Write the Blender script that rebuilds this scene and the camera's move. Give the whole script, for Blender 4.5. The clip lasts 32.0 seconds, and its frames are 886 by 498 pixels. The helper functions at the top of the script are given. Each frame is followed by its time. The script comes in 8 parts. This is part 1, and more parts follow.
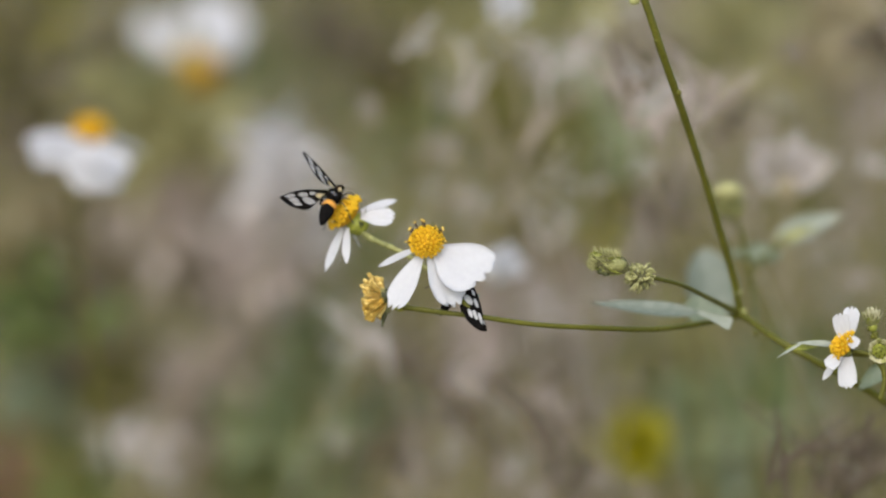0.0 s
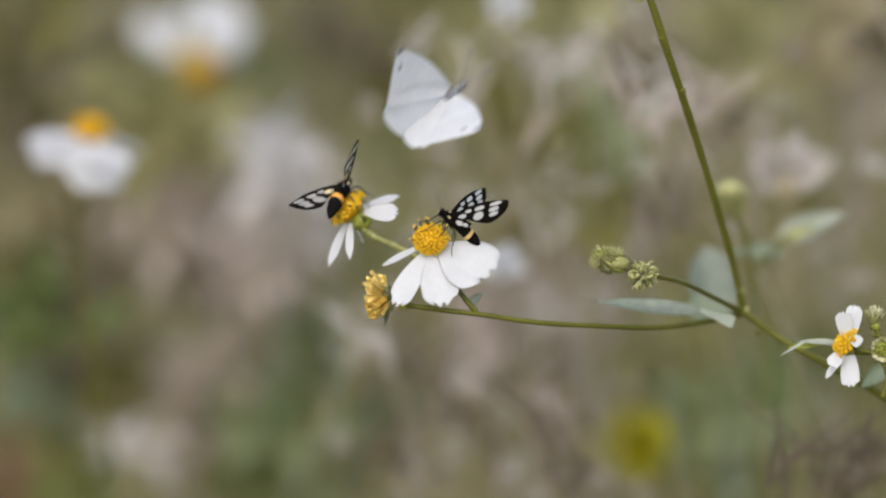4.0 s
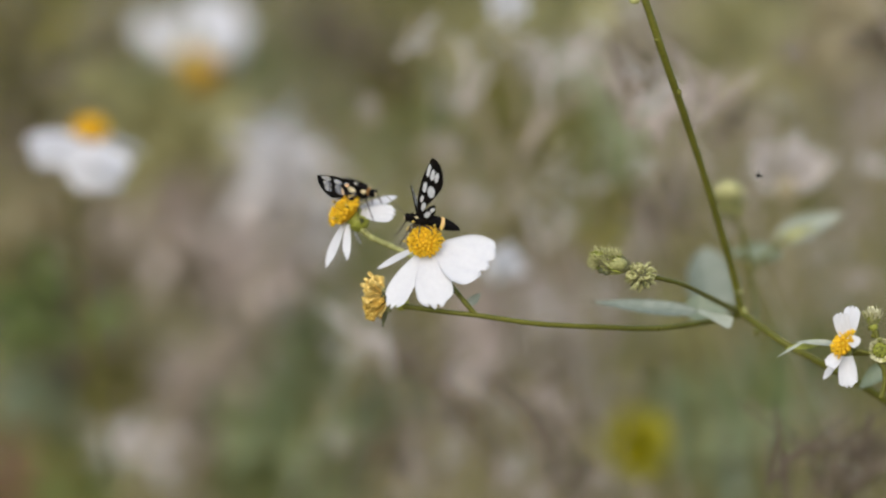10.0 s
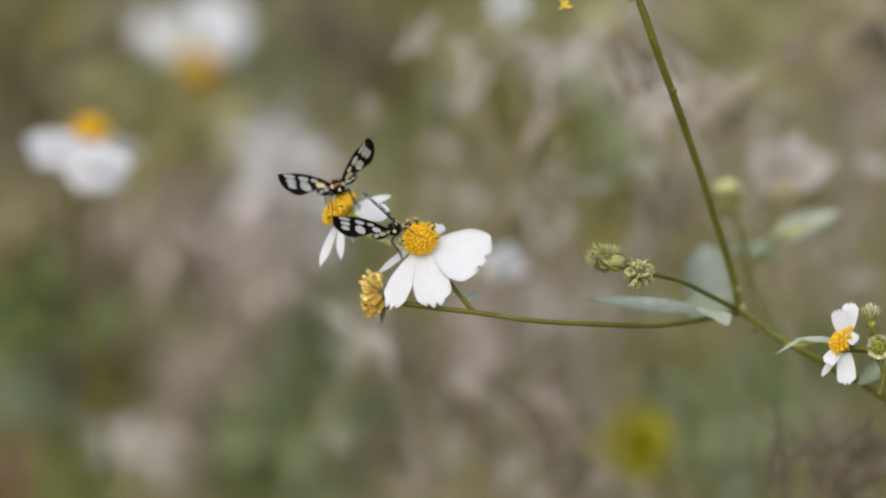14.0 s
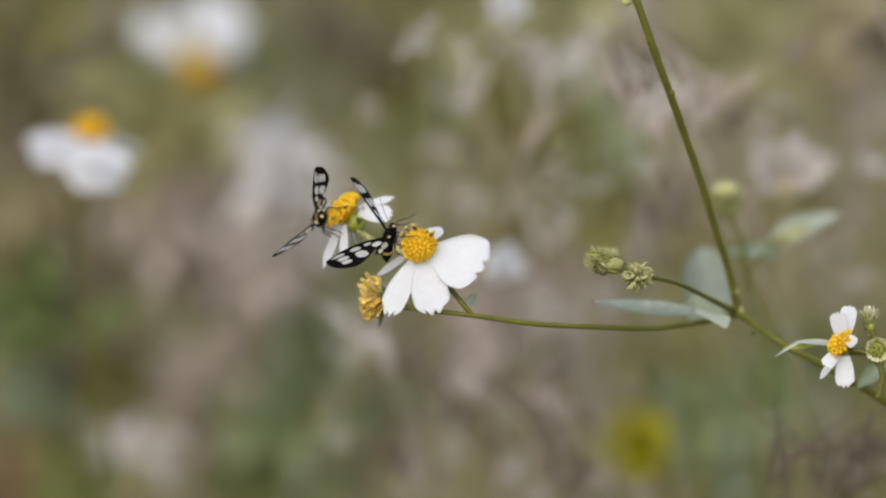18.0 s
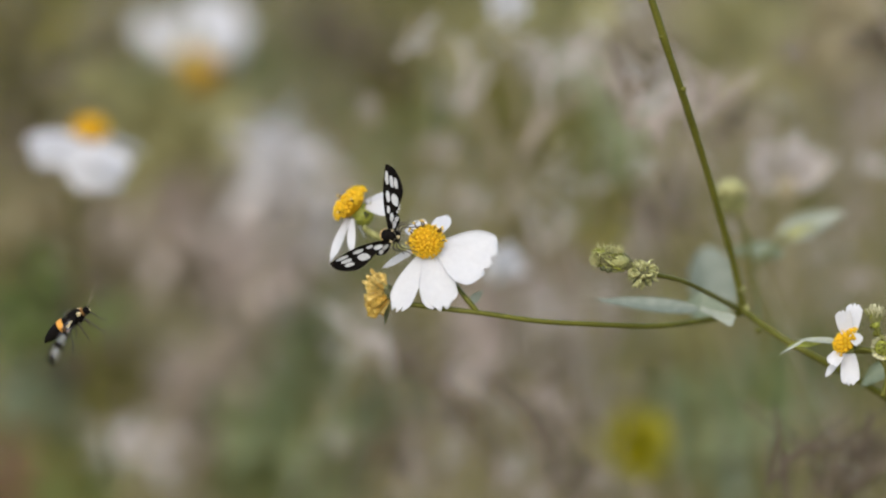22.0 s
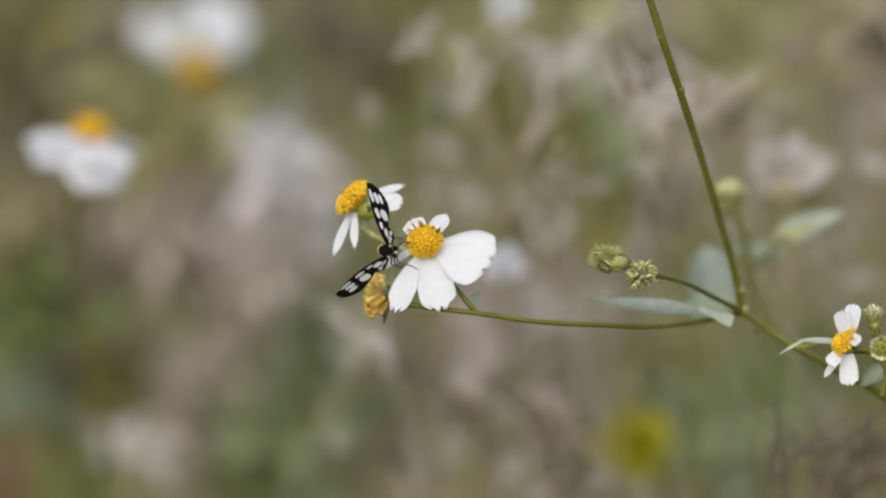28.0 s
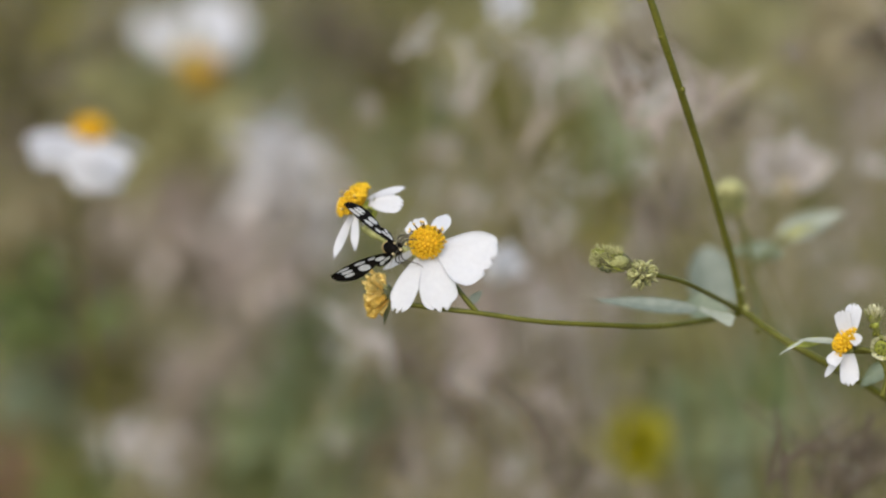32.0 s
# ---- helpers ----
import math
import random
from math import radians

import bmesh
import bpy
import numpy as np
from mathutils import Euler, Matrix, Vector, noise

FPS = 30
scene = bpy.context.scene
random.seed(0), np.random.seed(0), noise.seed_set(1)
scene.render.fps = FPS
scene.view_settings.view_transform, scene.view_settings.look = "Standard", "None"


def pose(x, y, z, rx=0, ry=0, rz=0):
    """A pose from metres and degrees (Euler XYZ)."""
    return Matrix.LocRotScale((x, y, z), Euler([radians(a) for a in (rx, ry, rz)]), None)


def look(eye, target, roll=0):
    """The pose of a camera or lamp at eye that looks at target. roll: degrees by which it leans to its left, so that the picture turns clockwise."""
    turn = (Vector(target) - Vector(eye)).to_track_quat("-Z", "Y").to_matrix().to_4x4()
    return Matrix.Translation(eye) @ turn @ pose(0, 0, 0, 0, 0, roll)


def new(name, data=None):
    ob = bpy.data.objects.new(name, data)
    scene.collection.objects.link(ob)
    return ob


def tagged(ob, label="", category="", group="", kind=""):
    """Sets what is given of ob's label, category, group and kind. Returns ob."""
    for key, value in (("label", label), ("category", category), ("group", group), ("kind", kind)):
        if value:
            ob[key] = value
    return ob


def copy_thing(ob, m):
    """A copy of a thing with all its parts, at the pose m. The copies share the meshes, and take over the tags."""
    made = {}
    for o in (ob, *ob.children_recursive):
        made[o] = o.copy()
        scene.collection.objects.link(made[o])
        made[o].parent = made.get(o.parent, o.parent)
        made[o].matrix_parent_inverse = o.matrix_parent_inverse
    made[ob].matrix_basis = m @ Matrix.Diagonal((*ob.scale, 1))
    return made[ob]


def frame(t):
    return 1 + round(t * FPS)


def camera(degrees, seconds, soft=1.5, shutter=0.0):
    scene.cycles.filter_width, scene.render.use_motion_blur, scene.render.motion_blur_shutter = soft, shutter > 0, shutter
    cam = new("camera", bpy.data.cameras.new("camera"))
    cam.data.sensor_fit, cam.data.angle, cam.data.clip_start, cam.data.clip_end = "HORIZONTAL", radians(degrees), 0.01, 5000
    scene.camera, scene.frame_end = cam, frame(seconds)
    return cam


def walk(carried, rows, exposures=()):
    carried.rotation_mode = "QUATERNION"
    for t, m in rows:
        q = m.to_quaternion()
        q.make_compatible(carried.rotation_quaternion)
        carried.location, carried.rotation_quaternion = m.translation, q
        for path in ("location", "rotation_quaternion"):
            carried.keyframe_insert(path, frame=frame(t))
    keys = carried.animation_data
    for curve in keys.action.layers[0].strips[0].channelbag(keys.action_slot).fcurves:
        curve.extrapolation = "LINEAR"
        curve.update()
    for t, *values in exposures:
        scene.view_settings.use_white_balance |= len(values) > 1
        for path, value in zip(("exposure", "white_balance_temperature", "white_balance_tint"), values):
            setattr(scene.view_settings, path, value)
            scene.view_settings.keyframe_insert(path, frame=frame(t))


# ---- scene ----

# The place: a patch of dry meadow. A long lens stands 0.8 m above the ground, tilted 10 degrees
# down, sharp on one flowering weed 1.12 m away.
TILT = 80.0
EYE = Vector((0.0, 0.0, 0.8))
FOCUS = 1.1189
UNIT = 0.00015            # one square of the planting chart, metres, at the focus distance
VIEW = pose(EYE.x, EYE.y, EYE.z, TILT)
TURN = VIEW.to_3x3()

cam = camera(12.0, 32.0, soft=2.2, shutter=0.45)
cam.data.dof.use_dof = True
cam.data.dof.focus_distance = FOCUS
cam.data.dof.aperture_fstop = 4.9
walk(cam, [(0.0, VIEW), (32.0, VIEW)], exposures=[(0.0, 0.525), (32.0, 0.525)])

# ---- light: a bright overcast day ----
world = bpy.data.worlds.new("overcast_sky")
scene.world = world
world.use_nodes = True
wn = world.node_tree
sky = wn.nodes.new("ShaderNodeTexSky")
sky.sky_type = "NISHITA"
sky.sun_disc = False
sky.sun_elevation = radians(45)
sky.sun_rotation = radians(195)
sky.air_density, sky.dust_density, sky.ozone_density = 1.0, 2.5, 1.0
wn.nodes["Background"].inputs["Strength"].default_value = 0.14
wn.links.new(sky.outputs[0], wn.nodes["Background"].inputs["Color"])
sun_data = bpy.data.lights.new("sun", "SUN")
sun_data.energy, sun_data.angle, sun_data.color = 1.4, radians(95), (1.0, 0.985, 0.96)
sun = new("sun", sun_data)
sun.matrix_world = look((-0.6, -2.2, 2.3), (0.0, 0.0, 0.0))


# ---- materials ----
def material(name, dark, light, rough=0.6, grain=900.0, patch=60.0, through_light=0.0, clear=0.0,
             bump=0.0, gloss=0.4, spread=0.0, mid=0.5):
    """A surface between two colours, mottled at two scales; through_light: how much shines through; clear: see-through share."""
    m = bpy.data.materials.new(name)
    m.use_nodes = True
    nt = m.node_tree
    nodes, links = nt.nodes, nt.links
    b = nodes["Principled BSDF"]
    b.inputs["Roughness"].default_value = rough
    b.inputs["Specular IOR Level"].default_value = gloss
    tc = nodes.new("ShaderNodeTexCoord")
    n1, n2 = nodes.new("ShaderNodeTexNoise"), nodes.new("ShaderNodeTexNoise")
    n1.inputs["Scale"].default_value, n2.inputs["Scale"].default_value = grain, patch
    n1.inputs["Detail"].default_value, n2.inputs["Detail"].default_value = 3.0, 2.0
    add = nodes.new("ShaderNodeMath")
    add.operation = "ADD"
    half = nodes.new("ShaderNodeMath")
    half.operation = "MULTIPLY"
    half.inputs[1].default_value = 0.5
    ramp = nodes.new("ShaderNodeMapRange")
    ramp.inputs["From Min"].default_value, ramp.inputs["From Max"].default_value = mid - 0.16, mid + 0.16
    mix = nodes.new("ShaderNodeMix")
    mix.data_type = "RGBA"
    mix.inputs["A"].default_value, mix.inputs["B"].default_value = (*dark, 1), (*light, 1)
    for n in (n1, n2):
        links.new(tc.outputs["Object"], n.inputs["Vector"])
    links.new(n1.outputs["Fac"], add.inputs[0])
    links.new(n2.outputs["Fac"], add.inputs[1])
    links.new(add.outputs[0], half.inputs[0])
    links.new(half.outputs[0], ramp.inputs["Value"])
    links.new(ramp.outputs["Result"], mix.inputs["Factor"])
    colour = mix.outputs["Result"]
    if spread:
        info, hsv = nodes.new("ShaderNodeObjectInfo"), nodes.new("ShaderNodeHueSaturation")
        rng = nodes.new("ShaderNodeMapRange")
        rng.inputs["To Min"].default_value, rng.inputs["To Max"].default_value = 1 - spread, 1 + spread
        links.new(info.outputs["Random"], rng.inputs["Value"])
        links.new(rng.outputs["Result"], hsv.inputs["Value"])
        links.new(colour, hsv.inputs["Color"])
        colour = hsv.outputs["Color"]
    links.new(colour, b.inputs["Base Color"])
    if bump:
        bp = nodes.new("ShaderNodeBump")
        bp.inputs["Strength"].default_value, bp.inputs["Distance"].default_value = bump, 0.0004
        links.new(n1.outputs["Fac"], bp.inputs["Height"])
        links.new(bp.outputs[0], b.inputs["Normal"])
    last = b.outputs[0]
    if through_light:
        tr, ms = nodes.new("ShaderNodeBsdfTranslucent"), nodes.new("ShaderNodeMixShader")
        links.new(colour, tr.inputs["Color"])
        ms.inputs[0].default_value = through_light
        links.new(last, ms.inputs[1])
        links.new(tr.outputs[0], ms.inputs[2])
        last = ms.outputs[0]
    if clear:
        tp, ms = nodes.new("ShaderNodeBsdfTransparent"), nodes.new("ShaderNodeMixShader")
        ms.inputs[0].default_value = clear
        links.new(last, ms.inputs[1])
        links.new(tp.outputs[0], ms.inputs[2])
        last = ms.outputs[0]
    links.new(last, nodes["Material Output"].inputs["Surface"])
    return m


PETAL = material("petal_white", (0.73, 0.73, 0.735), (0.785, 0.785, 0.785), 0.55, 700, 120, 0.42, bump=0.05, gloss=0.25)
# deeper orange than the florets, with the shade of their gaps in the colour
DISC = material("disc_orange", (0.52, 0.25, 0.004), (0.72, 0.41, 0.008), 0.6, 1600, 300, 0.12, bump=0.4, gloss=0.2)
FLORET = material("floret_yellow", (0.81, 0.472, 0.011), (0.945, 0.68, 0.048), 0.6, 1500, 400, 0.2, gloss=0.2, spread=0.14)
ANTHER = material("anther_brown", (0.03, 0.014, 0.004), (0.10, 0.05, 0.01), 0.6, 2000, 500)
POLLEN = material("pollen_yellow", (0.66, 0.42, 0.05), (0.85, 0.62, 0.16), 0.8, 2000, 500)
FADED = material("faded_orange", (0.64, 0.44, 0.10), (0.88, 0.70, 0.25), 0.7, 900, 250, 0.2, bump=0.3, spread=0.25)
FADED_DEEP = material("faded_deep_orange", (0.60, 0.37, 0.05), (0.86, 0.62, 0.15), 0.7, 900, 250, 0.2, bump=0.3, spread=0.2)
CALYX = material("calyx_green", (0.16, 0.185, 0.02), (0.38, 0.40, 0.06), 0.5, 900, 220, 0.1, bump=0.2)
BRACT = material("bract_dark", (0.035, 0.04, 0.014), (0.11, 0.115, 0.04), 0.6, 900, 220)
STEM = material("stem_olive", (0.070, 0.072, 0.008), (0.133, 0.131, 0.017), 0.5, 1400, 90, bump=0.2, gloss=0.22)
BUD = material("bud_green", (0.17, 0.17, 0.05), (0.44, 0.44, 0.17), 0.65, 1100, 300, 0.2, bump=0.3, spread=0.3)
BUD_PALE = material("bud_cream", (0.36, 0.355, 0.13), (0.60, 0.58, 0.28), 0.65, 1100, 300, 0.25, bump=0.2, spread=0.15)
BUD_TIP = material("bud_tip_cream", (0.50, 0.48, 0.26), (0.74, 0.71, 0.46), 0.65, 1100, 300, 0.25, bump=0.2, spread=0.1)
BUD_DARK = material("bud_core", (0.06, 0.055, 0.022), (0.18, 0.17, 0.07), 0.7, 1100, 300)
LEAF = material("leaf_grey_green", (0.13, 0.17, 0.10), (0.255, 0.30, 0.195), 0.4, 500, 70, 0.25, bump=0.2, gloss=0.5)
# greyer than LEAF: the pale sheen on the fork leaves is put into the colour
LEAF_SHEEN = material("leaf_grey_sheen", (0.165, 0.20, 0.15), (0.28, 0.315, 0.25), 0.4, 500, 60, 0.25, bump=0.2, gloss=0.5)
STEM_BROWN = material("stem_brown", (0.055, 0.052, 0.013), (0.115, 0.106, 0.032), 0.55, 1200, 90, bump=0.2, gloss=0.25)
# lighter again; on the folded tip and back leaf it includes painted sheen
LEAF_PALE = material("leaflet_pale", (0.29, 0.33, 0.25), (0.43, 0.46, 0.37), 0.5, 500, 90, 0.3, bump=0.2)
BLACK = material("moth_black", (0.003, 0.003, 0.003), (0.012, 0.010, 0.009), 0.9, 2500, 600, bump=0.5, gloss=0.05)
WINGBLACK = material("wing_black", (0.003, 0.003, 0.003), (0.012, 0.009, 0.007), 0.85, 3000, 500, gloss=0.04)
BAND = material("moth_orange", (0.52, 0.20, 0.015), (0.80, 0.38, 0.06), 0.7, 2500, 600, bump=0.4)
OCHRE = material("moth_ochre", (0.55, 0.32, 0.09), (0.80, 0.55, 0.22), 0.7, 2500, 600, bump=0.4)
CREAM = material("moth_cream", (0.62, 0.48, 0.22), (0.84, 0.72, 0.44), 0.7, 2500, 600, through_light=0.2)
WINDOW = material("wing_window", (0.74, 0.73, 0.72), (0.90, 0.89, 0.87), 0.35, 2500, 500, 0.4, clear=0.30, gloss=0.5)
CLEAR = material("wing_clear", (0.62, 0.60, 0.60), (0.80, 0.78, 0.77), 0.35, 2500, 500, 0.4, clear=0.78, gloss=0.5)
YELLOW = material("insect_yellow", (0.55, 0.36, 0.02), (0.75, 0.52, 0.06), 0.6, 2500, 500)
TAWNY = material("moth_tawny", (0.10, 0.045, 0.010), (0.34, 0.17, 0.04), 0.8, 2500, 600, bump=0.5)
REDDISH = material("reddish_litter", (0.12, 0.06, 0.035), (0.26, 0.14, 0.085), 0.7, 120, 10, 0.3, spread=0.2)
FEELER = material("antenna_tan", (0.10, 0.085, 0.05), (0.30, 0.26, 0.17), 0.6, 2500, 500)
FUR = material("moth_fur", (0.004, 0.004, 0.003), (0.05, 0.035, 0.018), 0.9, 2500, 900, gloss=0.1, mid=0.58)
LEG = material("leg_brown", (0.015, 0.012, 0.01), (0.09, 0.075, 0.05), 0.6, 2500, 500)
WHITEWING = material("butterfly_white", (0.68, 0.69, 0.71), (0.80, 0.81, 0.82), 0.6, 1200, 150, 0.35, clear=0.12, bump=0.1, gloss=0.2)
GREYWING = material("butterfly_grey", (0.10, 0.10, 0.11), (0.24, 0.24, 0.26), 0.7, 1500, 300)
GROUND = material("dry_litter", (0.136, 0.114, 0.052), (0.322, 0.277, 0.161), 0.9, 60, 4.0, bump=0.4, gloss=0.1)
STRAW = material("dry_straw", (0.24, 0.202, 0.11), (0.455, 0.39, 0.24), 0.7, 120, 8, 0.25, spread=0.12)
MAUVE = material("dry_mauve", (0.345, 0.284, 0.232), (0.590, 0.505, 0.440), 0.75, 120, 8, 0.3, spread=0.18)
PALE = material("pale_seed_fluff", (0.545, 0.500, 0.452), (0.775, 0.725, 0.675), 0.8, 120, 8, 0.45, spread=0.12)
FLUFF = material("grey_white_fluff", (0.585, 0.56, 0.535), (0.78, 0.755, 0.735), 0.8, 120, 8, 0.45, spread=0.12)
SAGE = material("grass_sage", (0.25, 0.238, 0.095), (0.45, 0.42, 0.19), 0.65, 90, 6, 0.3, spread=0.1)
FERN = material("weed_soft_green", (0.20, 0.245, 0.115), (0.39, 0.45, 0.235), 0.55, 90, 8, 0.3, spread=0.1)
OLIVE = material("grass_olive", (0.122, 0.114, 0.024), (0.265, 0.238, 0.067), 0.6, 90, 6, 0.3, spread=0.25)
GREEN = material("weed_green", (0.072, 0.104, 0.020), (0.165, 0.208, 0.052), 0.5, 90, 10, 0.3, spread=0.2)
BLUEGREEN = material("weed_blue_green", (0.155, 0.194, 0.114), (0.316, 0.362, 0.242), 0.5, 90, 10, 0.3, spread=0.2)
ACID = material("leaf_yellow_green", (0.36, 0.33, 0.006), (0.58, 0.54, 0.012), 0.5, 90, 10, 0.3)
BROWN = material("dead_stalk", (0.055, 0.040, 0.029), (0.156, 0.125, 0.078), 0.8, 150, 12)


# ---- building tools ----
def chart(x, y, deep=0.0):
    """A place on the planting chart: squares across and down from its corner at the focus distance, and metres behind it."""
    k = 1.0 + deep / FOCUS
    return EYE + TURN @ Vector(((x - 784) * UNIT * k, (441 - y) * UNIT * k, -(FOCUS + deep)))


def part(name, bm, mat, parent, label="", smooth=True):
    """Links a bmesh as one mesh object under a thing or under a part."""
    me = bpy.data.meshes.new(name)
    bm.to_mesh(me)
    bm.free()
    for m in (mat if isinstance(mat, (list, tuple)) else [mat]):
        me.materials.append(m)
    if smooth:
        me.polygons.foreach_set("use_smooth", [True] * len(me.polygons))
    ob = new(name, me)
    ob.parent = parent
    if label:
        ob["label"] = label
    return ob


def thing(name, m, label, category, group="", kind=""):
    ob = new(name)
    ob.empty_display_size = 0.01
    ob.matrix_basis = m
    return tagged(ob, label, category, group, kind)


def curve_points(pts, n):
    """n points a span along a smooth line through pts."""
    pts = [Vector(p) for p in pts]
    if len(pts) == 2:
        return [pts[0].lerp(pts[1], i / n) for i in range(n + 1)]
    out = []
    for i in range(len(pts) - 1):
        p0, p1, p2, p3 = pts[max(i - 1, 0)], pts[i], pts[i + 1], pts[min(i + 2, len(pts) - 1)]
        for j in range(n):
            t = j / n
            out.append(0.5 * ((2 * p1) + (p2 - p0) * t + (2 * p0 - 5 * p1 + 4 * p2 - p3) * t * t
                              + (3 * p1 - p0 - 3 * p2 + p3) * t ** 3))
    return out + [pts[-1]]


def tube(bm, pts, radii, sides=8, n=6, wobble=0.0):
    """A round stalk along a smooth line, with its own thickness at each point of it."""
    line = curve_points(pts, n)
    rings, last = [], len(line) - 1
    side = Vector((0.31, 0.17, 0.93))
    for i, p in enumerate(line):
        d = (line[min(i + 1, last)] - line[max(i - 1, 0)]).normalized()
        side = (side - d * side.dot(d)).normalized()
        other = d.cross(side)
        f = i / last * (len(radii) - 1)
        k = min(int(f), len(radii) - 2) if len(radii) > 1 else 0
        r = radii[0] if len(radii) == 1 else radii[k] + (radii[k + 1] - radii[k]) * (f - k)
        r *= 1 + wobble * noise.noise(p * 700)
        rings.append([bm.verts.new(p + r * (math.cos(a) * side + math.sin(a) * other))
                      for a in (2 * math.pi * s / sides for s in range(sides))])
    for a, b in zip(rings, rings[1:]):
        for s in range(sides):
            bm.faces.new((a[s], a[(s + 1) % sides], b[(s + 1) % sides], b[s]))
    bm.faces.new(rings[0][::-1])
    bm.faces.new(rings[-1])
    return bm


def ball(bm, centre, size, u=12, v=8, turn=None, rough=0.0):
    """A rounded lump with three radii."""
    m = Matrix.Translation(centre) @ (turn.to_4x4() if turn else Matrix()) @ Matrix.Diagonal((*size, 1))
    made = bmesh.ops.create_uvsphere(bm, u_segments=u, v_segments=v, radius=1, matrix=m)["verts"]
    if rough:
        c = Vector(centre)
        for w in made:
            w.co += (w.co - c) * rough * noise.noise(w.co * 2500)
    return bm


def basis(along, face):
    """Axes of a blade: x along it, z as near to face as can be."""
    x = Vector(along).normalized()
    z = Vector(face)
    z = (z - x * z.dot(x)).normalized()
    return Matrix((x, z.cross(x), z)).transposed()


def blade(bm, root, along, face, length, width, profile, cup=0.0, bend=0.0, teeth=0, nx=14, ny=8, thick=0.00012, ripple=0.0, seed=0):
    """A petal or leaf: a cupped, bent sheet with thickness. profile(t) gives the half width from 0 to 1."""
    turn = basis(along, face)
    top, low = [], []
    for i in range(nx + 1):
        t = i / nx
        a, b = [], []
        for j in range(ny + 1):
            s = 2 * j / ny - 1
            reach = t
            if teeth:
                notch = 0.5 + 0.5 * math.cos(teeth * math.pi * s + seed * 1.7)
                reach = t * (1 - 0.085 * notch ** 2 * t ** 5 - 0.045 * s * s * t ** 3)
            w = profile(t) * width / 2
            z = cup * width * (s * s - 0.4) * math.sin(math.pi * min(t * 1.1, 1)) - bend * length * t * t
            z += ripple * width * noise.noise(Vector((t * 4 + seed * 3.1, s * 2.2, seed)))
            z += 0.008 * width * math.cos(3.5 * math.pi * s) * t * (1 if teeth else 0)
            p = Vector((reach * length, s * w, z))
            a.append(bm.verts.new(Vector(root) + turn @ p))
            b.append(bm.verts.new(Vector(root) + turn @ (p - Vector((0, 0, thick)))))
        top.append(a)
        low.append(b)
    for i in range(nx):
        for j in range(ny):
            bm.faces.new((top[i][j], top[i + 1][j], top[i + 1][j + 1], top[i][j + 1]))
            bm.faces.new((low[i][j], low[i][j + 1], low[i + 1][j + 1], low[i + 1][j]))
        for j, flip in ((0, 1), (ny, 0)):
            q = (top[i][j], low[i][j], low[i + 1][j], top[i + 1][j])
            bm.faces.new(q[::-1] if flip else q)
    for i in (0, nx):
        for j in range(ny):
            q = (top[i][j], top[i][j + 1], low[i][j + 1], low[i][j])
            bm.faces.new(q[::-1] if i else q)
    return bm


def petal_profile(t):
    return (0.26 + 0.74 * math.sin(min(t / 0.62, 1) * math.pi / 2) ** 1.2) * (1 - max(0, (t - 0.72) / 0.28) ** 2.6 * 0.5)


def strap_profile(t):
    return (0.62 + 0.38 * math.sin(min(t / 0.6, 1) * math.pi / 2)) * (1 - max(0, (t - 0.8) / 0.2) ** 2.4 * 0.45)


def slim_profile(t):
    return (0.4 + 0.6 * math.sin(min(t / 0.5, 1) * math.pi / 2)) * (1 - max(0, (t - 0.6) / 0.4) ** 2 * 0.75)


def fan_profile(t):
    return 0.35 + 0.65 * t ** 1.5 if t < 0.9 else 1.0 - 4.0 * (t - 0.9)


def leaf_profile(t):
    return 0.04 + 0.96 * max(0.0, math.sin(math.pi * t ** 0.75)) ** 0.9 * (1 - 0.25 * t)


def round_profile(t):
    return 0.05 + 0.95 * max(0.0, math.sin(math.pi * min(1.0, t * 0.97 + 0.02))) ** 0.6


# ---- the ground ----
def build_ground():
    bm = bmesh.new()
    n = 120

    def spot(i, j):
        a, b = (i / n - 0.5) * 2, (j / n - 0.5) * 2
        x, y = a * 7 + a ** 5 * 900, b * 9 + b ** 5 * 900 + 3
        near = abs(x) < 20 and abs(y) < 24
        hump = 0.02 * noise.noise(Vector((x * 1.3, y * 1.3, 0))) + 0.008 * noise.noise(Vector((x * 6, y * 6, 3))) if near else 0
        return Vector((x, y, hump))

    grid = [[bm.verts.new(spot(i, j)) for j in range(n + 1)] for i in range(n + 1)]
    for i in range(n):
        for j in range(n):
            bm.faces.new((grid[i][j], grid[i + 1][j], grid[i + 1][j + 1], grid[i][j + 1]))
    ob = part("ground", bm, GROUND, None)
    tagged(ob, "brown dry meadow soil with plant litter", "ground", kind="structure")


build_ground()


# ---- the weed in focus ----
ROOT = Vector((1720.0, 4545.0))


def loc(x, y, deep=0.0):
    """A chart place in the weed's own space."""
    k = 1.0 + deep / FOCUS
    px, py = (x - 784) * k + 784, (y - 441) * k + 441
    return Vector(((px - ROOT.x) * UNIT, (ROOT.y - py) * UNIT, -deep))


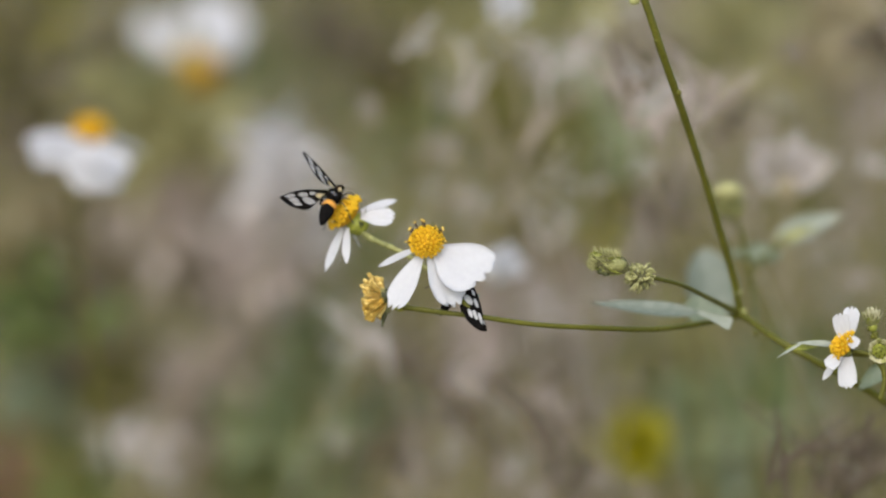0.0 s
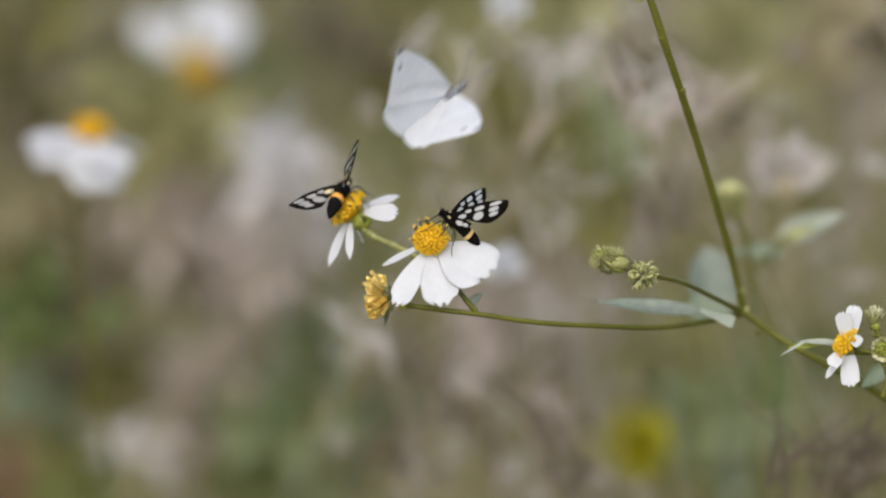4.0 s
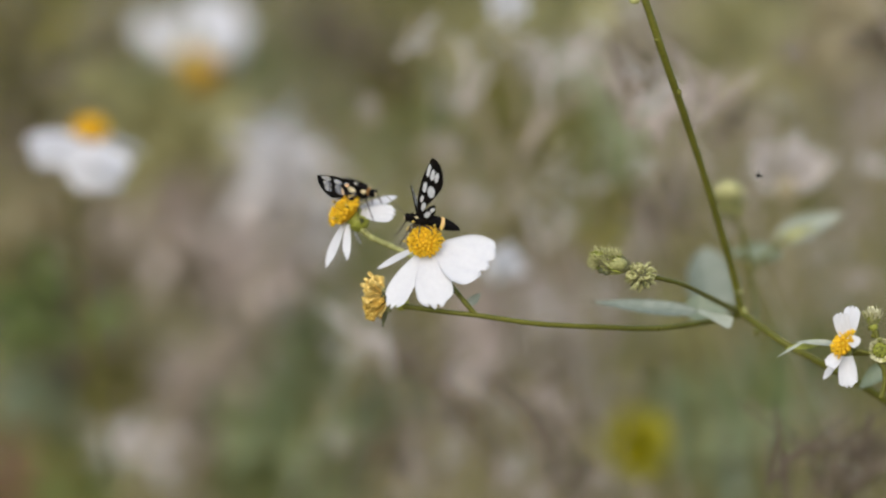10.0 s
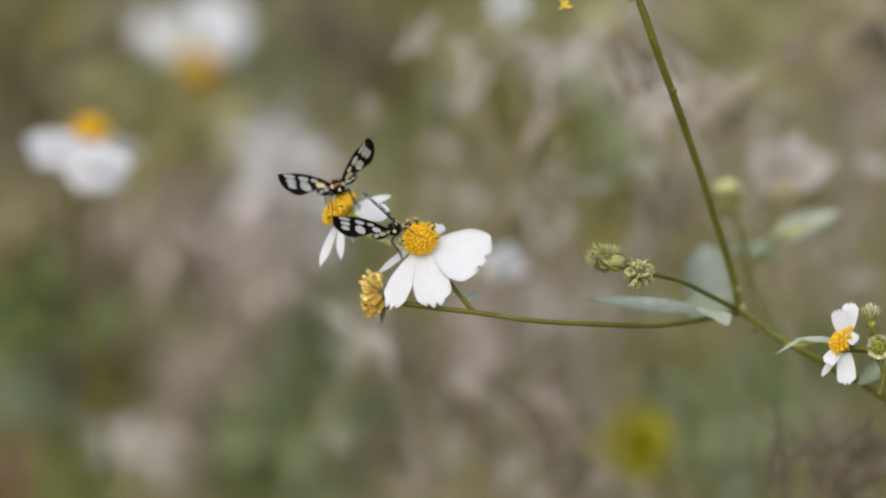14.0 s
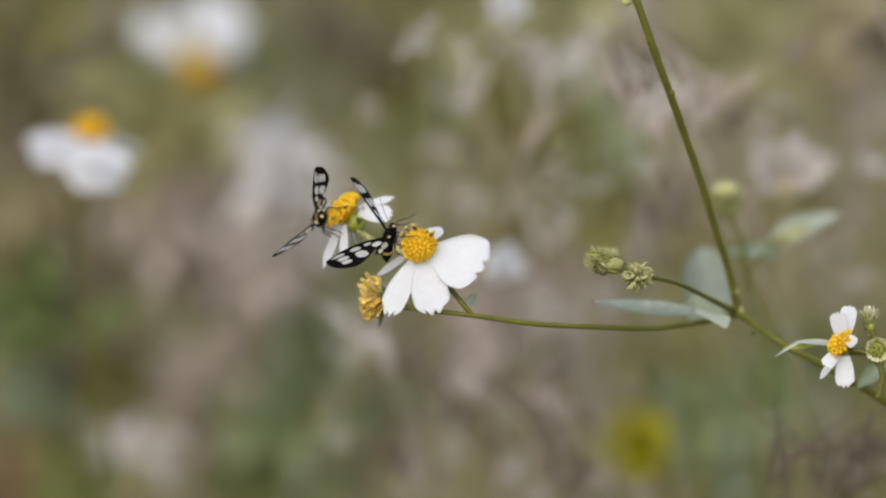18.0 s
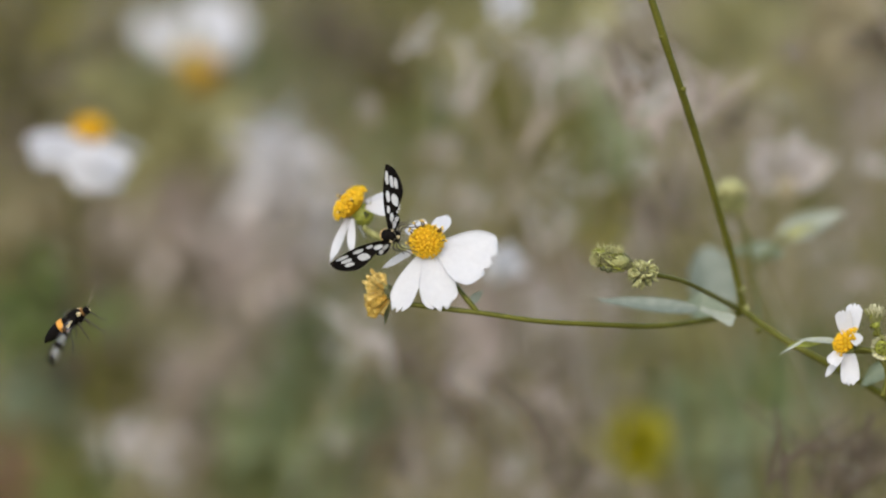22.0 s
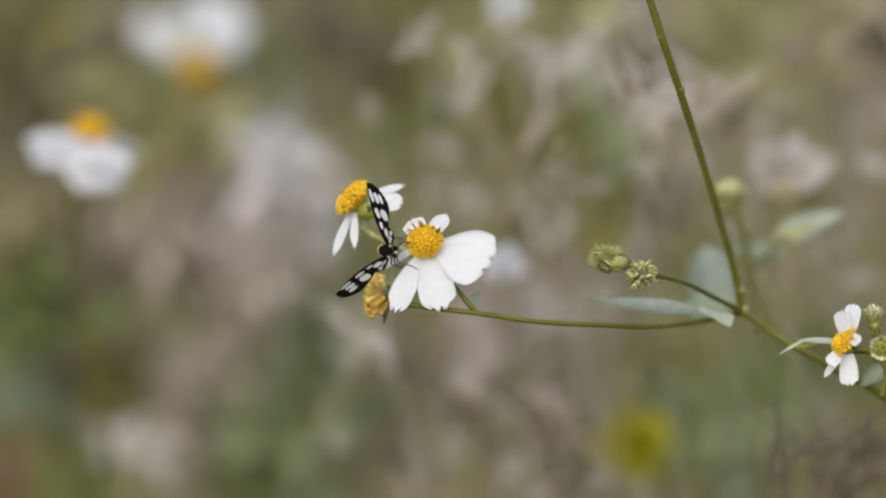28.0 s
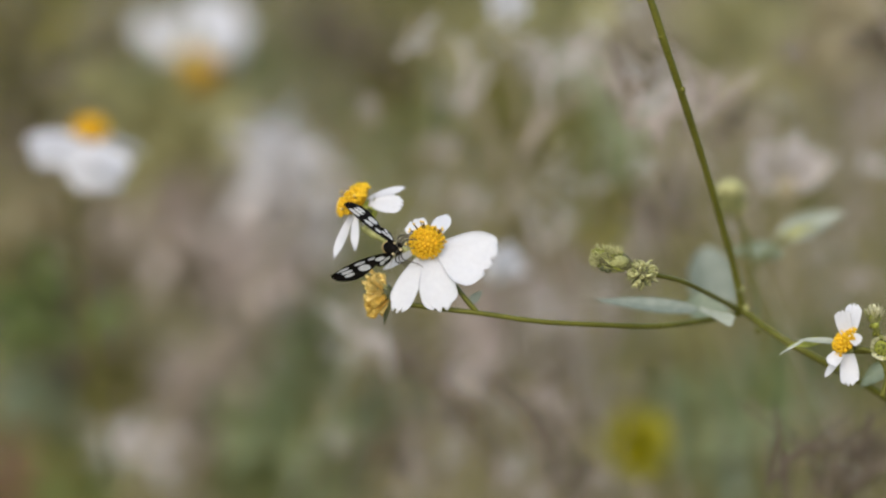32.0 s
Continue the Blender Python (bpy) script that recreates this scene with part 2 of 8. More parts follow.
def petal_parts(head, petals, axis, rim, thick=0.00014, open_face=0.0):
    """Petals by their reach across and up and whether the tip comes nearer (1) or goes back (-1)."""
    made = []
    for k, (dx, dy, side, length, width, slim, bend) in enumerate(petals):
        flat = math.hypot(dx, dy)
        dz = side * math.sqrt(max(length * length - flat * flat, 0))
        d = Vector((dx, dy, dz)).normalized()
        face = Vector(axis) + Vector((0, 0, open_face))
        bm = bmesh.new()
        blade(bm, d * rim * UNIT - Vector(axis).normalized() * 6 * UNIT, d, face, (length - rim) * UNIT, width * UNIT,
              strap_profile if slim == 3 else slim_profile if slim else petal_profile, cup=0.035, bend=bend, teeth=0 if slim == 2 else 2.4, nx=16, ny=16, thick=thick, ripple=0.03, seed=k + len(petals))
        made.append(part("petal", bm, PETAL, head))
    return made


def floret_shape(seed):
    """A little tube that opens in five blunt teeth, one unit across."""
    bm = bmesh.new()
    tube(bm, ((0, 0, -0.6), (0, 0, 0.3), (0, 0, 0.9)), (0.55, 0.75, 1.0), 6, 1)
    for k in range(5):
        a = k * 1.2566 + seed
        ball(bm, (math.cos(a) * 0.75, math.sin(a) * 0.75, 0.95), (0.42, 0.42, 0.45), 5, 3)
    me = bpy.data.meshes.new("floret")
    bm.to_mesh(me)
    bm.free()
    me.materials.append(FLORET)
    me.polygons.foreach_set("use_smooth", [True] * len(me.polygons))
    return me


FLORET_SHAPES = [floret_shape(k) for k in range(3)]


def flower_head(weed, at, axis, radius, petals, florets=70, stamens=7, calyx=True, scale=1.0, stamen_side=(0, 1, 0), dome=0.78, open_face=0.0, grain=1.0):
    """A daisy-like head: domed orange disc with florets, dark stamens with pollen, white petals, green calyx behind."""
    axis = Vector(axis).normalized()
    turn = basis(axis.orthogonal(), axis)
    bm = bmesh.new()
    ball(bm, (0, 0, 0), (radius * UNIT * 0.93, radius * UNIT * 0.93, radius * UNIT * dome), 20, 14, turn)
    head = part("flower_head", bm, DISC, weed, "orange-yellow domed disc with white petals")
    head.matrix_basis = Matrix.Translation(at)
    rnd = random.Random(radius * 7 + florets)
    for k in range(florets):
        h = 1 - (k + 0.5) / florets * 1.05
        a = k * 2.39996
        r = math.sqrt(max(0, 1 - h * h))
        p = turn @ Vector((math.cos(a) * r * radius, math.sin(a) * r * radius, h * radius * dome * 1.02)) * UNIT
        z = turn @ Vector((math.cos(a) * r, math.sin(a) * r, h))
        ob = new("floret", FLORET_SHAPES[k % 3])
        ob.parent = head
        size = radius * UNIT * rnd.uniform(0.085, 0.125) * grain
        p += Vector((rnd.gauss(0, 1), rnd.gauss(0, 1), rnd.gauss(0, 1))) * radius * 0.022 * UNIT
        ob.matrix_basis = Matrix.LocRotScale(p, z.to_track_quat("Z", "Y"), (size, size, size * rnd.uniform(0.9, 1.5)))
    up = Vector(stamen_side).normalized()
    across = axis.cross(up).normalized()
    for k in range(stamens):
        a = (k / max(stamens - 1, 1) - 0.5) * 3.3 + rnd.uniform(-0.3, 0.3)
        d = (up * math.cos(a) + across * math.sin(a)).normalized()
        p = d * radius * 0.88 * UNIT + axis * radius * rnd.uniform(0.15, 0.4) * UNIT
        q = p + (d * rnd.uniform(0.18, 0.48) + axis * rnd.uniform(0.1, 0.35)) * radius * UNIT
        part("stamen", tube(bmesh.new(), (p, p.lerp(q, 0.5), q), (0.032 * radius * UNIT, 0.05 * radius * UNIT, 0.045 * radius * UNIT), 6, 3), ANTHER, head)
        bm = ball(bmesh.new(), q, (0.085 * radius * UNIT,) * 3, 8, 6, rough=0.2)
        part("pollen_tip", bm, POLLEN, head)
    petal_parts(head, petals, axis, radius * 0.72, open_face=open_face)
    if calyx:
        bm = bmesh.new()
        c = -axis * radius * 0.85 * UNIT * calyx
        ball(bm, c, (radius * 0.62 * UNIT * calyx, radius * 0.62 * UNIT * calyx, radius * 0.6 * UNIT * calyx), 14, 10, turn, 0.05)
        part("calyx", bm, CALYX, head, "yellow-green rounded calyx")
        for k in range(8):
            a = k / 8 * 2 * math.pi
            d = turn @ Vector((math.cos(a), math.sin(a), -0.25))
            bm = bmesh.new()
            blade(bm, c + d * radius * 0.45 * UNIT * calyx - axis * 0.2 * radius * UNIT, axis * 0.75 + d * 0.55, d, radius * 0.75 * UNIT * calyx, radius * 0.3 * UNIT, leaf_profile, nx=6, ny=4)
            part("bract", bm, BRACT if k % 2 else CALYX, head)
    return head


def leaf(weed, pts_along, face, width, name="leaf", deep=0.0, label="", fold=0.18, bend=0.12, mat=None, profile=None):
    (x0, y0), (x1, y1) = pts_along
    a, b = loc(x0, y0, deep), loc(x1, y1, deep)
    bm = bmesh.new()
    blade(bm, a, b - a, face, (b - a).length, width * UNIT, profile or leaf_profile, cup=fold, bend=bend, nx=16, ny=8, ripple=0.06, seed=x0)
    return part(name, bm, mat or LEAF, weed, label)


def stalk(weed, pts, radii, name="stem", mat=None, label=""):
    bm = bmesh.new()
    tube(bm, [loc(*p) for p in pts], [r * UNIT for r in radii], 10, 8, 0.12)
    return part(name, bm, mat or STEM, weed, label)


def seed_bud(weed, at, along, length, width, spikes, mat, name="seed_head", label="", seed=1, spike=0.42):
    """A closed green head with overlapping scales and fringed awns."""
    along = Vector(along).normalized()
    turn = basis(along.orthogonal(), along)
    rnd = random.Random(seed)
    bm = bmesh.new()
    ball(bm, (0, 0, 0), (width * 0.42 * UNIT, width * 0.42 * UNIT, length * 0.46 * UNIT), 14, 10, turn, 0.12)
    head = part(name, bm, mat, weed, label)
    head.matrix_basis = Matrix.Translation(loc(*at))
    for k in range(spikes):
        a = k * 2.39996
        h = rnd.uniform(-0.95, 0.97)
        r = math.sqrt(max(0.05, 1 - h * h))
        d = turn @ Vector((math.cos(a) * r, math.sin(a) * r, h * 1.0))
        p = turn @ Vector((math.cos(a) * r * width * 0.4, math.sin(a) * r * width * 0.4, h * length * 0.44)) * UNIT
        w = (d * 0.8 + along * 0.9).normalized()
        bm = bmesh.new()
        L = width * spike * rnd.uniform(0.7, 1.2) * UNIT
        tube(bm, (p, p + w * L * 0.6, p + w * L + d * L * 0.3), (L * 0.21, L * 0.18, L * 0.07), 5, 2)
        tone = rnd.random()
        part("awn", bm, BUD_PALE if h > 0.4 and tone < 0.6 else BUD if tone < 0.8 else BUD_DARK, head)
    return head


def withered_bud(weed):
    """An oval closed head: lapping green scales, dark lumps for a hollow's shade below and a pale hairy tuft over its
    crown.
    """
    along = Vector((-0.94, 0.24, 0.1)).normalized()
    turn = basis(along.orthogonal(), along)
    rnd = random.Random(3)
    head = part("seed_head", ball(bmesh.new(), (0, 0, 0), (19 * UNIT, 19 * UNIT, 35 * UNIT), 16, 12, turn, 0.1), BUD_DARK, weed, "brownish green withered flower head with a pale tuft")
    head.matrix_basis = Matrix.Translation(loc(1083, 464))
    for k in range(34):
        a, h = k * 2.39996, -0.95 + 1.45 * (k + 0.5) / 34
        d = turn @ Vector((math.cos(a), math.sin(a), 0))
        r = math.sqrt(max(0.08, 1 - h * h))
        if d.y < -0.25 and d.z > 0.1 and h > 0.1:
            continue
        root = d * 18.5 * r * UNIT + along * h * 33 * UNIT
        bm = bmesh.new()
        blade(bm, root, along - d * 0.5 * h, d + along * 0.25, rnd.uniform(24, 32) * UNIT, rnd.uniform(11, 16) * UNIT, leaf_profile, cup=0.3, bend=0.12, nx=7, ny=5)
        part("scale", bm, BUD if k % 3 else CALYX, head)
    for k in range(190):
        a = rnd.uniform(0, 6.283)
        d = turn @ Vector((math.cos(a), math.sin(a), 0))
        h = rnd.uniform(0.25, 1.0) if d.y > -0.1 else rnd.uniform(0.7, 1.0)
        if d.y > 0.45:
            h = rnd.uniform(-0.5, 1.0)
        r = math.sqrt(max(0.03, 1 - h * h))
        p = d * 18 * r * UNIT + along * h * 33 * UNIT
        w = (d * rnd.uniform(0.5, 1.0) + along * rnd.uniform(0.4, 1.1) + Vector((0, 0.25, 0))).normalized()
        long = rnd.uniform(8, 15) * UNIT
        bm = tube(bmesh.new(), (p, p + w * long * 0.6, p + w * long + Vector((rnd.gauss(0, 2), rnd.gauss(0, 2), 0)) * UNIT), (1.2 * UNIT, 1.0 * UNIT, 0.5 * UNIT), 4, 2)
        part("awn", bm, BUD_PALE, head)
    # solid dark lumps, coloured as the shade inside a gap of the scales
    for k, (x, y, z) in enumerate(((-18, -14, 9), (-9, -17, 8))):
        part("hollow_shade", ball(bmesh.new(), (x * UNIT, y * UNIT, z * UNIT), (7 * UNIT, 6 * UNIT, 5 * UNIT), 8, 6, rough=0.2), BRACT, head, "dark lump for the shade in a hollow between the scales")
    part("smooth_scale", ball(bmesh.new(), (8 * UNIT, -2 * UNIT, 11 * UNIT), (19 * UNIT, 12 * UNIT, 10 * UNIT), 14, 10, rough=0.1), BUD, head, "pale swollen scale")
    return head


def fingered_bud(weed, at, radius, count, seed, stub=1.0):
    """A round bud of stubby pale fingers that curl about a dark core, with a few dark tips."""
    rnd = random.Random(seed)
    head = part("bud", ball(bmesh.new(), (0, 0, 0), (radius * 0.66 * UNIT,) * 3, 14, 10, rough=0.12), BUD_DARK, weed, "pale green bud of stubby curled fingers")
    head.matrix_basis = Matrix.Translation(loc(*at))
    for k in range(count):
        h, a = 1 - 2 * (k + 0.5) / count, k * 2.39996
        d = Vector((math.sqrt(1 - h * h) * math.cos(a), math.sqrt(1 - h * h) * math.sin(a), h))
        d = (d + Vector((rnd.gauss(0, 0.15), rnd.gauss(0, 0.15), 0))).normalized()
        p = d * radius * 0.55 * UNIT
        q = d * radius * rnd.uniform(0.85, 1.12) * UNIT
        e = q + Vector((rnd.gauss(0, 3), rnd.gauss(0, 3) - 1.5, rnd.gauss(0, 2))) * UNIT
        dark = d.y < -0.55 and rnd.random() < 0.3
        bm = tube(bmesh.new(), (p, p.lerp(q, 0.6), q, e), (2.6 * stub * UNIT, 3.0 * stub * UNIT, 3.1 * stub * UNIT, 2.0 * stub * UNIT), 6, 2, 0.2)
        part("finger", bm, BRACT if dark else BUD_PALE if rnd.random() < 0.72 else BUD, head)
    return head


def faded_head(weed):
    """A withered head: one tuft of shrivelled florets fans up, a fuller one hangs down, with a green cup behind."""
    head = part("faded_head", ball(bmesh.new(), (0, 0, 0), (13 * UNIT, 15 * UNIT, 12 * UNIT), 12, 8, rough=0.15), BRACT, weed, "withered orange flower head with shrivelled florets")
    head.matrix_basis = Matrix.Translation(loc(684, 522, 0.009))
    rnd = random.Random(4)
    for (bx, by), (a0, a1), (l0, l1), count, mat in (((-4, 3), (2.05, 3.1), (20, 43), 46, FADED), ((-2, -6), (3.3, 4.35), (22, 42), 70, FADED_DEEP)):
        for k in range(count):
            f = k / (count - 1)
            a = a0 + (a1 - a0) * f + rnd.gauss(0, 0.17)
            long = l0 + (l1 - l0) * rnd.uniform(0.4, 1.0) * (0.75 + 0.25 * math.sin(math.pi * f))
            d = Vector((math.cos(a), math.sin(a), rnd.uniform(-0.35, 0.55)))
            p = Vector((bx + rnd.gauss(0, 4), by + rnd.gauss(0, 4), rnd.uniform(-7, 7))) * UNIT
            bm = bmesh.new()
            blade(bm, p, d, (rnd.gauss(0, 0.5), rnd.gauss(0, 0.5), 1.2), long * UNIT, rnd.uniform(6, 10) * UNIT, fan_profile, cup=0.45, bend=rnd.uniform(-0.25, 0.3), nx=8, ny=6, ripple=0.5, seed=k)
            part("dry_floret", bm, mat if k % 4 else FADED, head)
            if k % 3 == 0:
                e = p + d.normalized() * long * 0.97 * UNIT
                part("floret_tip", ball(bmesh.new(), e, (4.2 * UNIT, 3.4 * UNIT, 3.4 * UNIT), 8, 6, rough=0.4), mat, head)
    for k in range(9):
        p = Vector((rnd.uniform(-20, 2), rnd.uniform(4, 14), rnd.uniform(4, 9))) * UNIT
        part("style", tube(bmesh.new(), (p, p + Vector((rnd.uniform(-9, -3), rnd.uniform(-3, 9), 3)) * UNIT), (1.4 * UNIT, 1.0 * UNIT), 5, 2), BUD_PALE if k % 3 else BRACT, head)
    for dx, dy, w in ((-8, -50, 13), (-2, -34, 11), (6, -24, 12), (10, -12, 14)):
        bm = bmesh.new()
        blade(bm, (2 * UNIT, -8 * UNIT, 2 * UNIT), (dx, dy, 4), (0.3, 0, 1), math.hypot(dx, dy) * UNIT, w * UNIT, leaf_profile, nx=6, ny=4)
        part("bract", bm, BRACT if dx < 8 else STEM_BROWN, head, "dried brown bract")
    part("calyx", ball(bmesh.new(), (27 * UNIT, -14 * UNIT, 0), (15 * UNIT, 14 * UNIT, 13 * UNIT), 12, 8, rough=0.12), CALYX, head, "yellow-green calyx")
    return head


def build_weed():
    weed = thing("flowering_weed", Matrix.Translation(chart(ROOT.x, ROOT.y)) @ TURN.to_4x4(),
                 "tall green weed with white daisy flowers rooted in the meadow", "wildflower")
    stalk(weed, [(1720, 4560, 0.0), (1700, 3000, 0.0), (1690, 1500, 0.0), (1660, 800, 0.05), (1568, 708, 0.045), (1450, 640, 0.034), (1385, 604, 0.034), (1313, 553, 0.045)],
          (18, 16, 14, 11, 8, 7, 6.5, 6.5), "main_stem", label="olive-green ribbed main stem")
    fork = loc(1313, 553)
    bm = tube(bmesh.new(), [loc(*p) - fork for p in ((1313, 555, 0.05), (1303, 505, 0.048), (1286, 440, 0.042), (1250, 320, 0.03), (1216, 215, 0.018), (1178, 105, 0.006), (1141, -5), (1100, -110))],
              [r * UNIT for r in (7.5, 6.5, 6.5, 7, 6)], 10, 8, 0.12)
    upper = part("upper_stem", bm, STEM, weed, "straight olive-green upper stem")
    upper.matrix_basis = Matrix.Translation(fork)
    ball_bm = ball(bmesh.new(), loc(1315, 552, 0.048), (8.5 * UNIT, 10 * UNIT, 8 * UNIT), 12, 8, rough=0.1)
    part("stem_node", ball_bm, STEM, weed)
    for p in ((1203, 163, 0.01), (1163, 70, 0.003), (1305, 520, 0.046)):
        part("stem_node", ball(bmesh.new(), loc(*p) - fork, (5.2 * UNIT, 6 * UNIT, 5.2 * UNIT), 10, 6), STEM, upper)
    for p in ((1312, 517, 0.044), (1319, 550, 0.044)):
        part("side_bud", ball(bmesh.new(), loc(*p) - fork, (4.5 * UNIT, 8 * UNIT, 5 * UNIT), 10, 6, rough=0.2), BUD, upper, "tiny pale green axillary bud")
    part("side_bud", ball(bmesh.new(), loc(1124, 0) - fork, (10 * UNIT, 7 * UNIT, 7 * UNIT), 10, 6, rough=0.2), BUD, upper)
    # the long side branch to the flowers
    stalk(weed, [(1313, 556, 0.05), (1250, 569, 0.04), (1165, 580, 0.025), (1060, 578, 0.012), (950, 572, 0.004), (850, 558), (780, 550), (715, 541)], (6, 5.5, 5, 4.6, 4.4, 5), "side_branch")
    part("stem_node", ball(bmesh.new(), loc(1165, 580, 0.025), (8 * UNIT, 6 * UNIT, 7 * UNIT), 10, 6), STEM, weed)
    # stalk of the bud pair
    stalk(weed, [(1312, 553, 0.05), (1285, 540, 0.042), (1250, 522, 0.028), (1205, 501, 0.012), (1160, 490, 0.002), (1120, 480)], (6, 5, 4.5, 4.2, 3.8), "bud_stalk")
    withered_bud(weed)
    fingered_bud(weed, (1135, 488), 24, 84, 5, 0.85)
    faded_head(weed)
    # stalks of the two open flowers
    stalk(weed, [(842, 556), (822, 532), (800, 505, 0.006), (770, 470, 0.012), (757, 445, 0.008)], (5, 4.5, 4.5, 5), "flower_stalk")
    stalk(weed, [(808, 517, 0.004), (785, 495, 0.014), (742, 462, 0.02), (700, 438, 0.02), (660, 420, 0.02), (640, 405, 0.02)], (4, 4.4, 5, 5.4, 6), "flower_stalk", BUD)
    leaf(weed, ((829, 540), (852, 517)), (0.0, 0.3, 1.0), 18, "leaflet", mat=LEAF_PALE, deep=0.006)
    # leaves at the fork and along the stem
    leaf(weed, ((1238, 552), (1048, 533)), (0.05, 0.6, 0.75), 40, deep=0.045, bend=0.0, label="lance-shaped leaf with a grey sheen in its colour", mat=LEAF_SHEEN, fold=0.1)
    leaf(weed, ((1268, 566), (1252, 438)), (0.1, 0.35, 1.0), 104, deep=0.13, label="broad leaf above with a grey sheen in its colour", profile=round_profile, mat=LEAF_SHEEN)
    leaf(weed, ((1212, 542), (1290, 552)), (0.0, 0.45, 0.9), 66, deep=0.075, fold=0.1, bend=0.02, label="broad green lower leaf")
    leaf(weed, ((1236, 549), (1297, 572)), (0.1, 0.3, 0.95), 29, deep=0.034, fold=0.05, bend=0.0, label="pale folded leaf tip", mat=LEAF_PALE, profile=fan_profile)
    leaf(weed, ((1486, 609), (1408, 602)), (0.05, 0.75, 0.6), 19, deep=0.004, bend=0.04, label="small pale arching leaf", mat=LEAF_PALE)
    leaf(weed, ((1426, 602), (1376, 631)), (-0.1, 0.5, 0.8), 7, deep=0.003, bend=0.02, label="folded pale leaf tip", mat=LEAF_PALE)
    leaf(weed, ((1458, 604), (1390, 616)), (0.1, 0.3, 0.9), 19, deep=0.006, bend=0.0, label="green underside of the folded leaf", mat=CALYX)
    # shoot further back with a closed bud and two leaves
    stalk(weed, [(1340, 590, 0.06), (1335, 520, 0.12), (1318, 430, 0.125), (1300, 380, 0.125), (1292, 350, 0.125)], (5, 5, 5, 6), "back_shoot")
    stalk(weed, [(1330, 480, 0.12), (1365, 445, 0.13), (1390, 420, 0.13)], (5, 4, 4), "back_shoot")
    seed_bud(weed, (1292, 362, 0.125), (-0.1, 1, 0.1), 60, 58, 40, BUD, label="pale yellow-green closed bud", seed=9, spike=0.3)
    part("bud_crown", ball(bmesh.new(), loc(1292, 338, 0.12), (30 * UNIT, 20 * UNIT, 24 * UNIT), 12, 8, rough=0.25), BUD_PALE, weed, "cream crown of the closed bud")
    leaf(weed, ((1372, 425), (1492, 370)), (0.1, 0.5, 0.85), 60, deep=0.16, label="pale grey-green leaf", mat=LEAF_PALE)
    leaf(weed, ((1385, 450), (1290, 440)), (0.0, 0.5, 0.85), 50, deep=0.13, label="pale green leaf")
    leaf(weed, ((1376, 428), (1446, 394)), (0.0, 0.4, 0.9), 26, deep=0.15, label="yellow-green young leaf", mat=BUD)
    # small flower and buds on the stem's lower end
    stalk(weed, [(1560, 705), (1568, 660), (1545, 628), (1515, 620)], (5, 5, 4.5, 4), "flower_stalk")
    stalk(weed, [(1568, 665), (1558, 610), (1547, 582)], (5, 5, 4.5), "flower_stalk")
    tulip = part("bud", ball(bmesh.new(), (0, 0, 0), (12 * UNIT, 13 * UNIT, 12 * UNIT), 12, 9, rough=0.12), BUD, weed, "pale green bud with upright cream tips")
    tulip.matrix_basis = Matrix.Translation(loc(1545, 564))
    rnd = random.Random(31)
    for k in range(34):
        a = k * 2.39996
        out = Vector((math.cos(a), 0.0, math.sin(a)))
        spread = (k + 1) / 34
        p = out * (2 + 9 * spread) * UNIT + Vector((0, (5 - 8 * spread) * UNIT, 0))
        d = (out * (0.1 + 0.75 * spread) * rnd.uniform(0.6, 1.3) + Vector((0, 1, 0))).normalized()
        long = rnd.uniform(13, 21)
        bm = bmesh.new()
        blade(bm, p, d, out, long * UNIT, rnd.uniform(4.5, 6.5) * UNIT, fan_profile, cup=0.4, bend=rnd.uniform(-0.1, 0.25), nx=6, ny=5)
        part("bract_tip", bm, BUD_TIP if k % 5 else BUD, tulip)
    for k in range(7):
        a = k / 7 * 6.283 + 0.3
        out = Vector((math.cos(a), 0.0, math.sin(a)))
        bm = bmesh.new()
        blade(bm, out * 8 * UNIT - Vector((0, 9 * UNIT, 0)), out * 0.35 + Vector((0, 1, 0)), out, 16 * UNIT, 8 * UNIT, leaf_profile, cup=0.35, bend=-0.15, nx=7, ny=4)
        part("bract", bm, BUD if k % 2 else CALYX, tulip)
    part("bud_cup", ball(bmesh.new(), loc(1547, 577), (8 * UNIT, 9 * UNIT, 8 * UNIT), 10, 8, rough=0.25), CALYX, weed, "yellow-green cup under the bud")
    for p in ((1540, 580), (1553, 588), (1546, 594)):
        part("stem_node", ball(bmesh.new(), loc(*p), (4 * UNIT, 5 * UNIT, 4 * UNIT), 8, 6, rough=0.25), STEM, weed)
    rim = part("bud", ball(bmesh.new(), (0, 0, 0), (15 * UNIT, 14 * UNIT, 12 * UNIT), 14, 10, rough=0.2), CALYX, weed, "yellow-green open bud with a pale rim")
    rim.matrix_basis = Matrix.Translation(loc(1559, 619))
    for k in range(26):
        a = k * 2.39996
        r = 12 * math.sqrt((k + 0.5) / 26)
        part("floret_tip", ball(bmesh.new(), (math.cos(a) * r * UNIT, math.sin(a) * r * UNIT, (12 - r * r * 0.05) * UNIT), (2.4 * UNIT, 2.4 * UNIT, 3 * UNIT), 6, 5, rough=0.3), CALYX if k % 3 else STEM, rim)
    for k in range(15):
        a = k / 15 * 6.283
        out = Vector((math.cos(a), math.sin(a), 0))
        bm = bmesh.new()
        blade(bm, out * 13 * UNIT, out * 0.3 + Vector((0, 0, 1)), (-out.x, -out.y, 0.4), rnd.uniform(13, 17) * UNIT, rnd.uniform(9, 12) * UNIT, fan_profile, cup=0.3, bend=0.3, nx=6, ny=4)
        part("rim_scale", bm, BUD_TIP if k % 4 else BUD, rim)
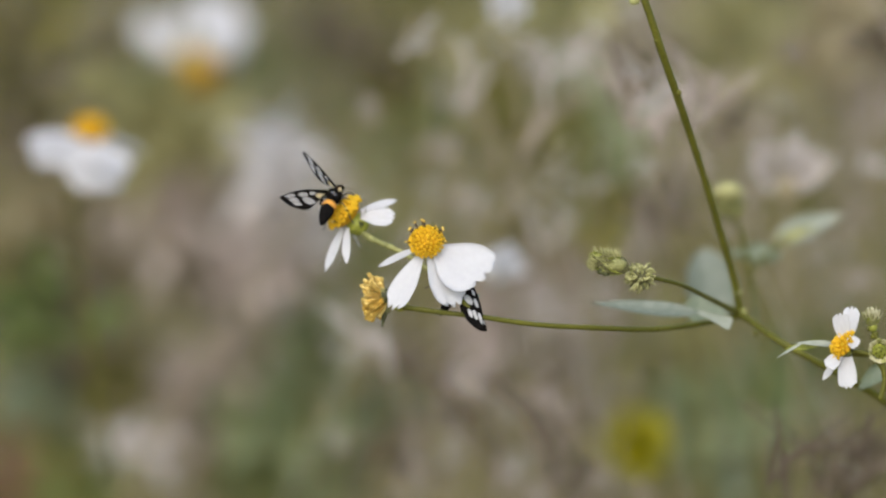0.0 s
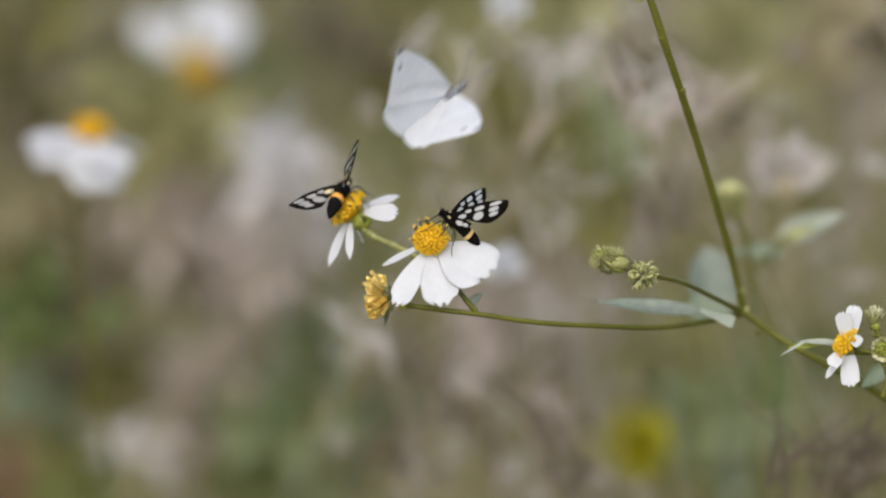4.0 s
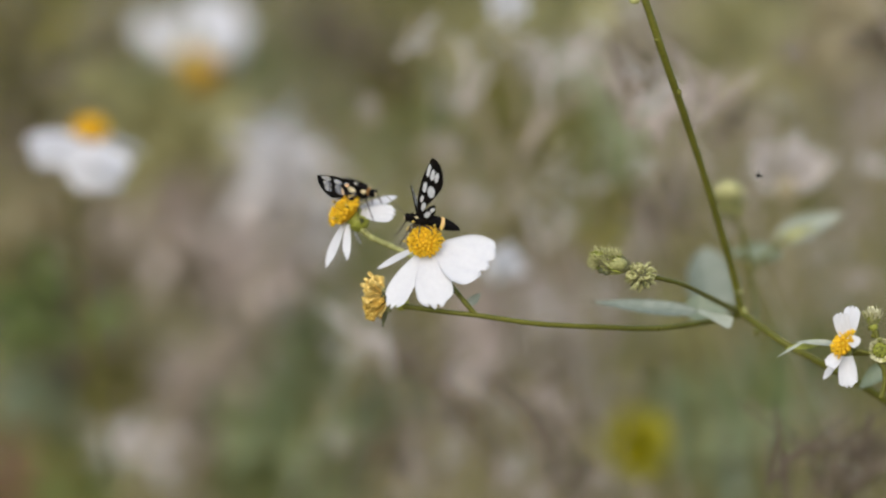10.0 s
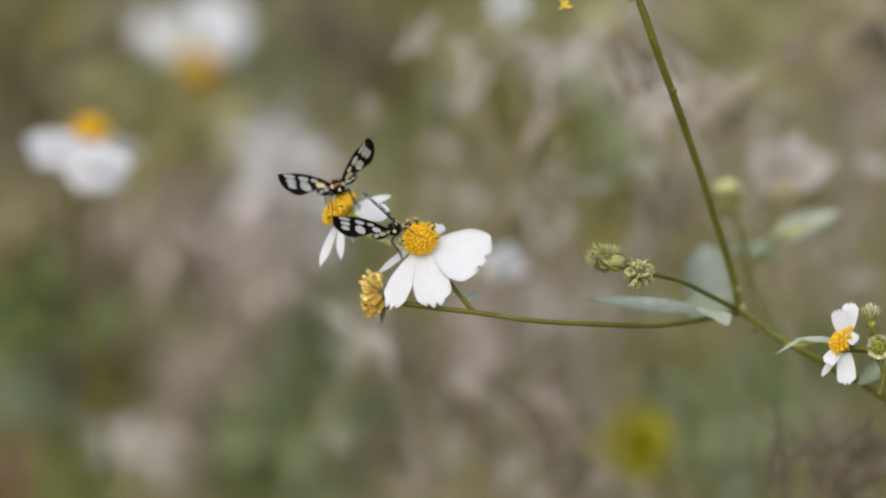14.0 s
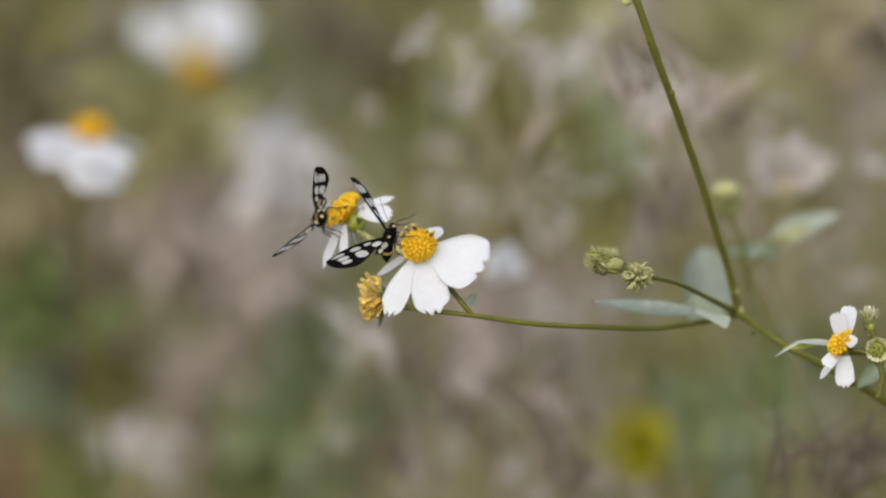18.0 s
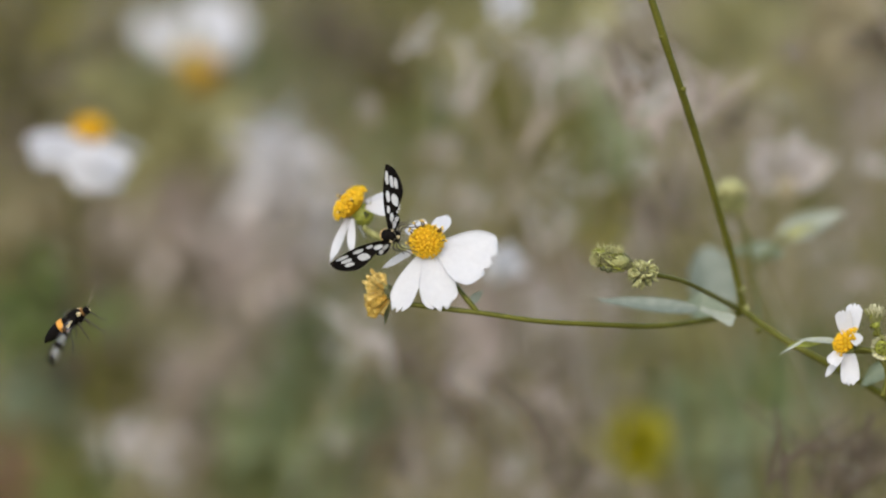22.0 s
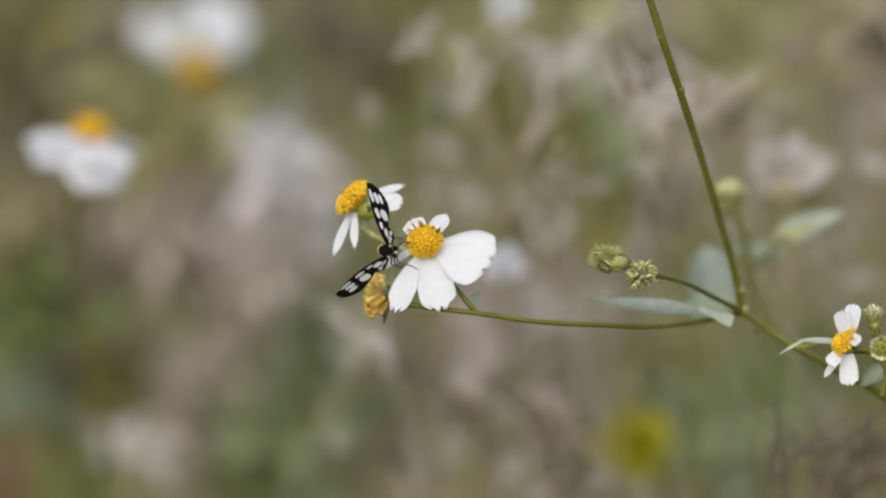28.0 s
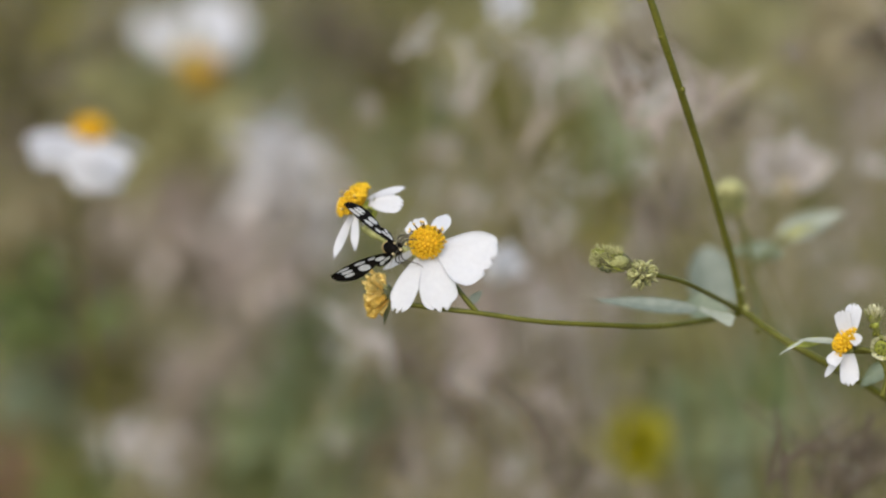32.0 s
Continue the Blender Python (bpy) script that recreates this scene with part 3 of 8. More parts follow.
    for dx, dy in ((-2, -24), (-12, -20), (8, -22)):
        bm = bmesh.new()
        blade(bm, (dx * 0.4 * UNIT, -12 * UNIT, 2 * UNIT), (dx, dy, 3), (0, 0.3, 1), 15 * UNIT, 6 * UNIT, leaf_profile, nx=6, ny=4)
        part("bract", bm, STEM, rim)
    stalk(weed, [(1510, 622, 0.003), (1530, 624, 0.003), (1548, 624, 0.001)], (7, 6, 4), "flower_stalk", STEM)
    leaf(weed, ((1572, 645), (1520, 686)), (0.2, 0.5, 0.8), 38, deep=0.035, label="small blue-green leaf")
    # heads: front, back and small
    front = flower_head(weed, loc(757, 428), (-0.08, 0.42, 0.9), 27.5, [
        (117, -37, 1, 124, 107, 0, 0.01), (22, -117, 1, 126, 66, 0, 0.04), (-64, -116, 1, 136, 44, 0, 0.02),
        (-86, -45, -1, 118, 15, 1, 0.06), (42, 44, -1, 90, 30, 1, 0.1), (-27, 35, -1, 86, 42, 0, 0.1)], 105, 10, True)
    # the wide petal's upper corner reaches further out than its lower one
    along, across = Vector((0.954, -0.301, 0)), Vector((0.301, 0.954, 0))
    for v in [o for o in front.children if o.name.startswith("petal")][0].data.vertices:
        v.co += along * v.co.dot(across) * 0.24 * v.co.dot(along) / (120 * UNIT)
    back = flower_head(weed, loc(616, 374, 0.02), (-0.72, 0.66, 0.2), 34, [
        (88, 32, -1, 98, 20, 1, 0.04), (84, -2, 1, 94, 36, 0, 0.04), (-44, -100, 1, 110, 21, 1, 0.05), (-6, -84, 1, 96, 17, 1, 0.1), (16, -58, -1, 90, 26, 1, 0.05)],
        100, 4, True, stamen_side=(-0.4, -0.9, 0.2), dome=0.46, open_face=0.9)
    small = flower_head(weed, loc(1494, 609), (-0.80, 0.52, 0.30), 25, [
        (14, 72, -1, 75, 30, 3, 0.0), (-12, 60, 1, 62, 29, 3, 0.0), (3, -74, 1, 75, 34, 3, 0.0), (-35, -36, 1, 54, 25, 3, 0.0), (-41, -60, -1, 73, 13, 1, 0.0)],
        50, 0, 0.6, open_face=3.0, dome=0.5, grain=1.2)
    bm = bmesh.new()
    blade(bm, (7 * UNIT, 14 * UNIT, 16 * UNIT), (0.72, -0.58, 0.25), (0.3, 0.2, 1.0), 24 * UNIT, 23 * UNIT, strap_profile, cup=0.05, bend=0.02, teeth=2.4, nx=12, ny=12, thick=0.00014, ripple=0.03, seed=3)
    part("petal", bm, PETAL, small, "short white petal beside the disc")
    return weed, upper, front, back, small


weed, upper_stem, head_front, head_back, head_small = build_weed()
hanging_petal = [o for o in head_front.children if o.name.startswith("petal")][1]
side_petal = [o for o in head_front.children if o.name.startswith("petal")][0]
slim_petal = [o for o in head_front.children if o.name.startswith("petal")][3]
rear_petals = [o for o in head_front.children if o.name.startswith("petal")][4:6]


# ---- the moths ----
MM = 0.001


def wing_profile(t, fore=True):
    """Front and rear edge of a wing at t along it, as shares of its greatest width."""
    if fore:
        lead = 0.10 + 0.16 * math.sin(math.pi * min(t * 1.05, 1)) + 0.06 * t
        rear = -(0.08 + 0.62 * math.sin(min(t / 0.66, 1) * math.pi / 2) ** 1.9)
        cap = math.sqrt(max(0, 1 - max(0, (t - 0.58) / 0.42) ** 2.3))
        low = math.sqrt(max(0, 1 - max(0, (t - 0.48) / 0.52) ** 1.7))
        mid = 0.09
        return mid + (lead - mid) * cap, mid + (rear - mid) * low
    lead = 0.30 * math.sin(math.pi * min(t + 0.12, 1)) ** 0.7
    rear = -0.62 * math.sin(math.pi * (0.1 + 0.9 * t)) ** 0.6
    return lead, rear


FORE_CELLS = [(0.185, -0.075, 0.075, 0.10, 0.4), (0.315, 0.085, 0.058, 0.068, 0.2), (0.515, 0.08, 0.085, 0.085, 0.6), (0.45, -0.235, 0.088, 0.165, 0.6),
              (0.795, 0.09, 0.105, 0.072, 0.5), (0.735, -0.115, 0.088, 0.088, 0.6), (0.70, -0.315, 0.078, 0.086, 0.7)]
REAR_CELLS = [(t, y, rt * 1.16, ry * 1.2, lean) for t, y, rt, ry, lean in FORE_CELLS]
HIND_CELLS = [(0.32, -0.12, 0.20, 0.22, 0.0), (0.68, -0.22, 0.14, 0.17, 0.0)]


def wing(moth, name, length, width, cells, fore, window):
    """A black wing pierced by pale see-through cells. x runs along it, y to its front edge."""
    nx, ny = (120, 48) if fore else (36, 18)
    bms = [bmesh.new() for _ in range(len(cells) + 1)]
    seen = [dict() for _ in bms]

    def vert(k, i, j, top):
        key = (i, j, top)
        if key not in seen[k]:
            t = i / nx
            lead, rear = wing_profile(t, fore)
            s = j / ny
            y = rear + (lead - rear) * s
            camber = 0.05 * width * (1 - (2 * s - 1) ** 2) + 0.012 * length * math.sin(math.pi * t)
            seen[k][key] = bms[k].verts.new((t * length, y * width, camber + (0.00004 if top else -0.00004)))
        return seen[k][key]

    for i in range(nx):
        for j in range(ny):
            t, s = (i + 0.5) / nx, (j + 0.5) / ny
            lead, rear = wing_profile(t, fore)
            y = rear + (lead - rear) * s
            k = 0
            for c, (ct, cy, rt, ry, lean) in enumerate(cells):
                a, b = (t - ct - lean * (y - cy) * width / length) / rt, (y - cy) / ry
                if 0.07 < s < 0.93 and t < 0.935 and abs(a) ** 2.3 + abs(b) ** 2.3 < 1:
                    k = c + 1
            bms[k].faces.new([vert(k, *p, 1) for p in ((i, j), (i + 1, j), (i + 1, j + 1), (i, j + 1))])
            bms[k].faces.new([vert(k, *p, 0) for p in ((i, j), (i, j + 1), (i + 1, j + 1), (i + 1, j))])
    for i0 in (0, nx):
        for j in range(ny):
            bms[0].faces.new([vert(0, i0, j, 1), vert(0, i0, j + 1, 1), vert(0, i0, j + 1, 0), vert(0, i0, j, 0)])
    ob = part(name, bms[0], WINGBLACK, moth, "narrow black wing with pale clear cells")
    for k in range(1, len(bms)):
        part("wing_cell", bms[k], CREAM if (fore and k == 1 and window is CLEAR) else window, ob, "cream spot" if (fore and k == 1 and window is CLEAR) else "clear whitish cell")
    return ob


def build_moth(label, band, window):
    moth = thing("wasp_moth", Matrix(), label, "moth", "wasp moths on the flowers")
    slim = 0.92 if band is BAND else 0.8
    bm = ball(bmesh.new(), (0, 0, 0), (2.1 * MM * slim, 2.7 * MM, 2.1 * MM * slim), 20, 14, rough=0.12)
    part("thorax", bm, BLACK, moth, "furry black thorax")
    for s in (-1, 1):
        f = 1.0 if band is BAND else 0.62
        part("shoulder_tuft", ball(bmesh.new(), (s * 1.45 * MM, 1.5 * MM, 0.7 * MM), (0.5 * MM * f, 0.85 * MM * f, 0.6 * MM * f), 10, 8, rough=0.3), CREAM, moth, "cream shoulder tuft")
    part("collar", ball(bmesh.new(), (0, 2.4 * MM, 0.25 * MM), (1.4 * MM, 0.45 * MM, 1.2 * MM), 14, 8, rough=0.25), TAWNY if band is BAND else BLACK, moth, "furry dark collar")
    head = part("head", ball(bmesh.new(), (0, 3.5 * MM, 0), (1.15 * MM, 1.0 * MM, 1.05 * MM), 14, 10, rough=0.12), BLACK, moth)
    part("face", ball(bmesh.new(), (0, 4.25 * MM, -0.1 * MM), (0.5 * MM, 0.35 * MM, 0.55 * MM), 8, 6, rough=0.3), CREAM, head, "cream face patch")
    for s in (-1, 1):
        part("eye", ball(bmesh.new(), (s * 0.95 * MM, 3.75 * MM, 0.1 * MM), (0.5 * MM, 0.65 * MM, 0.65 * MM), 10, 8), WINGBLACK, head)
        a = Vector((s * 0.5 * MM, 4.2 * MM, 0.6 * MM))
        bm = tube(bmesh.new(), (a, a + Vector((s * 1.5, 2.2, 1.7)) * MM, a + Vector((s * 3.2, 4.2, 2.9)) * MM, a + Vector((s * 4.6, 5.2, 3.4)) * MM),
                  (0.09 * MM, 0.09 * MM, 0.08 * MM, 0.05 * MM), 5, 4)
        part("antenna", bm, FEELER, moth, "thread-like tan antenna with a pale tip")
    rnd = random.Random(77)
    for name, host, centre, size, count, long in (("fur", moth, (0, 0, 0), (2.1 * slim, 2.7, 2.1 * slim), 190, 0.75), ("fur", head, (0, 3.5, 0), (1.15, 1.0, 1.05), 60, 0.4)):
        bm = bmesh.new()
        for k in range(count):
            h, a = 1 - 2 * (k + 0.5) / count, k * 2.39996
            d = Vector((math.sqrt(1 - h * h) * math.cos(a), h, math.sqrt(1 - h * h) * math.sin(a)))
            p = Vector(centre) + Vector((d.x * size[0], d.y * size[1], d.z * size[2])) * 0.95
            q = p + (d + Vector((rnd.gauss(0, 0.3), -0.7 + rnd.gauss(0, 0.3), rnd.gauss(0, 0.3)))) * long * rnd.uniform(0.5, 1.1)
            tube(bm, (p * MM, q * MM), (0.10 * MM, 0.03 * MM), 3, 1)
        ob = part(name, bm, FUR, host, "short dark shaggy fur")
        ob["kind"] = "stuff"
    rings = [(-1.6, 1.35), (-2.6, 1.8), (-4.2, 2.05), (-6.0, 2.1), (-7.8, 1.85), (-9.4, 1.3), (-10.6, 0.7), (-11.3, 0.15)]
    bm = bmesh.new()
    tube(bm, [(0, y * MM, -0.012 * MM * y * y) for y, r in rings], [r * MM * slim for y, r in rings], 18, 4, 0.05)
    abdomen = part("abdomen", bm, BLACK, moth, "black abdomen with an orange band")
    for y, r, w in (((-4.4, 2.12, 0.85) if band is BAND else (-5.8, 2.1, 0.6)),):
        bm = bmesh.new()
        tube(bm, [(0, (y + w * k) * MM, -0.012 * MM * y * y) for k in (-1, -0.5, 0, 0.5, 1)], [r * MM * slim * f for f in (0.97, 1.02, 1.03, 1.02, 0.97)], 18, 2, 0.06)
        part("abdomen_band", bm, BAND if band is BAND else OCHRE, abdomen, "orange band")
    for y, r in ((-2.9, 1.72), (-4.0, 1.92)):
        bm = ball(bmesh.new(), (0, y * MM, -(r * slim - 0.12) * MM - 0.012 * MM * y * y), (1.0 * MM, 0.24 * MM, 0.3 * MM), 10, 6)
        part("belly_stripe", bm, CREAM, abdomen, "thin cream stripe across the belly")
    for s in (-1, 1):
        for y, reach, back in ((1.6, 4.2, 3.0), (0.4, 5.0, 0.2), (-0.8, 5.4, -3.4)):
            a = Vector((s * 0.9, y, -1.4)) * MM
            k = Vector((s * reach * 0.62, y + back * 0.5, -1.7)) * MM
            f = Vector((s * reach * 0.75, y + back * 0.9, -5.0)) * MM
            e = Vector((s * reach * 0.95, y + back * 1.3, -6.6)) * MM
            part("leg", tube(bmesh.new(), (a, k, f, e), (0.24 * MM, 0.2 * MM, 0.15 * MM, 0.1 * MM), 5, 3), LEG, moth)
    wings = {}
    for side in ("right", "left"):
        wings[side] = wing(moth, "forewing", 17.6 * MM, 6.2 * MM, REAR_CELLS if window is CLEAR else FORE_CELLS, True, window)
        wings[side + "_hind"] = wing(moth, "hindwing", 5.0 * MM, 3.2 * MM, HIND_CELLS, False, window)
    return moth, wings


moth_back, wings_back = build_moth("black wasp moth with orange-banded body and clear-celled wings", BAND, CLEAR)
moth_front, wings_front = build_moth("black wasp moth with cream spots feeding on a white flower", BLACK, WINDOW)


# ---- the white butterfly ----
def butterfly_wing(parent, name, length, width, fore):
    bms = [bmesh.new() for _ in range(3)]
    nx, ny = 60, 36
    for i in range(nx):
        for j in range(ny):
            def spot(i, j, k, z):
                t, s = i / nx, j / ny
                if fore:
                    lead = 0.05 + 0.12 * math.sin(math.pi * t * 0.9) - 0.05 * t ** 4
                    rear = -(0.12 + 0.78 * min(t / 0.64, 1) ** 0.9)
                    if t > 0.64:
                        f = (t - 0.64) / 0.36
                        rear += (lead - 0.02 - rear) * (0.86 * f + 0.14 * f ** 6)
                else:
                    w = math.sin(math.pi * (0.08 + 0.9 * t)) ** 0.6
                    lead, rear = 0.35 * w, -0.65 * w
                y = rear + (lead - rear) * s
                return bms[k].verts.new((t * length, y * width, 0.03 * width * math.sin(math.pi * s) + z))
            t, s = (i + 0.5) / nx, (j + 0.5) / ny
            k = 0
            if fore and t > 0.92 and s > 0.5 - 0.2 * (t - 0.92) / 0.08:
                k = 1
            if fore and (t - 0.80) ** 2 / 0.0014 + (s - 0.48) ** 2 / 0.004 < 1:
                k = 2
            for z in (0.00004, -0.00004):
                q = [spot(a, b, k, z) for a, b in ((i, j), (i + 1, j), (i + 1, j + 1), (i, j + 1))]
                bms[k].faces.new(q if z > 0 else q[::-1])
    for bm in bms:
        bmesh.ops.remove_doubles(bm, verts=bm.verts, dist=0.00001)
    ob = part(name, bms[0], WHITEWING, parent, "white powdery wing")
    if fore:
        part("wing_tip", bms[1], GREYWING, ob, "dark grey wing tip")
        part("wing_spot", bms[2], GREYWING, ob, "dark round wing spot")
    else:
        bms[1].free(), bms[2].free()
    return ob


def build_butterfly():
    b = thing("white_butterfly", Matrix(), "white butterfly with grey wing tips in flight", "butterfly")
    part("thorax", ball(bmesh.new(), (0, 0, 0), (1.6 * MM, 3 * MM, 1.7 * MM), 14, 10, rough=0.15), GREYWING, b)
    part("head", ball(bmesh.new(), (0, 3.8 * MM, 0), (1.1 * MM, 1.1 * MM, 1.1 * MM), 12, 8), GREYWING, b)
    part("abdomen", tube(bmesh.new(), [(0, -2 * MM, 0), (0, -6 * MM, 0), (0, -11 * MM, -0.6 * MM)], (1.3 * MM, 1.4 * MM, 0.5 * MM), 12, 5), WHITEWING, b)
    for s in (-1, 1):
        part("antenna", tube(bmesh.new(), [(s * 0.4 * MM, 4.5 * MM, 0.5 * MM), (s * 3 * MM, 10 * MM, 3 * MM), (s * 4 * MM, 12 * MM, 3.5 * MM)], (0.12 * MM, 0.12 * MM, 0.28 * MM), 5, 4), GREYWING, b)
    w = {}
    for side in ("right", "left"):
        w[side] = butterfly_wing(b, "forewing", 23 * MM, 15.5 * MM, True)
        w[side + "_hind"] = butterfly_wing(b, "hindwing", 20 * MM, 16.5 * MM, False)
    return b, w


butterfly, wings_white = build_butterfly()


# ---- two small insects that pass ----
def small_insect(name, label, mat, size):
    ob = thing(name, Matrix(), label, "insect")
    part("body", ball(bmesh.new(), (0, 0, 0), (0.16 * size, 0.42 * size, 0.16 * size), 10, 8), mat, ob)
    part("head", ball(bmesh.new(), (0, 0.48 * size, 0), (0.14 * size, 0.12 * size, 0.14 * size), 8, 6), mat, ob)
    for s in (-1, 1):
        bm = bmesh.new()
        blade(bm, (s * 0.1 * size, 0.15 * size, 0.12 * size), (s, -0.7, 0.5), (0, 0.3, 1), 0.8 * size, 0.3 * size, leaf_profile, nx=6, ny=4, thick=0.00003)
        part("wing", bm, CLEAR if mat is BLACK else mat, ob)
    return ob


fly = small_insect("small_fly", "tiny dark fly in the air", BLACK, 2.1 * MM)
gnat = small_insect("yellow_insect", "small yellow insect in the air", YELLOW, 3.6 * MM)


# ---- the meadow behind ----
def foot(p):
    return Vector((p.x, p.y, 0.0))


def strip(bm, root, way, side, length, width, bend, n=4, taper=True):
    """A simple bent blade of grass or a small leaf."""
    way, side = Vector(way).normalized(), Vector(side).normalized()
    drop = Vector((0, 0, -1))
    last = None
    for i in range(n + 1):
        t = i / n
        w = width / 2 * ((1 - t) ** 0.6 if taper else math.sin(math.pi * (0.06 + 0.9 * t)))
        p = Vector(root) + way * length * t + drop * bend * length * t * t
        pair = (bm.verts.new(p - side * w), bm.verts.new(p + side * w))
        if last:
            bm.faces.new((last[0], last[1], pair[1], pair[0]))
        last = pair


def burst(seed, radius, count, width, flat=1.0, up=0.3):
    """Many small pieces about one point, as in a dry seed head or a leafy tip."""
    rnd = random.Random(seed)
    bm = bmesh.new()
    for k in range(count):
        d = Vector((rnd.gauss(0, 1), rnd.gauss(0, 1), rnd.gauss(0, 1) * flat + up)).normalized()
        p = d * radius * rnd.uniform(0.0, 0.55) + Vector((rnd.gauss(0, 1), rnd.gauss(0, 1), rnd.gauss(0, 1))) * radius * 0.16
        s = d.cross(Vector((rnd.gauss(0, 1), rnd.gauss(0, 1), rnd.gauss(0, 1))))
        strip(bm, p, d, s, radius * rnd.uniform(0.4, 0.75), width * rnd.uniform(0.6, 1.3), rnd.uniform(-0.1, 0.3), 3, False)
    return bm


def back_weed(x, y, deep, radius, count, width, mat, name, label, category, tip_name, seed, lean=0.1, stem_mat=None, flat=1.0):
    """A weed of the background: a stem from the ground up to a head of small pieces."""
    top = chart(x, y, deep)
    rnd = random.Random(seed)
    base = foot(top) + Vector((rnd.uniform(-lean, lean), rnd.uniform(0, lean), 0))
    ob = thing(name, Matrix.Translation(base), label, category, group=category + "s behind")
    v = top - base
    bm = tube(bmesh.new(), ((0, 0, 0), v * 0.5 + Vector((rnd.uniform(-0.02, 0.02), 0, 0)), v), (0.0008, 0.0006, 0.0004), 6, 5)
    part("stem", bm, stem_mat or OLIVE, ob)
    tip = part(tip_name, burst(seed, radius, count, width, flat), mat, ob)
    tip.matrix_basis = Matrix.Translation(v)
    tip["kind"] = "stuff"
    return ob


# weeds of the middle distance, kind by kind: chart place, metres behind the focus, radius, pieces
PALE_HEADS = ((492, 272, 0.45, 0.021, 44), (440, 300, 0.6, 0.022, 10), (545, 290, 0.5, 0.020, 12), (480, 400, 0.55, 0.024, 34), (745, 70, 0.24, 0.008, 18), (1015, 100, 0.30, 0.009, 16),
              (1165, 185, 0.32, 0.014, 14), (1385, 182, 0.22, 0.005, 14), (1225, 190, 0.3, 0.009, 8),
              (505, 345, 0.55, 0.028, 26), (545, 390, 0.55, 0.024, 36), (965, 560, 0.45, 0.014, 30), (945, 105, 0.28, 0.008, 10), (1030, 95, 0.28, 0.007, 12), (818, 670, 0.3, 0.007, 18), (912, 820, 0.3, 0.008, 18), (804, 780, 0.3, 0.006, 14), (980, 304, 0.3, 0.008, 15), (1040, 324, 0.28, 0.007, 12), (205, 790, 0.5, 0.016, 22), (632, 618, 0.26, 0.006, 12), (245, 805, 0.5, 0.018, 30), (200, 830, 0.6, 0.012, 12))
MAUVE_HEADS = ((290, 400, 0.6, 0.028, 44), (450, 470, 0.5, 0.022, 40), (340, 470, 0.7, 0.026, 40), (900, 560, 0.5, 0.026, 70), (985, 490, 0.5, 0.020, 50), (350, 745, 0.7, 0.026, 60), (400, 660, 0.6, 0.022, 50), (440, 520, 0.6, 0.022, 50), (860, 660, 0.4, 0.014, 30), (800, 690, 0.36, 0.010, 22), (960, 620, 0.6, 0.034, 90), (990, 700, 0.75, 0.030, 60), (860, 600, 0.7, 0.026, 50), (370, 680, 0.8, 0.026, 44),
               (420, 560, 0.9, 0.035, 60), (800, 790, 0.42, 0.013, 30), (1010, 860, 0.42, 0.014, 26), (430, 420, 0.9, 0.035, 60), (1550, 180, 0.6, 0.024, 30),
               (995, 530, 0.5, 0.018, 40), (975, 760, 0.5, 0.018, 36), (505, 400, 0.6, 0.028, 34), (480, 490, 0.7, 0.03, 60), (100, 120, 0.9, 0.03, 50), (1200, 330, 0.7, 0.02, 30), (1000, 110, 0.7, 0.022, 24))
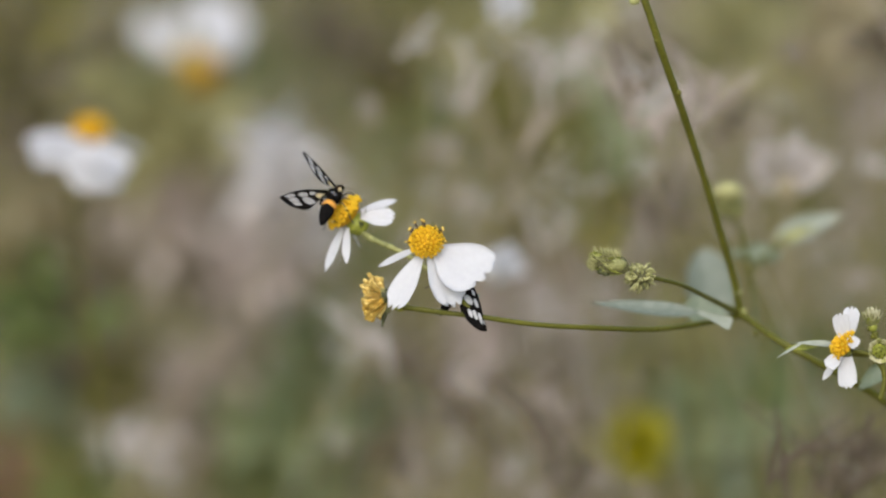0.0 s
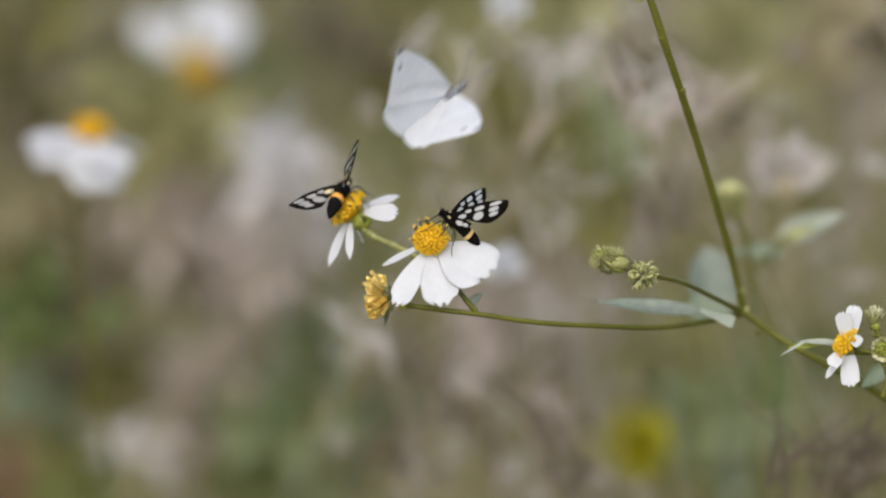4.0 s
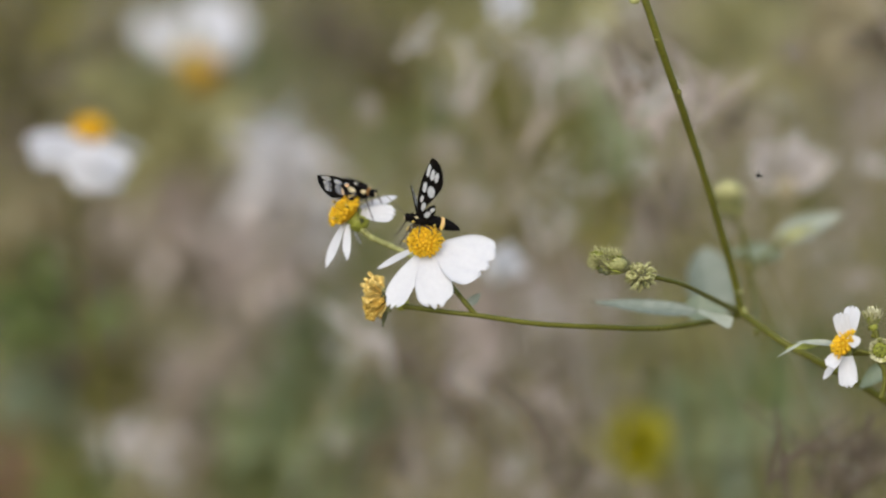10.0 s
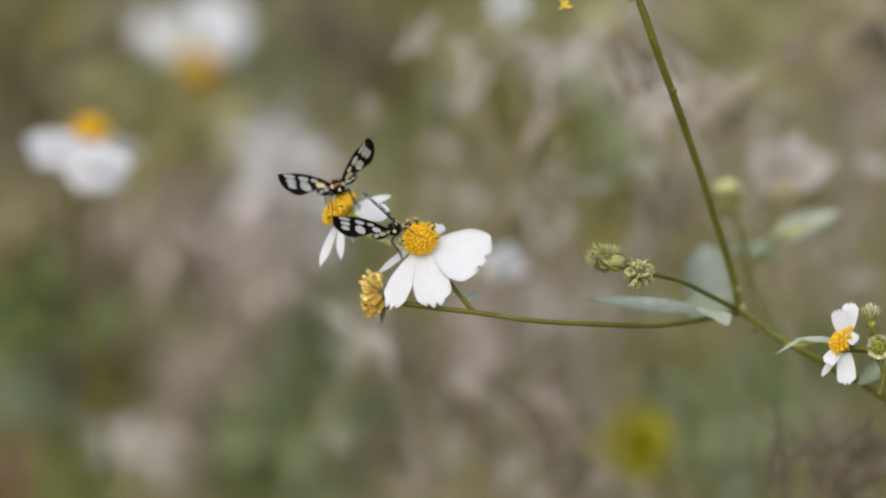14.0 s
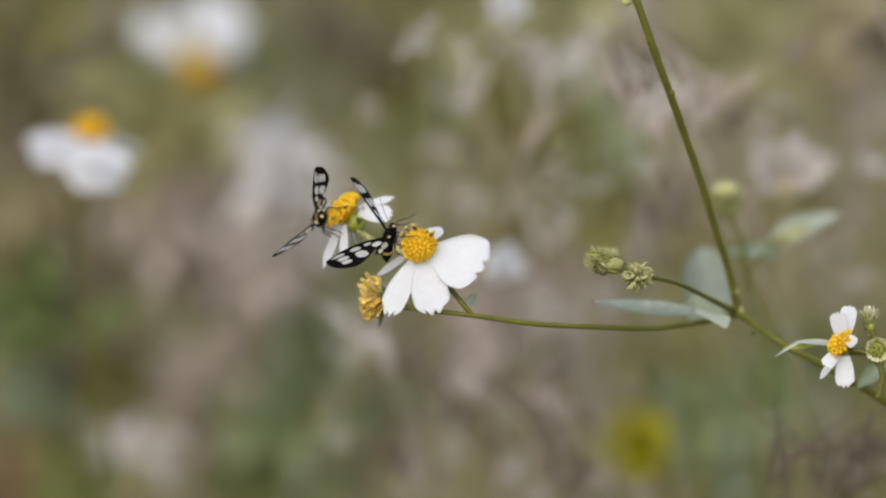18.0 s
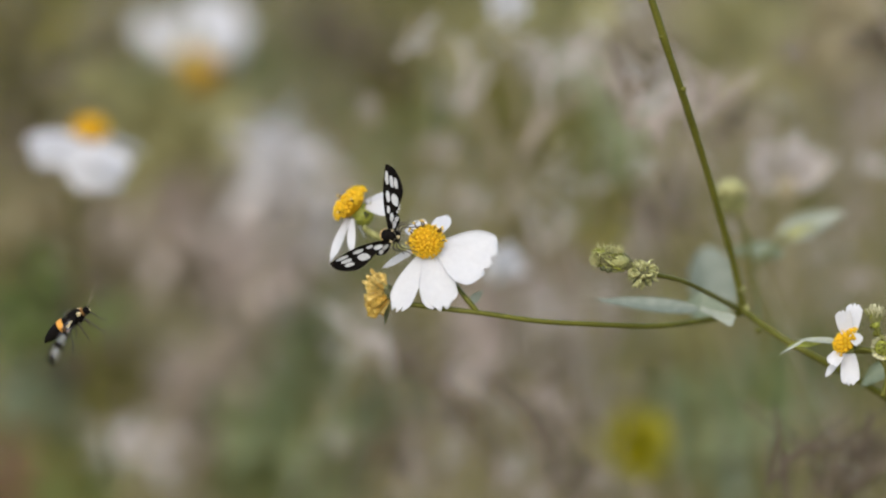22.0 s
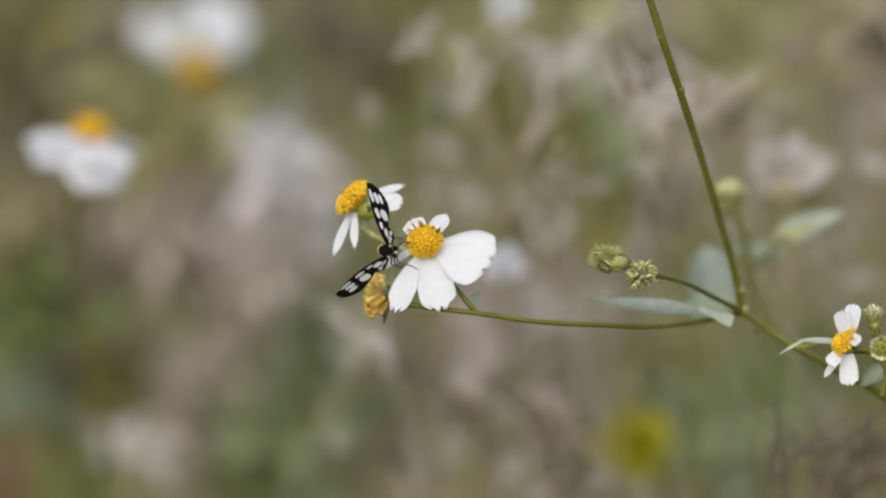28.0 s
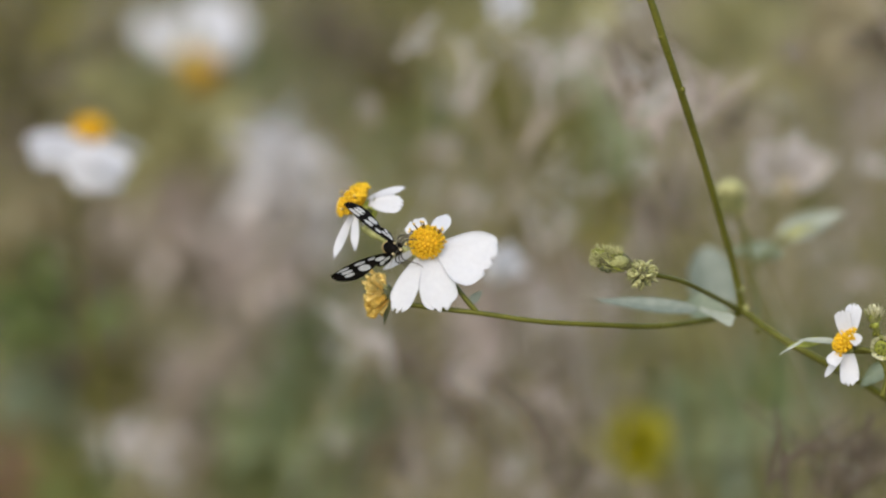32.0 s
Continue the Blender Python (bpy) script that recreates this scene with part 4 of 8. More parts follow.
LEAFY = {GREEN: ((1090, 365, 0.6, 0.022, 26), (555, 600, 0.6, 0.016, 18), (500, 845, 0.6, 0.018, 26), (78, 545, 0.45, 0.014, 50), (1345, 700, 0.6, 0.016, 20), (60, 560, 0.6, 0.028, 60), 
                 (560, 840, 0.7, 0.026, 40), (1420, 660, 0.9, 0.03, 36), (140, 850, 0.6, 0.02, 36), (420, 830, 0.8, 0.03, 44)),
         BLUEGREEN: ((640, 745, 0.7, 0.028, 50), (460, 745, 0.7, 0.026, 60), (1268, 810, 0.6, 0.022, 40), (60, 715, 0.6, 0.020, 60), (575, 640, 0.6, 0.016, 20)),
         SAGE: ((1330, 55, 0.6, 0.030, 30), (300, 250, 0.6, 0.030, 60), (230, 190, 0.6, 0.028, 50), (360, 170, 0.7, 0.026, 40), (840, 70, 0.6, 0.024, 22), (960, 30, 0.6, 0.024, 24), (1180, 620, 0.7, 0.03, 50), (1230, 700, 0.7, 0.026, 40), (740, 330, 0.8, 0.028, 40), (1280, 110, 0.7, 0.026, 30)),
         FERN: ((1050, 230, 0.7, 0.028, 40), (1065, 330, 0.8, 0.028, 30), (485, 745, 0.6, 0.028, 56), (560, 790, 0.6, 0.026, 44), (572, 605, 0.6, 0.020, 70), (530, 700, 0.7, 0.026, 50), (1250, 760, 0.6, 0.026, 60), (1350, 700, 0.7, 0.026, 40), (730, 210, 0.8, 0.028, 50), (90, 620, 0.7, 0.022, 40), (500, 830, 0.7, 0.026, 40)),
         STRAW: ((1490, 60, 0.6, 0.030, 50), (1290, 60, 0.7, 0.028, 30), (280, 390, 0.7, 0.030, 30), (200, 440, 0.7, 0.026, 40), (90, 390, 0.7, 0.030, 60), (310, 470, 0.7, 0.030, 54), (330, 330, 0.7, 0.026, 40), (690, 560, 0.7, 0.024, 30), (430, 700, 0.7, 0.026, 36)),
         OLIVE: ((60, 40, 0.7, 0.030, 56), (720, 150, 0.7, 0.026, 30), (1080, 385, 0.5, 0.020, 44), (1000, 230, 0.5, 0.018, 30), (870, 200, 0.5, 0.02, 30), (950, 290, 0.5, 0.02, 40), (930, 400, 0.5, 0.018, 36), (30, 170, 0.7, 0.026, 60), (130, 690, 0.7, 0.03, 50), (200, 620, 0.8, 0.028, 44), (30, 450, 0.7, 0.022, 30), (1200, 650, 0.9, 0.03, 40), (300, 430, 0.9, 0.03, 36)),
         REDDISH: ((10, 860, 0.45, 0.014, 26), (20, 790, 0.5, 0.012, 16)),
         BROWN: ((60, 70, 0.6, 0.022, 10), (30, 230, 0.6, 0.02, 24), (150, 520, 0.5, 0.02, 30), (140, 640, 0.6, 0.022, 26), (1080, 330, 0.6, 0.014, 14), (720, 800, 0.45, 0.020, 34), (1165, 365, 0.4, 0.014, 30), (1480, 850, 0.2, 0.010, 26), (160, 120, 0.7, 0.022, 24), (640, 110, 0.7, 0.024, 24), (1560, 70, 0.3, 0.011, 40), (1400, 95, 0.4, 0.010, 12), (1195, 392, 0.3, 0.008, 22), (1280, 240, 0.3, 0.008, 20), (1556, 815, 0.28, 0.011, 40), (850, 275, 0.6, 0.013, 18), (690, 655, 0.5, 0.014, 24), (570, 60, 0.8, 0.02, 30), (30, 480, 0.7, 0.018, 24))}
for heads, mat in ((PALE_HEADS, PALE), (MAUVE_HEADS, MAUVE)):
    for k, (x, y, deep, r, n) in enumerate(heads):
        back_weed(x, y, deep, r, n, r * 0.24, FLUFF if mat is PALE and k == 0 else mat, "dry_weed", "dry weed with a pale mauve-grey seed head", "dry weed", "seed_head", 40 + k + 30 * (mat is MAUVE))
for mat, spots in LEAFY.items():
    for k, (x, y, deep, r, n) in enumerate(spots):
        back_weed(x, y, deep, r, n, r * 0.38, mat, "leafy_weed", "half-dry weed of the meadow" if mat in (STRAW, SAGE, BROWN, REDDISH) else "low leafy weed of the dry meadow", "leafy weed", "leaves", 120 + k + len(spots) * 10)
back_weed(1124, 780, 0.44, 0.0115, 280, 0.008, ACID, "leafy_weed", "weed with bright yellow-green leaves", "leafy weed", "leaves", 150)

# two white blossoms turned away
for k, (x, y, deep, r, n) in enumerate(((890, 470, 0.25, 0.0070, 74), (898, 0, 0.27, 0.0075, 60))):
    back_weed(x, y, deep, r, n, r * 0.5, PETAL, "white_blossom", "small white blossom on a thin stem behind", "wildflower", "petals", 170 + k)

# a withered pale flower, its petals closed upwards
top = chart(1392, 338, 0.24)
base = foot(top) + Vector((0.04, 0.05, 0))
withered = thing("withered_flower", Matrix.Translation(base), "withered pale flower with upright petals", "wildflower", "wildflowers behind")
part("stem", tube(bmesh.new(), ((0, 0, 0), (top - base) * 0.6, top - base), (0.0012, 0.0009, 0.0007), 6, 5), STRAW, withered)
for k in range(9):
    a = -1.05 + 2.1 * (k + 0.5) / 9
    bm = bmesh.new()
    blade(bm, top - base, (math.sin(a), -0.25 + 0.5 * (k % 2), math.cos(a)), (0.2 * math.sin(a), -1, 0.2), 0.0165 + 0.002 * (k % 3), 0.0075, leaf_profile, cup=0.25, bend=0.08 * (-1) ** k, nx=8, ny=4, ripple=0.1, seed=k)
    part("petal", bm, PALE, withered)
part("calyx", ball(bmesh.new(), top - base, (0.004, 0.004, 0.005), 10, 8, rough=0.1), STRAW, withered, "straw-coloured calyx")

# leaning dead stalks
for k, (x0, y0, x1, y1, deep, r, m) in enumerate((
        (690, 620, 905, 860, 0.36, 0.0030, BROWN), (870, 650, 1040, 900, 0.40, 0.0030, BROWN), (735, 40, 900, 330, 0.36, 0.0016, STRAW), (1090, 190, 1130, 120, 0.33, 0.0012, BROWN),
        (1130, 120, 1220, 90, 0.33, 0.0012, BROWN), (1370, 840, 1440, 795, 0.30, 0.0016, BROWN), (1440, 795, 1580, 830, 0.30, 0.0016, BROWN), (1470, 870, 1560, 830, 0.26, 0.0012, BROWN),
        (870, 250, 890, 560, 0.6, 0.0014, STRAW), (1020, 560, 1180, 360, 0.5, 0.002, MAUVE), (110, 800, 130, 900, 0.4, 0.0012, OLIVE),
        (860, 670, 985, 870, 0.22, 0.0014, BROWN), (784, 695, 850, 780, 0.22, 0.0012, BROWN), (1360, 862, 1388, 812, 0.10, 0.0008, BROWN), (1388, 812, 1440, 802, 0.10, 0.0008, BROWN), (1440, 802, 1520, 822, 0.10, 0.0007, BROWN), (1455, 880, 1580, 838, 0.13, 0.0006, BROWN), (1500, 885, 1590, 800, 0.14, 0.0010, BROWN),
        (1100, 130, 1112, 225, 0.17, 0.0010, MAUVE), (1112, 225, 1160, 255, 0.17, 0.0010, MAUVE), (1245, 135, 1252, 190, 0.17, 0.0009, MAUVE), (1252, 190, 1215, 240, 0.17, 0.0010, MAUVE), (1122, 175, 1190, 125, 0.17, 0.0009, BROWN),
        (800, 60, 815, 200, 0.28, 0.0010, PALE), (925, 60, 965, 190, 0.26, 0.0008, PALE), (965, 190, 930, 270, 0.26, 0.0009, MAUVE), (905, 60, 905, 400, 0.34, 0.0011, STRAW), (1040, 60, 1075, 170, 0.28, 0.0009, MAUVE), (965, 440, 1010, 385, 0.3, 0.0014, PALE),
        (1270, 250, 1300, 180, 0.3, 0.0012, BROWN), (625, 600, 690, 660, 0.26, 0.0014, PALE), (690, 650, 760, 700, 0.3, 0.0016, BROWN), (1160, 160, 1215, 205, 0.17, 0.0009, PALE), (340, 700, 440, 560, 0.7, 0.003, MAUVE), (300, 760, 350, 680, 0.7, 0.003, MAUVE))):
    a, b = chart(x0, y0, deep), chart(x1, y1, deep)
    low = a if a.z < b.z else b
    high = b if a.z < b.z else a
    away = 0.06 if min(y0, y1) > 780 else 0.10 + 0.09 * (k % 3)
    base = foot(low + (low - high) * 1.2 + Vector((away * (-1) ** k, 0.05, 0)))
    ob = thing("dead_stalk", Matrix.Translation(base), "thin dry leaning stalk", "dry stalk", "dry stalks behind")
    part("stem", tube(bmesh.new(), ((0, 0, 0), (low - base) * 0.5, (low - base) - (high - low) * 0.15 - Vector((0, 0, 0.002)), low - base, (low - base).lerp(high - base, 0.5) + Vector((0.004, 0, 0.004)), high - base), (0.0004, 0.0002, 0.0002, r, r, r * 0.6), 6, 4), m, ob)
    for j in (0.35, 0.7):
        q = (low - base).lerp(high - base, j) + Vector((0.002, 0, 0.002))
        part("twig", tube(bmesh.new(), (q, q + Vector((0.018 * (1 if k % 2 else -1), 0, 0.014))), (r * 0.6, r * 0.3), 5, 2), m, ob)


# a dead twig that curls over
for route, r in ((((1396, 905), (1386, 850), (1391, 815), (1420, 797), (1470, 799), (1520, 812), (1580, 836)), 0.0009),
                 (((1470, 905), (1500, 872), (1530, 848), (1575, 826)), 0.0011)):
    pts = [chart(x, y, 0.13) for x, y in route]
    base = foot(pts[0]) + Vector((0.03, 0.05, 0))
    curl = thing("dead_stalk", Matrix.Translation(base), "thin dark dry twig that curls over", "dry stalk", "dry stalks behind")
    part("stem", tube(bmesh.new(), [Vector((0, 0, 0)), (pts[0] - base) * 0.6] + [p - base for p in pts], (0.0012, 0.0011, r, r, r * 0.8, r * 0.6), 7, 6, 0.1), BROWN, curl)


def back_flower(x, y, deep, axis, radius, petals, label, open_face=0.0):
    top = chart(x, y, deep)
    base = foot(top) + Vector((0.05, 0.08, 0))
    ob = thing("flowering_weed", Matrix.Translation(base) @ TURN.to_4x4(), label, "wildflower", "wildflowers behind")
    v = TURN.transposed() @ (top - base)
    ax = Vector(axis).normalized()
    c = v - ax * radius * UNIT
    part("stem", tube(bmesh.new(), ((0, 0, 0), c * 0.6, c - ax * 0.03, c), (0.0016, 0.0012, 0.0009, 0.0009), 7, 6), STEM, ob)
    return flower_head(ob, v, axis, radius, petals, 80, 0, open_face=open_face)


back_flower(160, 232, 0.28, (0.18, 0.9, 0.35), 37, [
    (-136, -20, 1, 146, 80, 0, 0.05), (-120, -62, 1, 150, 92, 0, 0.05), (-60, -78, 1, 130, 104, 0, 0.05), (4, -128, 1, 156, 98, 0, 0.05), (50, -126, 1, 160, 92, 0, 0.05),
    (82, -84, 1, 144, 84, 0, 0.05), (20, -74, 1, 112, 110, 0, 0.05), (116, -34, -1, 146, 56, 0, 0.05), (-20, -60, 1, 100, 110, 0, 0.05)],
    "white daisy-like flower with reflexed petals behind the weed in focus")
back_flower(344, 122, 0.66, (0.05, -0.9, 0.45), 62, [
    (40, 130, -1, 200, 170, 0, 0.02), (100, 130, -1, 210, 160, 0, 0.02), (70, 170, -1, 220, 180, 0, 0.02), (110, 100, -1, 190, 120, 0, 0.02), (-20, 160, -1, 210, 130, 0, 0.02),
    (-180, 150, -1, 270, 84, 0, 0.02), (60, 220, -1, 250, 180, 0, 0.02), (110, 190, -1, 240, 160, 0, 0.02)],
    "nodding white daisy-like flower far behind", 3.0)


# slender dry stalks with small pale heads in the middle distance
def build_sprays():
    rnd = random.Random(23)
    for k in range(40):
        x, y = (rnd.uniform(640, 1580), rnd.uniform(-30, 420)) if k < 28 else (rnd.uniform(620, 1100), rnd.uniform(560, 900))
        deep = rnd.choice((rnd.uniform(0.22, 0.34), rnd.uniform(0.34, 0.7)))
        top = chart(x, y, deep)
        base = foot(top) + Vector((rnd.uniform(0.1, 0.5) * rnd.choice((-1, 1, 1)), rnd.uniform(0, 0.2), 0))
        v = top - base
        ob = thing("dry_weed", Matrix.Translation(base), "slender dry stalk with small pale seed heads", "dry weed", "dry weeds behind")
        m = rnd.choice((STRAW, MAUVE, OLIVE))
        part("stem", tube(bmesh.new(), ((0, 0, 0), v * 0.5 + Vector((0.02, 0, 0)), v), (0.0009, 0.0007, 0.0004), 5, 4), m, ob)
        for j in range(rnd.choice((1, 2, 3))):
            c = v * (1 - 0.07 * j) + Vector((rnd.uniform(-0.02, 0.02) * (j > 0), 0, rnd.uniform(0, 0.012) * (j > 0)))
            if j:
                part("twig", tube(bmesh.new(), (v * (0.96 - 0.07 * j), c), (0.0008, 0.0006), 4, 2), m, ob)
            r = rnd.uniform(0.004, 0.007) if deep < 0.34 else rnd.uniform(0.005, 0.010)
            tip = part("seed_head", burst(500 + 9 * k + j, r, 16, r * 0.34), rnd.choice((MAUVE, PALE) if k < 20 else (MAUVE, STRAW)), ob)
            tip.matrix_basis = Matrix.Translation(c)
            tip["kind"] = "stuff"


build_sprays()


# grass of the meadow, uncountable
def meadow_place(rnd, k, n):
    """First the part before the lens, then the meadow all round, clear of the lens and of the plants in focus."""
    if k < n:
        d = 2.2 + 5.6 * (k / n) ** 0.8
        return Vector((rnd.uniform(-1, 1) * (0.16 * d + 0.12), d, 0))
    while True:
        x, y = rnd.uniform(-5.5, 5.5), rnd.uniform(-4, 9)
        if abs(x) > 0.3 + 0.17 * max(y, 0) or y < -0.6:
            return Vector((x, y, 0))


def grass(name, label, mat, seed, tufts, height):
    rnd = random.Random(seed)
    bm = bmesh.new()
    for k in range(tufts * 9):
        c = meadow_place(rnd, k, tufts)
        h = height * rnd.uniform(0.7, 1.3)
        for j in range(34 if k < tufts else 18):
            a = rnd.uniform(0, 2 * math.pi)
            lean = rnd.uniform(0.05, 0.5)
            p = c + Vector((rnd.gauss(0, 0.025), rnd.gauss(0, 0.025), 0)) * (1 if k < tufts else 4)
            strip(bm, p, (math.cos(a) * lean, math.sin(a) * lean, 1), (math.sin(a + rnd.uniform(-1, 1)), -math.cos(a), 0),
                  h * rnd.uniform(0.5, 1.1), rnd.uniform(0.003, 0.007), rnd.uniform(0, 0.35), 4)
    tagged(part(name, bm, mat, None), label, "grass", kind="stuff")


def sprig(seed, mat, height, name, label, category, size):
    """A branching weed with a small head on each branch."""
    rnd = random.Random(seed)
    ob = thing(name, Matrix.Translation((0, -3, 0)), label, category, category + "s in the meadow")
    lean = Vector((rnd.uniform(-.05, .05), rnd.uniform(-.03, .03), height))
    part("stem", tube(bmesh.new(), ((0, 0, 0), lean * 0.5 + Vector((0.012, 0, 0)), lean), (0.002, 0.0016, 0.001), 5, 4), STRAW, ob)
    for k in range(7):
        p = lean * rnd.uniform(0.4, 0.95)
        a = rnd.uniform(0, 6.28)
        e = p + Vector((math.cos(a) * 0.07, math.sin(a) * 0.07, rnd.uniform(0.05, 0.1)))
        part("branch", tube(bmesh.new(), (p, e), (0.0012, 0.0008), 4, 2), STRAW, ob)
        tip = part("seed_head" if mat is MAUVE else "leaf_tip", burst(seed * 50 + k, size, 14, size * 0.35), mat, ob)
        tip.matrix_basis = Matrix.Translation(e)
        tip["kind"] = "stuff"
    return ob


def build_meadow():
    grass("dry_grass", "dry straw-coloured meadow grass", STRAW, 1, 60, 0.28)
    grass("olive_grass", "olive-green meadow grass", OLIVE, 2, 150, 0.3)
    grass("fresh_grass", "fresh green meadow grass", GREEN, 3, 60, 0.24)
    bag = [sprig(20 + k, MAUVE, 0.34 + 0.06 * k, "dry_weed", "branching dry weed with mauve-grey heads", "dry weed", 0.018) for k in range(4)]
    bag.append(sprig(33, GREEN, 0.3, "leafy_weed", "low branching green weed", "green weed", 0.03))
    rnd = random.Random(11)
    for k in range(270):
        c = meadow_place(rnd, k, 110)
        m = pose(c.x, c.y, 0, rnd.uniform(-6, 6), rnd.uniform(-6, 6), rnd.uniform(0, 360))
        if k < len(bag):
            bag[k].matrix_basis = m
        else:
            copy_thing(rnd.choice(bag), m)


build_meadow()


def wing_beat(side, hind):
    """The beat of one wing from the take-off on, up at every second step."""
    rows = []
    for k in range(0, 145):
        t = 20.8667 + k / 30
        up = k % 2 == 1
        rx, ry, rz = ((24, -62, -52) if up else (0, 18, -30)) if not hind else ((20, -56, -72) if up else (0, 14, -56))
        if side < 0:
            rx, rz = 180 - rx, -180 - rz
        rows.append((t, pose(0.0015 * side, -0.0001 if hind else 0.0009, 0.00075 if hind else 0.001, rx, ry, rz)))
    return rows + [(32.0, rows[-1][1])]


def flight(forward, back):
    """Turn of a flying moth, degrees, by the way it heads and its back's way: across, up and towards the lens."""
    f, d = Vector(forward).normalized(), Vector(back)
    d = (d - f * d.dot(f)).normalized()
    e = (TURN @ Matrix((f.cross(d), f, d)).transposed()).to_euler()
    return [math.degrees(a) for a in e]


